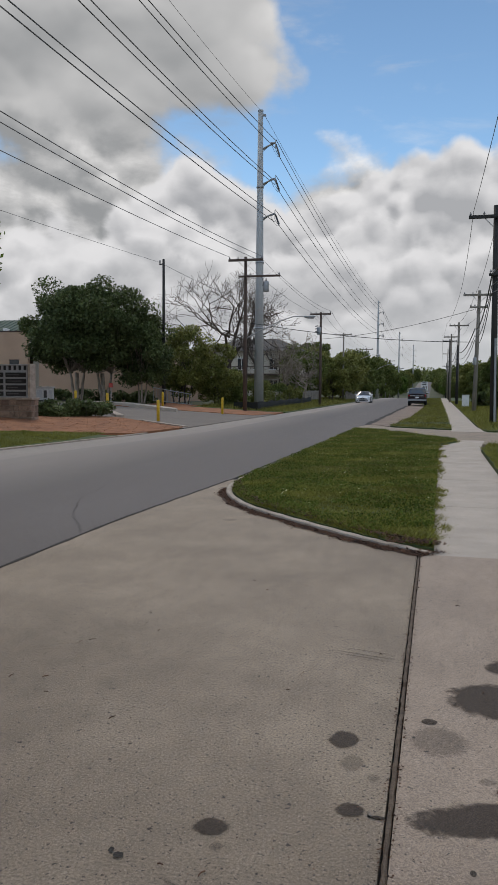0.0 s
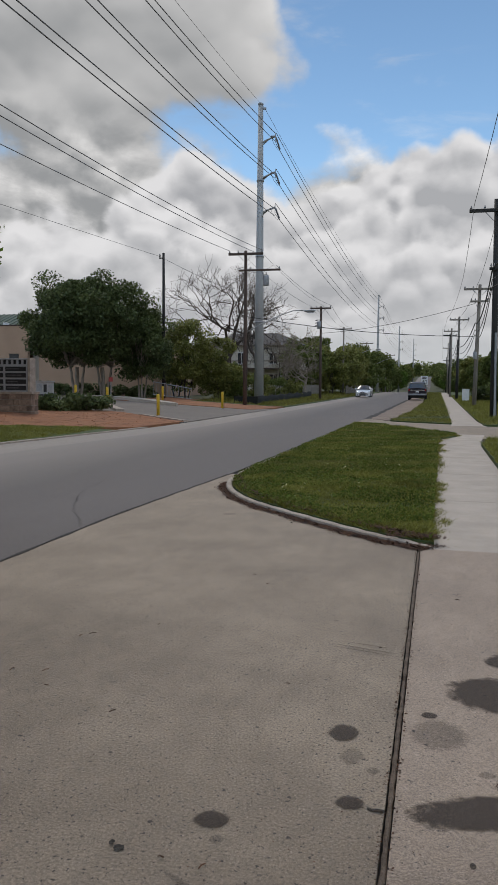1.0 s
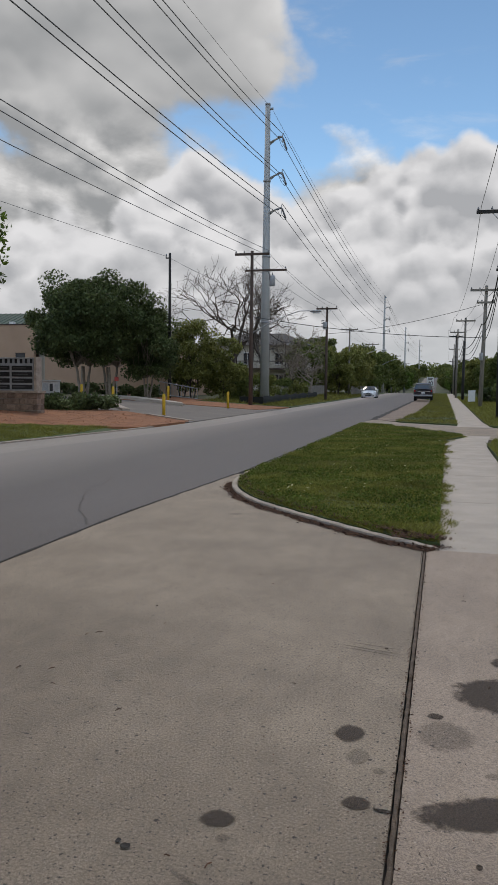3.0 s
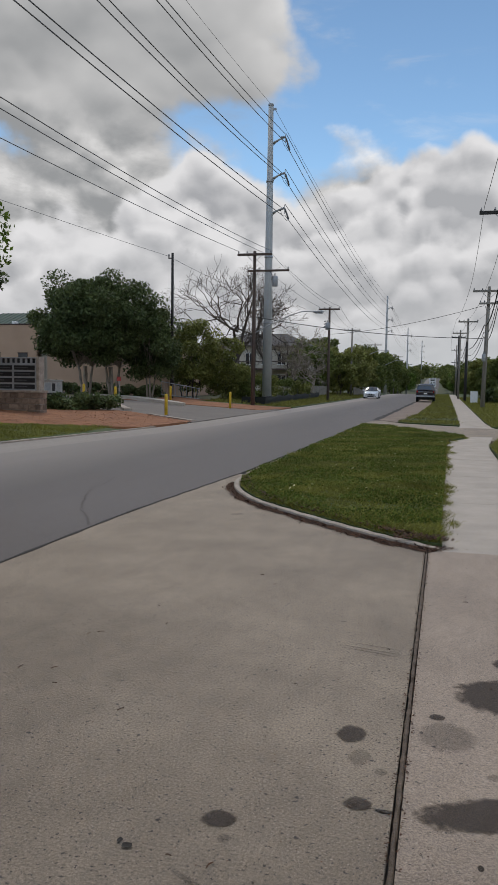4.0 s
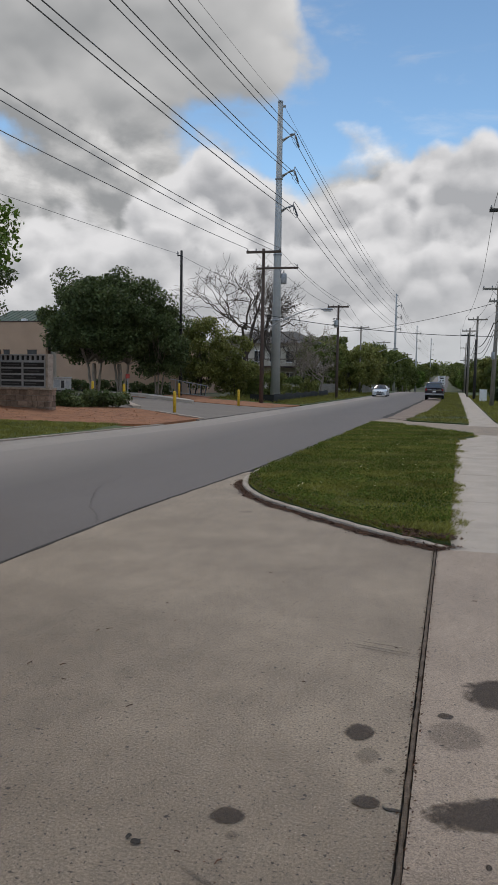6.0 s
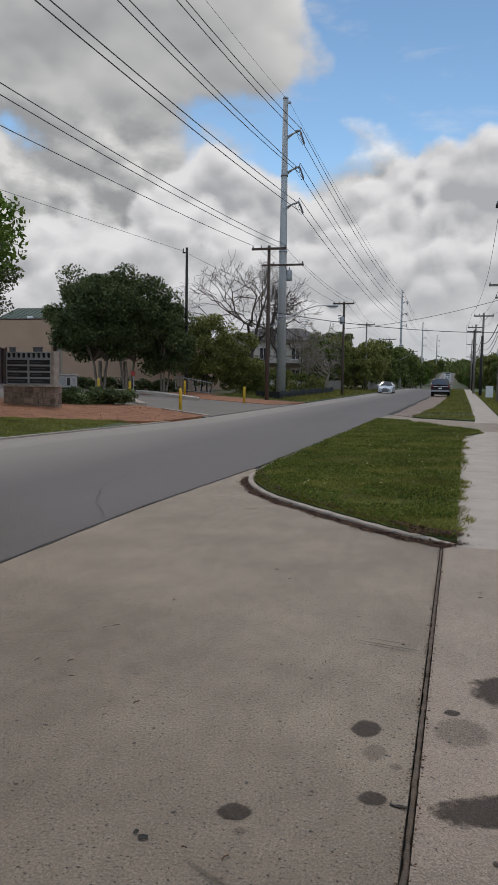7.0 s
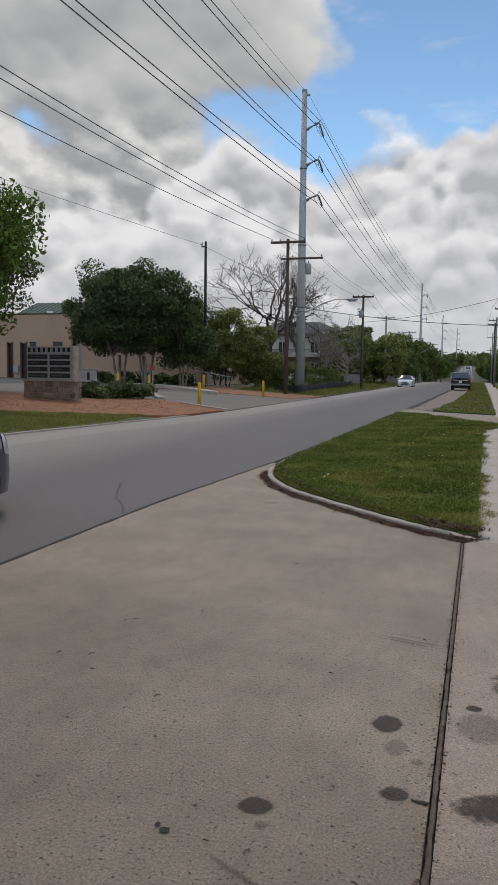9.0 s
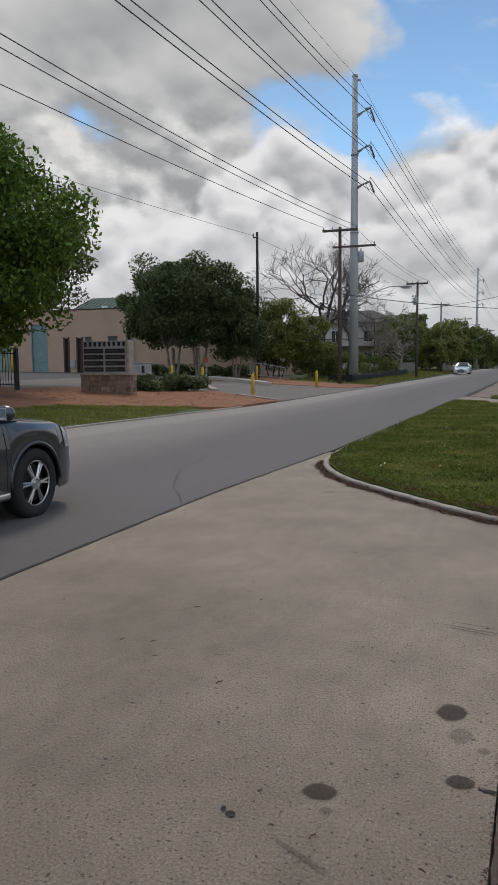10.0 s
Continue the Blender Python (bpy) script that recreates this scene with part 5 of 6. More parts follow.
# clover and broad weeds between the blades
q = np.stack([rng.uniform(-3.4, 0.6, 60000), 8 + 23.5 * rng.uniform(0, 1, 60000) ** 1.3, rng.uniform(0.085, 0.125, 60000)], 1)
q = q[inside_all(q, ISLAND) & (wavy(q, 1.3, 5) > -0.25)]
tagged(new("clover", leaf_mesh("clover", q, 0.028, CLOVER, rng, 1.0, 1.1)), "clover and small broad weeds in the lawn", "weeds", kind="stuff")
# gravel and clods on the red bed
q = np.stack([rng.uniform(-20, -10.5, 9000), rng.uniform(23, 34.5, 9000)], 1)
q = [(x, y, zg(x, y) + 0.03) for x, y in q if (y > 26.2 or x < -14.9 + (y - 22) * 1.0) and not (y > 31.2 and x > -10.4 - (y - 31.2) * 1.24)]
scatter_bits("gravel", q[:2200], 0.028, MULCH, "loose reddish gravel and clods", rng, "gravel", 0.35)
scatter_bits("clods", q[5000:5120], 0.024, LITTER, "dark earth clods and dead leaves on the gravel", rng, "clods", 0.25)
# pale flower heads
pts = []
while len(pts) < 230:
    x, y = rng.uniform(-3.2, 0.0), 8.5 + 22 * rng.uniform(0, 1) ** 0.8
    if inside(x, y, ISLAND) and noise.noise(Vector((x * 0.5, y * 0.35, 9))) > -0.12:
        pts.append((x, y, 0.125))
scatter_bits("flowers", pts, 0.019, PETAL, "small pale flower heads in the lawn", rng, "flowers")
pts = [(rng.uniform(-2.4, 0.0), rng.uniform(24.5, 28.5), 0.16) for _ in range(120)]
scatter_bits("flowers", [p for p in pts if inside(p[0], p[1], ISLAND)], 0.016, YELLOW_PETAL, "small yellow flower heads in the lawn", rng, "flowers")
# crumbs, seeds and twigs on the concrete
pts = []
while len(pts) < 1500:
    x, y = rng.uniform(-3.7, 1.1), 1.6 + 9.4 * rng.uniform(0, 1) ** 1.7
    if not inside(x, y, ISLAND) and x < 1.1 and (y < 7.7 or x < -1.6 - (y - 7.7) * 0.55):
        pts.append((x, y, 0.003))
scatter_bits("crumbs", pts, 0.0042, LITTER, "tiny dark crumbs and seeds on the concrete", rng, "debris", 0.1)
bm = bmesh.new()
for k in range(26):
    x, y, a = rng.uniform(-2.6, 0.7), rng.uniform(2.2, 7.2), rng.uniform(0, math.tau)
    L = rng.uniform(0.008, 0.024)
    c, s = math.cos(a) * L, math.sin(a) * L
    tube(bm, [(x - c, y - s, 0.007), (x + rng.normal(0, 0.002), y + rng.normal(0, 0.002), 0.010), (x + c, y + s, 0.007)], 0.0024, 4)
single("twigs", bm, LITTER, (0, 0, 0), "thin dark twigs scattered on the concrete", "twigs", kind="stuff")


def blot(name, x, y, rx, ry, material, label, seed, turn=0.0, rag=0.18, z=0.004):
    """A flat stain; soft ones fade at a ragged rim, tar has a hard one."""
    bm = bmesh.new()
    soft = 1.0 if material is TAR else 1.32
    n = 48
    ring = []
    for i in range(n):
        a = i * math.tau / n
        k = soft * (1 + rag * noise.noise(Vector((math.cos(a) * 1.6, math.sin(a) * 1.6, seed * 3.7))))
        ring.append(bm.verts.new((math.cos(a) * rx * k, math.sin(a) * ry * k, 0)))
    bm.faces.new(ring)
    return single(name, bm, material, (x, y, z + 0.00013 * seed), label, "stain", "stains on the concrete", kind="structure", turn=math.degrees(turn))


blot("stain", -0.80, 2.70, 0.072, 0.066, STAIN, "round dark damp stain", 1)
blot("stain", -0.30, 2.95, 0.060, 0.058, STAIN, "round dark damp stain", 2)
blot("stain", -0.19, 2.92, 0.030, 0.012, STAIN, "small dark damp stain", 3)
blot("stain", -0.39, 3.56, 0.070, 0.085, STAIN, "round dark damp stain", 4)
blot("stain", -0.005, 3.85, 0.042, 0.036, STAIN, "small dark damp stain", 5)
blot("faded_stain", 0.03, 3.64, 0.155, 0.17, FADED_STAIN, "faded grey stain on the concrete", 6)
blot("faded_stain", 0.245, 3.30, 0.042, 0.035, FADED_STAIN, "faded grey stain on the concrete", 7)
blot("stain", 0.36, 4.22, 0.27, 0.27, STAIN, "large dark oil stain", 8, 0.0, 0.16)
blot("stain", 0.47, 4.72, 0.16, 0.14, STAIN, "large dark oil stain", 9, 0.0, 0.2, 0.0045)
blot("stain", 0.25, 3.02, 0.38, 0.13, STAIN, "wide dark oil stain with ragged edges", 10, 0.33, 0.3)
blot("stain", 0.47, 3.24, 0.22, 0.15, STAIN, "wide dark oil stain with ragged edges", 11, 0.5, 0.3)
blot("stain", 0.155, 2.645, 0.012, 0.02, STAIN, "small dark damp spot", 12)
blot("stain", 0.35, 2.62, 0.04, 0.03, STAIN, "small dark damp spot", 13)
blot("faded_stain", -0.23, 3.22, 0.03, 0.03, FADED_STAIN, "faded grey stain on the concrete", 14)
blot("faded_stain", -0.33, 3.33, 0.06, 0.09, FADED_STAIN, "faded grey stain on the concrete", 15)
blot("faded_stain", -0.74, 2.58, 0.03, 0.03, FADED_STAIN, "faded grey stain on the concrete", 16)
blot("tar_spot", -1.062, 2.452, 0.021, 0.018, TAR, "black tar spot on the concrete", 17, 0, 0.3)
blot("tar_spot", -1.098, 2.475, 0.010, 0.015, TAR, "black tar spot on the concrete", 18, 0, 0.3)
blot("faded_stain", -2.50, 9.32, 0.10, 0.09, FADED_STAIN, "faint worn patch in the concrete", 31, 0.3, 0.3)
# broad soft patches that darken the near concrete, and faint tyre scuffs
for i, (x, y, rx, ry) in enumerate(((-1.7, 2.6, 1.5, 1.5), (-0.6, 2.0, 1.3, 1.1), (-2.6, 4.4, 1.2, 1.6), (0.5, 2.2, 0.8, 0.9))):
    blot("grime", x, y, rx, ry, DARKER_PATCH, "broad faint darker patch on the near concrete", 40 + i, 0.4 * i, 0.25, 0.0012)
for i, (x, y, rx, ry, a) in enumerate(((-0.42, 4.75, 0.24, 0.012, -0.22), (-0.40, 4.70, 0.22, 0.010, -0.24), (-0.39, 4.82, 0.20, 0.009, -0.20), (-0.75, 2.3, 0.16, 0.014, -0.5))):
    blot("tyre_scuff", x, y, rx, ry, RUBBER_MARK, "thin faint tyre scuff on the concrete", 50 + i, a, 0.1, 0.0012)
# dirt crumbs along the joint
pts = [(-0.145 + (1 if rng.random() < 0.5 else -1) * abs(rng.normal(0.024, 0.006)), rng.uniform(1.5, 7.8), 0.0) for _ in range(700)]
scatter_bits("joint_crumbs", pts, 0.006, LITTER, "dark crumbs along the concrete joint", rng, "debris", 0.2)

# ---- the tan building across the road ----
def office():
    b = thing("office_building", (0, 0, 0), "low tan stucco building with teal doors and a green metal roof", "building")
    Y = 61.0
    base, top = 0.75, 6.45
    holes = [(-49.3, -47.0, 4.85), (-44.4, -42.75, 5.27), (-40.85, -40.4, 3.95), (-39.5, -38.95, 3.95)]
    x0, x1 = -60.0, -34.5
    # wall pieces between the openings, so that the openings go through
    xs = x0
    for a, c, h in holes:
        part("wall", boxed(xs, a, Y, Y + 0.35, base - 0.6, top), STUCCO, b)
        part("wall", boxed(a, c, Y, Y + 0.35, h, top), STUCCO, b)
        xs = c
    part("wall", boxed(xs, x1, Y, Y + 0.35, base - 0.6, top), STUCCO, b)
    part("wall", boxed(-34.5, -33.4, Y + 0.9, Y + 1.2, base - 0.6, 6.25), PALE_STUCCO, b, "recessed entrance bay in shade")
    part("wall", boxed(-33.4, -22.4, Y - 0.1, Y + 0.3, base - 0.6, 4.9), STUCCO, b)
    part("wall", boxed(-33.4, -22.4, Y + 3.0, Y + 3.3, 3.0, 6.2), PALE_STUCCO, b)
    part("side_wall", boxed(-22.7, -22.4, Y + 0.3, Y + 14, base - 0.6, 4.9), STUCCO, b)
    part("end_wall", boxed(-60.3, -60.0, Y, Y + 14, base - 0.6, top), STUCCO, b)
    part("rear_wall", boxed(-60.3, -22.4, Y + 14, Y + 14.3, base - 0.6, 4.9), STUCCO, b)
    part("flat_roof", boxed(-60.0, -22.5, Y + 0.35, Y + 14, 4.6, 4.8), DARK_ROOF, b)
    for xa, xb, yy, zt in ((x0, x1, Y, top), (-33.4, -22.4, Y - 0.1, 4.9)):
        part("coping", boxed(xa, xb, yy - 0.05, yy + 0.42, zt, zt + 0.10, 0.02), BROWN_PAINT, b)
    for a, c, h in holes[:2]:
        d = part("roller_door", boxed(a, c, Y + 0.15, Y + 0.22, base - 0.5, h), TEAL, b, "teal roller door")
        z = base
        while z < h - 0.1:
            part("slat", boxed(a + 0.02, c - 0.02, Y + 0.13, Y + 0.155, z, z + 0.28, 0.006), TEAL, d)
            z += 0.31
        part("frame", boxed(a - 0.08, a + 0.02, Y - 0.02, Y + 0.1, base - 0.5, h + 0.08), TEAL, d)
        part("frame", boxed(c - 0.02, c + 0.08, Y - 0.02, Y + 0.1, base - 0.5, h + 0.08), TEAL, d)
    for a, c, h in holes[2:]:
        d = part("door", boxed(a + 0.06, c - 0.06, Y + 0.2, Y + 0.26, base - 0.5, h - 0.06), BROWN_PAINT, b, "dark brown door")
        part("frame", boxed(a - 0.1, a + 0.06, Y - 0.03, Y + 0.28, base - 0.5, h + 0.1), BROWN_PAINT, d)
        part("frame", boxed(c - 0.06, c + 0.1, Y - 0.03, Y + 0.28, base - 0.5, h + 0.1), BROWN_PAINT, d)
    for xa, xb, za, zb in ((-38.6, -38.0, 3.58, 3.99), (-36.25, -35.35, 3.53, 4.0)):
        w = part("window", boxed(xa, xb, Y - 0.03, Y - 0.005, za, zb), WINDOW_DARK, b)
        part("window_frame", boxed(xa - 0.05, xb + 0.05, Y - 0.06, Y - 0.003, zb, zb + 0.06), BROWN_PAINT, w)
        part("sill", boxed(xa - 0.05, xb + 0.05, Y - 0.08, Y - 0.003, za - 0.06, za), STUCCO, w)
    # standing-seam roof behind the parapet
    roof = part("roof", slab([(-44.0, Y + 4.5), (-27.0, Y + 4.5), (-27.0, Y + 10), (-44.0, Y + 10)], lambda x, y: 6.4 + (y - Y - 4.5) * 0.36, 0.25), GREEN_ROOF, b, "green standing-seam metal roof")
    for k in range(30):
        x = -43.8 + k * 0.56
        part("seam", slab([(x, Y + 4.5), (x + 0.05, Y + 4.5), (x + 0.05, Y + 10), (x, Y + 10)], lambda x, y: 6.45 + (y - Y - 4.5) * 0.36, 0.05), GREEN_ROOF, roof)
    part("roof_wall", boxed(-44.0, -27.0, Y + 4.6, Y + 10, 4.7, 6.2), PALE_STUCCO, b)
    part("vent", boxed(-36.9, -36.5, Y + 0.05, Y + 0.5, 6.35, 6.75, 0.05), WHITE_PAINT, b)
    part("meter_box", boxed(-40.2, -39.7, Y - 0.2, Y, 1.3, 2.0, 0.02), METAL_GREY, b)
    return b


office()
for x in (-46.4, -45.6):
    g = thing("bollard", (x, 59.6, zg(x, 59.6)), "yellow painted steel bollard by the wall", "bollard", "wall bollards")
    part("post", tubed([(0, 0, 0), (0, 0, 1.5), (0, 0, 1.56)], [0.09, 0.09, 0.05], 10), YELLOW, g, smooth=True)


def apartments():
    b = thing("apartment_building", (0, 0, 0), "white two-storey apartment block with a dark roof behind bare trees", "building")
    x0, x1, Y, z0, z1 = -31.0, -17.5, 100.0, 0.4, 6.6
    part("wall", boxed(x0, x1, Y, Y + 11, z0 - 0.5, z1), WHITE_WALL, b)
    bm = bmesh.new()
    v = [bm.verts.new(p) for p in ((x0 - 0.6, Y - 0.7, z1), (x1 + 0.6, Y - 0.7, z1), (x1 + 0.6, Y + 11.7, z1), (x0 - 0.6, Y + 11.7, z1), (x0 + 4, Y + 5.5, z1 + 1.9), (x1 - 4, Y + 5.5, z1 + 1.9))]
    for f in ((0, 1, 5, 4), (1, 2, 5), (2, 3, 4, 5), (3, 0, 4), (3, 2, 1, 0)):
        bm.faces.new([v[i] for i in f])
    part("roof", bm, DARK_ROOF, b)
    for row, z in enumerate((1.1, 3.9)):
        for k in range(6):
            x = x0 + 0.9 + k * 2.15
            w = part("window", boxed(x, x + 1.0, Y - 0.03, Y + 0.02, z + 0.3, z + 1.7), WINDOW_DARK, b)
            part("frame", boxed(x - 0.08, x + 1.08, Y - 0.07, Y - 0.005, z + 1.7, z + 1.8), WHITE_PAINT, w)
            part("sill", boxed(x - 0.08, x + 1.08, Y - 0.1, Y - 0.005, z + 0.2, z + 0.3), WHITE_PAINT, w)
            part("mullion", boxed(x + 0.47, x + 0.53, Y - 0.05, Y - 0.03, z + 0.3, z + 1.7), WHITE_PAINT, w)
    walkway = part("gallery", boxed(x0, x1, Y - 1.5, Y - 0.005, 3.45, 3.62), BROWN_PAINT, b)
    for k in range(7):
        x = x0 + 0.2 + k * 2.17
        part("post", boxed(x, x + 0.14, Y - 1.5, Y - 1.36, z0 - 0.3, z1), BROWN_PAINT, walkway)
    part("rail", boxed(x0, x1, Y - 1.5, Y - 1.44, 4.45, 4.55), BROWN_PAINT, walkway)
    return b


apartments()


# ---- the stone sign ----
def monument_sign():
    x0, x1, y, z = -18.62, -16.2, 28.9, 0.30
    s = thing("monument_sign", (0, 0, 0), "grey metal directory sign on a rough stone base", "sign")
    base = part("base_core", boxed(x0 + 0.03, x1 - 0.03, y + 0.03, y + 0.52, z - 0.3, z + 0.84), MORTAR, s)
    random.seed(21)
    for row in range(4):
        zz = z - 0.12 + row * 0.24
        for face in ("front", "side"):
            u = 0.0
            end = x1 - x0 if face == "front" else 0.55
            while u < end - 0.02:
                w = min(random.uniform(0.20, 0.46), end - u)
                if end - u - w < 0.1:
                    w = end - u
                d = random.uniform(0.0, 0.02)
                if face == "front":
                    bm = boxed(x0 + u + 0.006, x0 + u + w - 0.006, y - d, y + 0.09, zz + 0.006, zz + 0.234, 0.014)
                else:
                    bm = boxed(x1 - 0.09, x1 + d, y + 0.09 + u + 0.006 if u == 0 else y + u + 0.006, y + u + w - 0.006, zz + 0.006, zz + 0.234, 0.014)
                part("stone", bm, STONE, base)
                u += w
    part("cap", boxed(x0 - 0.05, x1 + 0.05, y - 0.05, y + 0.6, z + 0.84, z + 0.93, 0.015), KERB_CONCRETE, s, "pale concrete cap")
    zb, zt = z + 0.93, z + 2.30
    body = part("cabinet", boxed(x0 + 0.06, x1 - 0.26, y + 0.14, y + 0.40, zb, zt - 0.24, 0.01), SIGN_GREY, s)
    part("pier", boxed(x1 - 0.20, x1 - 0.08, y + 0.06, y + 0.5, zb, zt + 0.02, 0.012), KERB_CONCRETE, s, "pale concrete pier")
    # open row of square holes along the top
    part("top_rail", boxed(x0 + 0.06, x1 - 0.26, y + 0.14, y + 0.40, zt - 0.05, zt, 0.006), SIGN_GREY, body)
    n = 9
    span = x1 - 0.26 - x0 - 0.06
    for k in range(n + 1):
        xx = x0 + 0.06 + span * k / n
        part("baluster", boxed(xx - 0.045 if k else xx, xx + 0.045 if k < n else xx, y + 0.15, y + 0.39, zt - 0.24, zt - 0.05), SIGN_GREY, body)
    part("back_plate", boxed(x0 + 0.08, x1 - 0.28, y + 0.20, y + 0.33, zt - 0.24, zt - 0.05), SIGN_BLACK, body)
    random.seed(22)
    for c in range(2):
        for r in range(4):
            a = x0 + 0.12 + c * (span * 0.5)
            w = span * 0.5 - 0.11
            zz = zb + 0.06 + r * 0.262
            p = part("name_panel", boxed(a, a + w, y + 0.115, y + 0.145, zz, zz + 0.185, 0.006), SIGN_BLACK, s, "black name panel")
            part("text_bar", boxed(a + 0.06, a + 0.06 + w * random.uniform(0.5, 0.85), y + 0.109, y + 0.117, zz + 0.075, zz + 0.115), SIGN_TEXT, p)
    return s


monument_sign()


def utility_box():
    x, y = -17.5, 32.4
    z = zg(x, y)
    b = thing("notice_box", (x, y, z), "weathered white metal box with dark openings on a post", "box", turn=28)
    part("post", boxed(-0.06, 0.06, -0.05, 0.05, -0.1, 0.75), METAL_GREY, b)
    part("body", boxed(-0.42, 0.42, -0.14, 0.16, 0.72, 1.28, 0.025), BOX_WHITE, b)
    part("side_post", boxed(-0.62, -0.45, -0.1, 0.12, -0.1, 1.36, 0.015), METAL_GREY, b)
    for a, c, lo, hi in ((-0.34, -0.10, 0.86, 1.18), (-0.04, 0.10, 0.82, 1.16), (0.18, 0.34, 0.98, 1.16)):
        part("opening", boxed(a, c, -0.152, -0.136, lo, hi), SIGN_BLACK if a > -0.2 and a < 0.1 else METAL_GREY, b)
    part("hood", boxed(-0.46, 0.46, -0.2, 0.2, 1.28, 1.33, 0.012), BOX_WHITE, b)


utility_box()


def bollard(x, y, h=1.02, r=0.075):
    g = thing("bollard", (x, y, zg(x, y)), "yellow painted steel bollard beside the driveway", "bollard", "driveway bollards")
    part("post", tubed([(0, 0, -0.1), (0, 0, h - 0.05), (0, 0, h - 0.015), (0, 0, h)], [r, r, r * 0.8, r * 0.4], 12), YELLOW, g, smooth=True)
    part("footing", tubed([(0, 0, -0.1), (0, 0, 0.03)], r * 1.7, 12), KERB_CONCRETE, g)


for x, y in ((-12.63, 34.13), (-17.5, 39.35), (-17.96, 49.4), (-12.65, 45.3), (-19.6, 39.8)):
    bollard(x, y)

# red sign plate on a post behind a bollard
g = thing("small_sign", (-21.6, 49.2, zg(-21.6, 49.2)), "small faded red sign on a thin post", "sign")
part("post", tubed([(0, 0, 0), (0, 0, 1.45)], 0.03, 8), METAL_GREY, g)
part("plate", boxed(-0.15, 0.15, -0.05, -0.03, 1.15, 1.45, 0.01), RED_PAINT, g)

# hand rail beside the shrubs
g = thing("handrail", (-19.0, 53.0, zg(-19, 53)), "low grey metal handrail sloping down to the drive", "railing")
part("top_rail", tubed([(-0.6, -1.0, 1.25), (1.3, 2.0, 0.75)], 0.03, 8), METAL_GREY, g)
part("bottom_rail", tubed([(-0.6, -1.0, 0.35), (1.3, 2.0, 0.0)], 0.02, 8), METAL_GREY, g)
for k in range(15):
    u = k / 14
    x, y = -0.6 + 1.9 * u, -1.0 + 3.0 * u
    part("baluster", tubed([(x, y, 0.30 - 0.36 * u), (x, y, 1.24 - 0.5 * u)], 0.012, 6), METAL_GREY, g)

# black iron fence and its end post
g = thing("iron_fence", (0, 0, 0), "tall black iron picket fence beyond the lawn", "fence")
fz = zg(-21, 27.5)
for z in (fz + 0.25, fz + 1.55):
    part("rail", boxed(-27.0, -20.95, 27.48, 27.53, z, z + 0.05), BLACK_IRON, g)
for k in range(42):
    x = -26.95 + k * 0.145
    part("picket", tubed([(x, 27.505, fz + 0.1), (x, 27.505, fz + 1.7), (x, 27.505, fz + 1.78)], [0.014, 0.014, 0.003], 6), BLACK_IRON, g)
part("end_post", boxed(-20.95, -20.8, 27.43, 27.58, fz - 0.1, fz + 1.82, 0.012), BLACK_IRON, g)
part("end_post", boxed(-27.1, -26.97, 27.43, 27.58, fz - 0.1, fz + 1.82, 0.012), BLACK_IRON, g)

# silt fence below the mast
def silt_fence():
    g = thing("silt_fence", (0, 0, 0), "low black silt fence cloth sagging between stakes", "fence")
    bm = bmesh.new()
    prev = None
    for i, y in enumerate(steps(54.0, 84.0, 0.5)):
        x = -12.45 - 0.03 * (y - 54) + 0.015 * math.sin(i * 0.9)
        z = zg(x, y)
        h = 0.62 + 0.05 * math.sin(i * 0.7) + 0.03 * math.sin(i * 2.3)
        here = [bm.verts.new((x + 0.01 * math.sin(i * 1.3), y, z - 0.1)), bm.verts.new((x, y, z + h * 0.5)), bm.verts.new((x + 0.012 * math.sin(i), y, z + h))]
        back = [bm.verts.new((v.co.x - 0.02, v.co.y, v.co.z)) for v in here]
        if prev:
            for k in range(2):
                bm.faces.new((prev[0][k], here[k], here[k + 1], prev[0][k + 1]))
                bm.faces.new((prev[1][k + 1], here_b(back, k + 1), here_b(back, k), prev[1][k]))
            bm.faces.new((prev[0][2], here[2], back[2], prev[1][2]))
        prev = (here, back)
    part("cloth", bm, SILT_CLOTH, g, smooth=True)
    for y in steps(54.0, 84.0, 2.4):
        x = -12.48 - 0.03 * (y - 54)
        part("stake", boxed(x - 0.04, x - 0.0, y - 0.02, y + 0.02, zg(x, y) - 0.1, zg(x, y) + 0.78), GREY_WOOD, g)


def here_b(back, k):
    return back[k]


silt_fence()
# return of the cloth across the gravel
g = thing("silt_fence", (0, 0, 0), "short black silt fence cloth facing the drive", "fence")
part("cloth", boxed(-14.2, -12.45, 53.9, 53.93, zg(-13, 54) - 0.1, zg(-13, 54) + 0.58), SILT_CLOTH, g)
part("stake", boxed(-13.4, -13.36, 53.94, 53.98, zg(-13, 54) - 0.1, zg(-13, 54) + 0.75), GREY_WOOD, g)

# grey panel fences further on
def board_fence(x0, y0, x1, y1, h, label, mat_used):
    g = thing("board_fence", (0, 0, 0), label, "fence", "garden fences")
    a, b = Vector((x0, y0)), Vector((x1, y1))
    n = int((b - a).length / 0.45)
    random.seed(31)
    for k in range(n):
        p = a.lerp(b, (k + 0.5) / n)
        z = zg(p.x, p.y)
        part("board", boxed(p.x - 0.015, p.x + 0.015, p.y - 0.2, p.y + 0.2, z - 0.1, z + h + random.uniform(-0.04, 0.03)), mat_used, g)
    m = (a + b) / 2
    L = (b - a).length / 2
    part("rail", tubed([(x0 - 0.05, y0, zg(x0, y0) + h * 0.75), (x1 - 0.05, y1, zg(x1, y1) + h * 0.75)], 0.04, 5), mat_used, g)


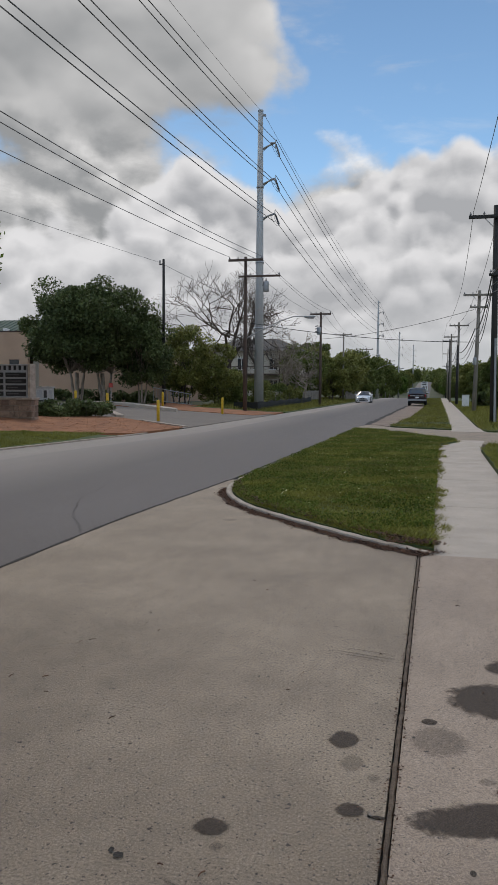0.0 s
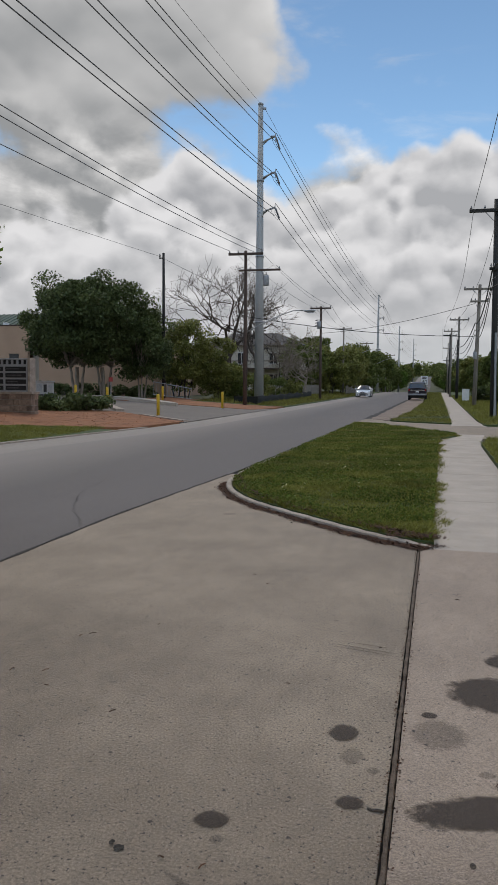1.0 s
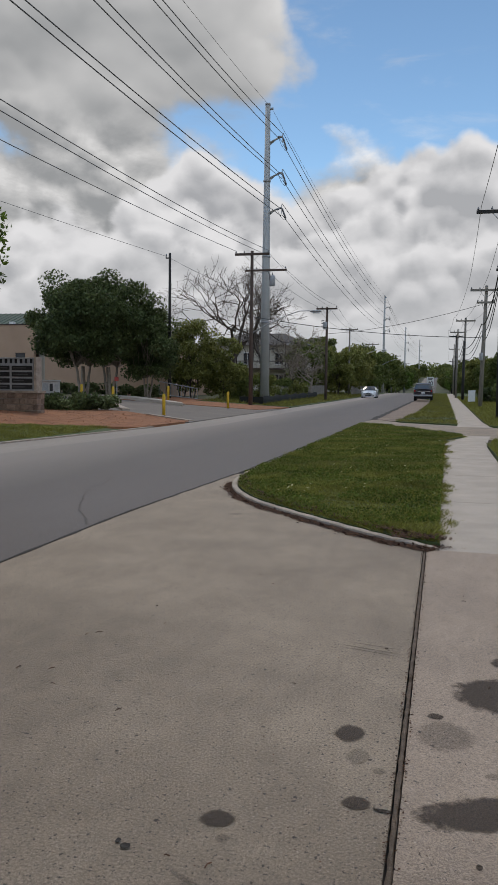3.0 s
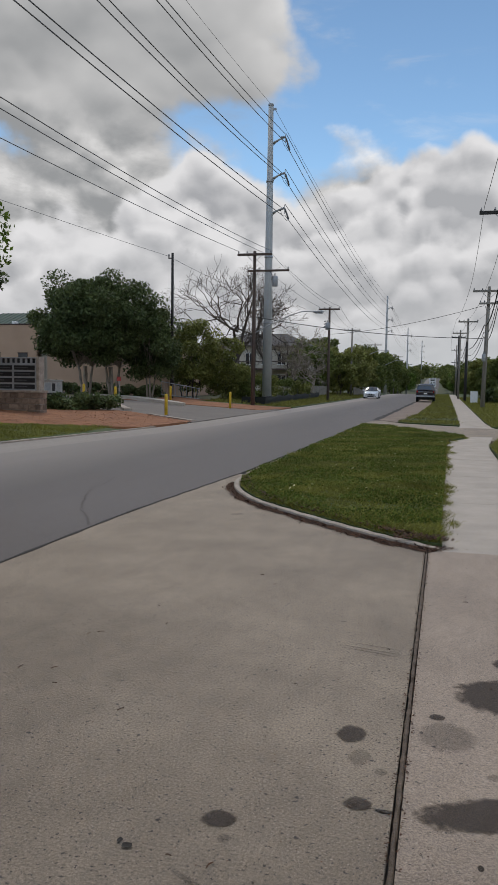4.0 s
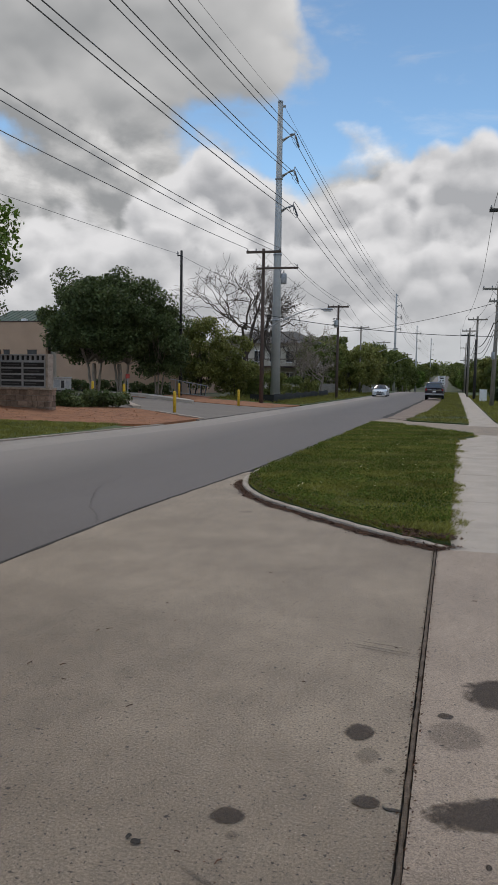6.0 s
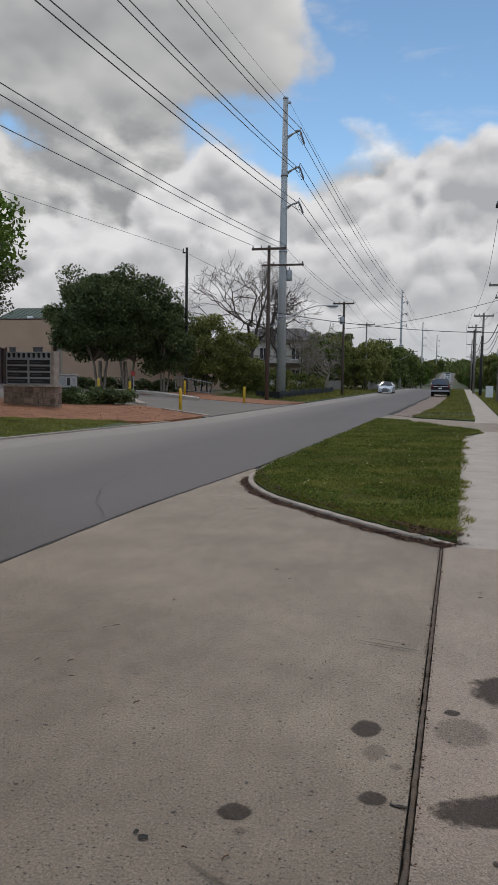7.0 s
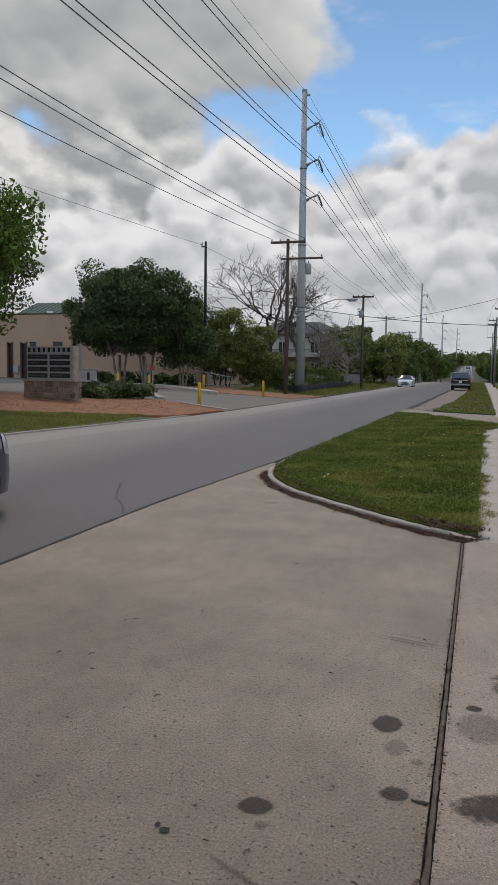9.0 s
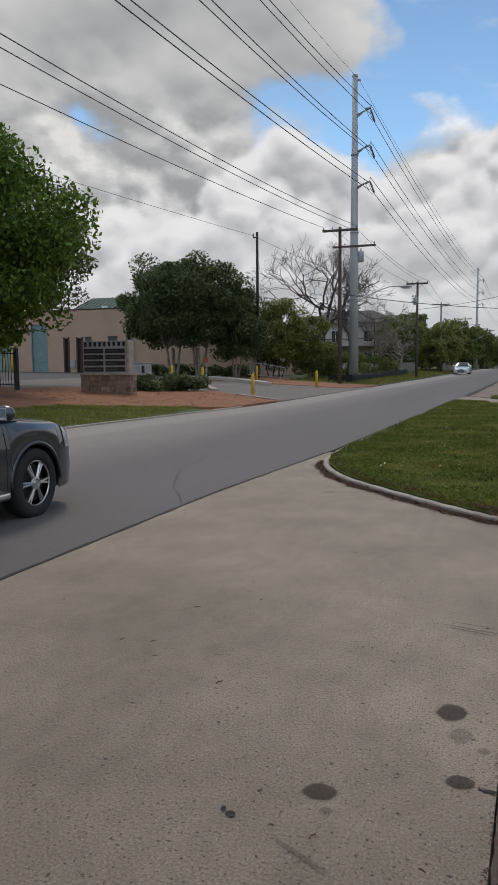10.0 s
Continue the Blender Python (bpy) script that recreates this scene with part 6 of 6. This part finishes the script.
board_fence(-15.0, 82, -14.6, 98, 1.25, "weathered grey board fence behind the verge", GREY_WOOD)
board_fence(-12.4, 108, -12.2, 126, 1.3, "weathered grey board fence below the trees", GREY_WOOD)

# speed sign
def speed_sign():
    g = thing("speed_sign", (-1.45, 88.0, 0.02), "white speed limit sign on a metal post", "sign")
    part("post", boxed(-0.03, 0.03, 0.0, 0.05, -0.1, 2.5), METAL_GREY, g)
    p = part("plate", boxed(-0.38, 0.38, -0.03, 0.0, 1.55, 2.5, 0.01), WHITE_PAINT, g)
    for z, w in ((2.33, 0.24), (2.16, 0.22)):
        part("text_bar", boxed(-w, w, -0.037, -0.031, z, z + 0.10), SIGN_BLACK, p)
    txt = bpy.data.curves.new("numeral", "FONT")
    txt.body, txt.size, txt.align_x, txt.extrude = "40", 0.62, "CENTER", 0.004
    txt.materials.append(SIGN_BLACK)
    t = new("numeral", txt)
    t.parent = p
    t.matrix_local = pose(0, -0.036, 1.63, 90, 0, 0)


speed_sign()

# white cabinet, mailboxes and hedge by the pole row
g = thing("utility_cabinet", (2.55, 75.4, 0.03), "plain white utility cabinet beside the pavement", "cabinet")
part("body", boxed(-0.32, 0.32, -0.25, 0.25, 0, 1.12, 0.02), WHITE_PAINT, g)
part("door", boxed(-0.27, 0.27, -0.262, -0.248, 0.08, 1.02, 0.01), WHITE_PAINT, g)
part("lid", boxed(-0.35, 0.35, -0.28, 0.28, 1.12, 1.17, 0.015), WHITE_PAINT, g)
for x, y in ((4.6, 82.0), (5.4, 83.0)):
    g = thing("mailbox", (x, y, 0.03), "pale metal mailbox on a timber post", "mailbox", "mailboxes")
    part("post", boxed(-0.05, 0.05, -0.05, 0.05, -0.1, 0.95), GREY_WOOD, g)
    part("box", boxed(-0.3, 0.3, -0.2, 0.3, 0.95, 1.25, 0.06), WHITE_PAINT, g)
tree(4.3, 78.0, "dark clipped hedge behind the white cabinet", 1.5, 1.2, 0.8, 18, 120, 0.18, DARK_LEAF, BARK, 95, 3, 0.03, mid=(0, 0, 0.75), fork=0.3, low=-1, cr=0.5, category="hedge", name="hedge")

# ---- vehicles ----
def wheel(parent, x, y, r, width, spokes, rim_mat, out):
    """A wheel whose outer face looks towards out (+1 or -1 along x)."""
    w = new("wheel")
    w.parent = parent
    w.matrix_local = pose(x, y, r)
    bm = bmesh.new()
    prof = [(0.62, -0.5), (0.9, -0.5), (0.98, -0.4), (1.0, -0.2), (1.0, 0.2), (0.98, 0.4), (0.9, 0.5), (0.66, 0.5), (0.66, 0.42)]
    n = 32
    rings = [[bm.verts.new((p[1] * width * out, math.cos(k * math.tau / n) * p[0] * r, math.sin(k * math.tau / n) * p[0] * r)) for p in prof] for k in range(n)]
    for k in range(n):
        a, b = rings[k], rings[(k + 1) % n]
        for i in range(len(prof) - 1):
            bm.faces.new((a[i], a[i + 1], b[i + 1], b[i]))
    bmesh.ops.recalc_face_normals(bm, faces=bm.faces)
    part("tyre", bm, RUBBER, w, smooth=True)
    bm = bmesh.new()
    for rr, wd in ((0.64, 0.03), (0.15, 0.05)):
        prev = None
        pts = [(width * 0.40 * out, math.cos(k * math.tau / n) * rr * r, math.sin(k * math.tau / n) * rr * r) for k in range(n + 1)]
        tube(bm, pts, wd * r, 6)
    for k in range(spokes):
        a = k * math.tau / spokes
        for da in (-0.09, 0.09):
            tube(bm, [(width * 0.40 * out, math.cos(a) * 0.12 * r, math.sin(a) * 0.12 * r), (width * 0.36 * out, math.cos(a + da) * 0.63 * r, math.sin(a + da) * 0.63 * r)], [0.05 * r, 0.035 * r], 5)
    part("rim", bm, rim_mat, w)
    part("brake_disc", tubed([(width * 0.05 * out, 0, 0), (width * 0.12 * out, 0, 0)], 0.56 * r, 20), PLASTIC, w)
    part("hub_cap", tubed([(width * 0.36 * out, 0, 0), (width * 0.47 * out, 0, 0)], [0.13 * r, 0.09 * r], 12), rim_mat, w)
    return w


class Shell:
    """The skin of a car: cross-sections at stations along y, each half from sill to centre, mirrored."""

    def __init__(self, spec):
        self.s = spec

    def low(self, y):
        s = self.s
        z = lerp_by(y, s["low"])
        for yw in s["axles"]:
            d = abs(y - yw)
            if d < s["arch"]:
                z = max(z, s["wheel"] + math.sqrt(s["arch"] ** 2 - d * d) * 0.98)
        return z

    def body(self, y):
        s = self.s
        w, zb, zl = lerp_by(y, s["half"]), lerp_by(y, s["belt"]), self.low(y)
        zl = min(zl, zb - 0.12)
        bulge = s["bulge"] * max(0, 1 - min(abs(y - a) for a in s["axles"]) / (s["arch"] * 1.5))
        pts = [(w * 0.965 + bulge, zl)]
        for u, k in ((0.18, 0.985), (0.38, 1.0), (0.55, 0.992), (0.64, 0.998), (0.72, 0.985), (0.9, 0.955), (0.98, 0.925)):
            pts.append((w * k + bulge * (1 - u), zl + (zb - zl) * u))
        pts += [(w * 0.88, zb + 0.008), (w * 0.72, zb + s["hood"] * 0.5), (w * 0.66, zb + s["hood"] * 0.42), (w * 0.3, zb + s["hood"] * 0.9), (0, zb + s["hood"])]
        return pts

    def ys(self):
        s = self.s
        out = set()
        a, b = s["low"][0][0], s["low"][-1][0]
        for v in steps(a, b, 0.14):
            out.add(round(v, 3))
        for yw in s["axles"]:
            for k in range(-12, 13):
                out.add(round(yw + s["arch"] * math.sin(k * math.pi / 24), 3))
            out.add(round(yw + s["arch"] + 0.004, 3))
            out.add(round(yw - s["arch"] - 0.004, 3))
        for d in (0.02, 0.06, 0.1):
            out |= {round(a + d, 3), round(b - d, 3)}
        return sorted(v for v in out if a <= v <= b)

    def top(self, y):
        """A cross-section of the cabin, from belt to roof centre."""
        s = self.s
        w = lerp_by(y, s["half"]) * 0.925
        zb = lerp_by(y, s["belt"])
        zr = max(lerp_by(y, s["roof"]), zb + 0.004)
        f = clamp((zr - zb) / s["cabin"])
        wr = w - (w - s["roof_half"]) * f
        return [(w, zb), (w + (wr - w) * 0.45, zb + (zr - zb) * 0.5), (wr, zb + (zr - zb) * 0.9), (wr * 0.93, zr - 0.012 * f), (wr * 0.6, zr + 0.015 * f), (0, zr + 0.022 * f)]


def skin(sections, ys, i0=0, i1=None, lift=0.0, mirror=True):
    """A mesh through the given cross-sections, both halves."""
    bm = bmesh.new()
    for side in ((1, -1) if mirror is True else (mirror,)):
        rows = []
        for y, sec in zip(ys, sections):
            sec = sec[i0:i1]
            rows.append([bm.verts.new((side * (p[0] + (lift if p[0] > 0.01 else 0)), y, p[1] + lift * 0.6)) for p in sec])
        for r0, r1 in zip(rows, rows[1:]):
            for k in range(len(r0) - 1):
                q = (r0[k], r1[k], r1[k + 1], r0[k + 1])
                bm.faces.new(q if side == 1 else tuple(reversed(q)))
    bmesh.ops.remove_doubles(bm, verts=bm.verts, dist=0.0015)
    bm.normal_update()
    return bm


def fan_end(bm, sec, y, flip):
    vs = [bm.verts.new((p[0], y, p[1])) for p in sec] + [bm.verts.new((-p[0], y, p[1])) for p in reversed(sec[:-1])]
    bm.faces.new(vs if flip else list(reversed(vs)))


def car(spec, at, turn, label, name="car", category="car"):
    """A parked or waiting vehicle; its nose points along +y before the turn."""
    c = thing(name, at, label, category, turn=turn)
    sh = Shell(spec)
    ys = sh.ys()
    secs = [sh.body(y) for y in ys]
    bm = skin(secs, ys)
    fan_end(bm, secs[0], ys[0], False)
    fan_end(bm, secs[-1], ys[-1], True)
    bmesh.ops.remove_doubles(bm, verts=bm.verts, dist=0.0015)
    body = part("body", bm, spec["paint"], c, smooth=True)
    y0, y1 = ys[0], ys[-1]
    W = max(v for _, v in spec["half"])
    part("underbody", boxed(-W * 0.74, W * 0.74, y0 + 0.25, y1 - 0.25, spec["wheel"] * 0.62, spec["wheel"] + spec["arch"] * 0.9), PLASTIC, c)
    # cabin: glass, then roof and pillars a little proud of it
    ra, rb = spec["roof"][0][0], spec["roof"][-1][0]
    cy = sorted({round(v, 3) for v in steps(ra, rb, 0.09)} | {round(v[0], 3) for v in spec["roof"]} | {round(v, 3) for p in spec["pillars"] for v in p})
    csec = [sh.top(y) for y in cy]

    def pick(lo, hi):
        idx = [i for i, y in enumerate(cy) if lo - 1e-4 <= y <= hi + 1e-4]
        return [csec[i] for i in idx], [cy[i] for i in idx]

    roof_a, roof_b = spec["roof_span"]
    S, Y = pick(ra, roof_a)
    part("rear_window", skin(S, Y, 2), GLASS_DARK, c, "dark tinted rear window", smooth=True)
    S, Y = pick(roof_b, rb)
    part("windscreen", skin(S, Y, 2), GLASS_DARK, c, "tinted windscreen", smooth=True)
    S, Y = pick(roof_a, roof_b)
    part("roof", skin(S, Y, 2), spec["roof_paint"], c, smooth=True)
    S, Y = pick(ra, rb)
    for side in (1, -1):
        part("side_window", skin(S, Y, 0, 3, 0.0, side), GLASS_DARK, c, "dark tinted side window", smooth=True)
        for lo, hi in spec["pillars"]:
            S2, Y2 = pick(lo, hi)
            if len(Y2) > 1:
                part("pillar", skin(S2, Y2, 0, 3, 0.006, side), spec["paint"] if (lo < spec["roof_span"][0] - 0.02 or hi > roof_b + 0.02) else PLASTIC, c, smooth=True)
        # trim along the belt and the roof edge
        bm = bmesh.new()
        tube(bm, [(side * (s[0][0] + 0.008), y, s[0][1] + 0.012) for s, y in zip(S, Y)][2:-2], 0.012, 5)
        part("belt_trim", bm, spec["trim"], c, smooth=True)
        bm = bmesh.new()
        tube(bm, [(side * (s[2][0] + 0.006), y, s[2][1]) for s, y in zip(S, Y)][2:-2], 0.014, 5)
        part("roof_trim", bm, spec["paint"], c, smooth=True)
        # mirror
        my = spec["mirror"]
        sec = sh.top(my)
        mx, mz = sec[0][0], sec[0][1]
        bm = bmesh.new()
        bmesh.ops.create_uvsphere(bm, u_segments=14, v_segments=8, radius=1.0, matrix=Matrix.Translation((side * (mx + 0.15), my, mz + 0.09)) @ Matrix.Diagonal((0.12, 0.085, 0.085, 1)))
        m = part("mirror", bm, spec["mirror_paint"], c, smooth=True)
        part("mirror_arm", tubed([(side * (mx - 0.02), my, mz + 0.02), (side * (mx + 0.10), my, mz + 0.06)], [0.045, 0.03], 8), PLASTIC, m)
        part("mirror_glass", boxed(*sorted((side * (mx + 0.06), side * (mx + 0.24))), my - 0.088, my - 0.08, mz + 0.03, mz + 0.15, 0.004), CHROME, m)
        # wheels and arch liners
        for yw in spec["axles"]:
            wheel(c, side * (W - 0.125), yw, spec["wheel"], 0.225, spec["spokes"], spec["rim"], side)
            bm = bmesh.new()
            pts = []
            for k in range(17):
                a = math.pi * k / 16
                pts.append((yw + spec["arch"] * math.cos(a), spec["wheel"] + spec["arch"] * math.sin(a)))
            rows = [[bm.verts.new((side * xx, p[0], p[1])) for xx in (W * 0.93, W * 0.62)] for p in pts]
            for r0, r1 in zip(rows, rows[1:]):
                bm.faces.new((r0[0], r1[0], r1[1], r0[1]))
            part("wheel_arch", bm, PLASTIC, c)
            if spec["cladding"]:
                bm = bmesh.new()
                wv = lerp_by(yw, spec["half"])
                tube(bm, [(side * (wv * 0.968 + spec["bulge"]), p[0], p[1]) for p in pts], 0.022, 6)
                part("arch_trim", bm, spec["paint"], c, smooth=True)
        # door seams, handles and sill
        for lines in spec["seams"]:
            bm = bmesh.new()
            pts = []
            for y, u in lines:
                sec = sh.body(y)
                k = u * 7
                i = min(int(k), 6)
                f = k - i
                pts.append((side * (sec[i][0] * (1 - f) + sec[i + 1][0] * f + 0.0015), y, sec[i][1] * (1 - f) + sec[i + 1][1] * f))
            tube(bm, pts, 0.0045, 4)
            part("door_seam", bm, PLASTIC, c)
        for hy in spec["handles"]:
            sec = sh.body(hy)
            part("door_handle", tubed([(side * (sec[6][0] + 0.006), hy - 0.11, sec[6][1] - 0.03), (side * (sec[6][0] + 0.035), hy - 0.06, sec[6][1] - 0.025), (side * (sec[6][0] + 0.035), hy + 0.06, sec[6][1] - 0.025), (side * (sec[6][0] + 0.006), hy + 0.11, sec[6][1] - 0.03)], 0.016, 6), spec["handle_paint"], c, smooth=True)
        if spec["step"]:
            part("running_board", boxed(*sorted((side * (W - 0.10), side * (W + 0.05))), spec["axles"][0] + 0.52, spec["axles"][1] - 0.52, 0.30, 0.36, 0.02), CHROME, c, "chrome edged running board")
        if spec["rails"]:
            r = spec["roof_half"] * 0.86
            zz = spec["rails"]
            rail = part("roof_rail", tubed([(side * r, -1.55, zz - 0.09), (side * r, -1.45, zz - 0.01), (side * r, -0.5, zz + 0.02), (side * r, 0.25, zz - 0.005), (side * r, 0.38, zz - 0.09)], 0.022, 8), PLASTIC, c, "black roof rail", smooth=True)
    return c, sh


def face_patch(sh, y_from, y_to, i0, i1, side, lift=0.006, n=8):
    """A patch of the body's own surface, set a little proud: lamps and panels that follow its curve."""
    Y = steps(y_from, y_to, (y_to - y_from) / n + 1e-6)
    return skin([sh.body(y) for y in Y], Y, i0, i1, lift, side)


# dark grey sport utility vehicle in the near lane
SUV = dict(
    low=[(-2.43, 0.42), (-2.2, 0.30), (-1.0, 0.27), (1.0, 0.27), (2.2, 0.26), (2.43, 0.34)],
    belt=[(-2.43, 0.98), (-2.36, 1.10), (-1.0, 1.12), (0.6, 1.07), (1.15, 1.05), (1.9, 0.98), (2.2, 0.90), (2.36, 0.78), (2.43, 0.62)],
    half=[(-2.43, 0.78), (-2.34, 0.87), (-2.0, 0.94), (-1.4, 0.962), (1.4, 0.962), (1.9, 0.935), (2.15, 0.86), (2.34, 0.70), (2.43, 0.50)],
    roof=[(-2.36, 1.10), (-2.05, 1.60), (-1.85, 1.68), (-0.5, 1.72), (0.1, 1.70), (0.38, 1.62), (1.18, 1.05)],
    cabin=0.62, roof_half=0.66, roof_span=(-2.0, 0.34), pillars=[(-2.36, -1.98), (-1.28, -1.18), (-0.36, -0.24), (0.52, 1.18)],
    axles=(-1.395, 1.395), wheel=0.375, arch=0.435, bulge=0.012, hood=0.06, paint=CAR_GREY, roof_paint=CAR_GREY, trim=CHROME, mirror=0.78, mirror_paint=CAR_GREY,
    spokes=6, rim=ALLOY, cladding=True, handles=(-0.75, 0.28), handle_paint=CAR_GREY, step=True, rails=1.80,
    seams=[[(0.90, u / 10) for u in range(1, 10)], [(-0.24, u / 10) for u in range(1, 10)], [(-1.12 + 0.02 * u, 0.45 + u / 20) for u in range(0, 10)]])
suv, sh = car(SUV, (-5.98, 5.45, 0.0), 0, "dark metallic grey sport utility vehicle in the near lane")
for side in (1, -1):
    lamp_part = part("headlight", face_patch(sh, 1.98, 2.34, 4, 9, side), LAMP_GLASS, suv, "clear headlight", smooth=True)
    part("indicator", face_patch(sh, 2.20, 2.26, 5, 7, side, 0.009), AMBER_LENS, lamp_part, smooth=True)
    part("tail_light", face_patch(sh, -2.42, -2.12, 5, 8, side), RED_LENS, suv, "red tail light", smooth=True)
part("grille", boxed(-0.48, 0.48, 2.40, 2.45, 0.40, 0.64, 0.03), PLASTIC, suv)
part("grille_bar", boxed(-0.50, 0.50, 2.43, 2.465, 0.50, 0.55, 0.01), CHROME, suv)
part("rear_bumper", boxed(-0.80, 0.80, -2.50, -2.36, 0.40, 0.62, 0.04), PLASTIC, suv)
plate = part("number_plate", boxed(-0.16, 0.16, -2.465, -2.43, 0.84, 0.99, 0.006), WHITE_PAINT, suv, "white number plate with plain bars")
part("text_bar", boxed(-0.12, 0.12, -2.469, -2.464, 0.89, 0.945), RED_PAINT, plate)
part("rear_wiper", tubed([(0.0, -2.36, 1.16), (0.3, -2.33, 1.22)], 0.012, 5), PLASTIC, suv)

# white coupe coming along the far lane
COUPE = dict(
    low=[(-2.30, 0.34), (-2.1, 0.24), (-1.0, 0.17), (1.0, 0.17), (2.1, 0.17), (2.30, 0.24)],
    belt=[(-2.30, 0.86), (-2.22, 0.95), (-1.6, 0.97), (-0.6, 0.93), (0.5, 0.90), (1.0, 0.88), (1.9, 0.76), (2.18, 0.68), (2.30, 0.56)],
    half=[(-2.30, 0.68), (-2.2, 0.78), (-1.8, 0.87), (-1.3, 0.90), (0, 0.885), (1.35, 0.895), (1.85, 0.85), (2.15, 0.74), (2.30, 0.55)],
    roof=[(-1.75, 0.97), (-0.95, 1.34), (-0.6, 1.395), (-0.1, 1.41), (0.25, 1.37), (1.02, 0.88)],
    cabin=0.50, roof_half=0.55, roof_span=(-0.98, 0.22), pillars=[(-1.75, -1.12), (-0.32, -0.24), (0.40, 1.02)],
    axles=(-1.38, 1.38), wheel=0.33, arch=0.38, bulge=0.02, hood=0.05, paint=CAR_WHITE, roof_paint=PLASTIC, trim=PLASTIC, mirror=0.62, mirror_paint=CAR_WHITE,
    spokes=10, rim=METAL_GREY, cladding=False, handles=(-0.25,), handle_paint=CAR_WHITE, step=False, rails=0,
    seams=[[(0.86, u / 10) for u in range(1, 10)], [(-0.45, u / 10) for u in range(1, 10)]])
coupe, sh = car(COUPE, (-8.75, 96.0, 0.0), 180, "white two-door coupe with a black roof coming along the road")
for side in (1, -1):
    part("headlight", face_patch(sh, 1.92, 2.22, 6, 9, side), LAMP_GLASS, coupe, "clear headlight", smooth=True)
    part("kidney_grille", boxed(*sorted((side * 0.03, side * 0.24)), 2.27, 2.325, 0.50, 0.62, 0.03), PLASTIC, coupe)
    part("side_intake", boxed(*sorted((side * 0.44, side * 0.66)), 2.20, 2.29, 0.27, 0.36, 0.03), PLASTIC, coupe)
    part("side_marker", face_patch(sh, 1.98, 2.08, 3, 4, side), AMBER_LENS, coupe)
    part("tail_light", face_patch(sh, -2.28, -2.0, 5, 8, side), RED_LENS, coupe, smooth=True)
    part("hood_vent", boxed(*sorted((side * 0.26, side * 0.40)), 1.28, 1.34, 0.885, 0.893, 0.003), PLASTIC, coupe)
part("lower_intake", boxed(-0.38, 0.38, 2.25, 2.32, 0.24, 0.37, 0.03), PLASTIC, coupe)
part("splitter", boxed(-0.6, 0.6, 2.1, 2.33, 0.17, 0.21, 0.015), CAR_WHITE, coupe)
part("badge", tubed([(0, 2.24, 0.70), (0, 2.262, 0.715)], 0.04, 14), METAL_GREY, coupe)

# dark pickup truck parked half on the shoulder
TRUCK = dict(
    low=[(-2.75, 0.55), (-2.5, 0.45), (2.4, 0.42), (2.75, 0.48)],
    belt=[(-2.75, 1.16), (-2.70, 1.22), (-0.3, 1.22), (1.2, 1.18), (2.4, 1.10), (2.70, 1.02), (2.75, 0.9)],
    half=[(-2.75, 0.86), (-2.68, 0.93), (2.3, 0.93), (2.7, 0.88), (2.75, 0.80)],
    roof=[(-2.68, 1.22), (-2.55, 1.72), (-2.3, 1.80), (0.2, 1.80), (0.45, 1.74), (1.2, 1.18)],
    cabin=0.58, roof_half=0.70, roof_span=(-2.5, 0.4), pillars=[(-2.68, -2.4), (-1.2, -1.0), (-0.3, -0.15), (0.6, 1.2)],
    axles=(-1.65, 1.65), wheel=0.38, arch=0.44, bulge=0.0, hood=0.04, paint=CAR_MAROON, roof_paint=CAR_MAROON, trim=CHROME, mirror=0.8, mirror_paint=PLASTIC,
    spokes=8, rim=ALLOY, cladding=False, handles=(0.1,), handle_paint=CHROME, step=False, rails=0,
    seams=[[(0.95, u / 10) for u in range(1, 10)], [(-0.15, u / 10) for u in range(1, 10)]])
truck, sh = car(TRUCK, (-1.98, 82.0, 0.02), 0, "dark pickup truck with a covered bed parked on the shoulder", "pickup_truck", "truck")
part("rear_bumper", boxed(-0.9, 0.9, -2.92, -2.74, 0.50, 0.66, 0.03), METAL_GREY, truck, "dull metal rear bumper")
part("tailgate_trim", boxed(-0.7, 0.7, -2.775, -2.752, 0.98, 1.04, 0.008), CHROME, truck)
for side in (1, -1):
    part("tail_light", boxed(*sorted((side * 0.74, side * 0.86)), -2.775, -2.752, 0.95, 1.14, 0.01), RED_LENS, truck)
    part("headlight", boxed(*sorted((side * 0.55, side * 0.78)), 2.752, 2.775, 0.78, 0.9, 0.01), LAMP_GLASS, truck)
plate = part("number_plate", boxed(-0.16, 0.16, -2.78, -2.752, 0.78, 0.92, 0.006), WHITE_PAINT, truck)
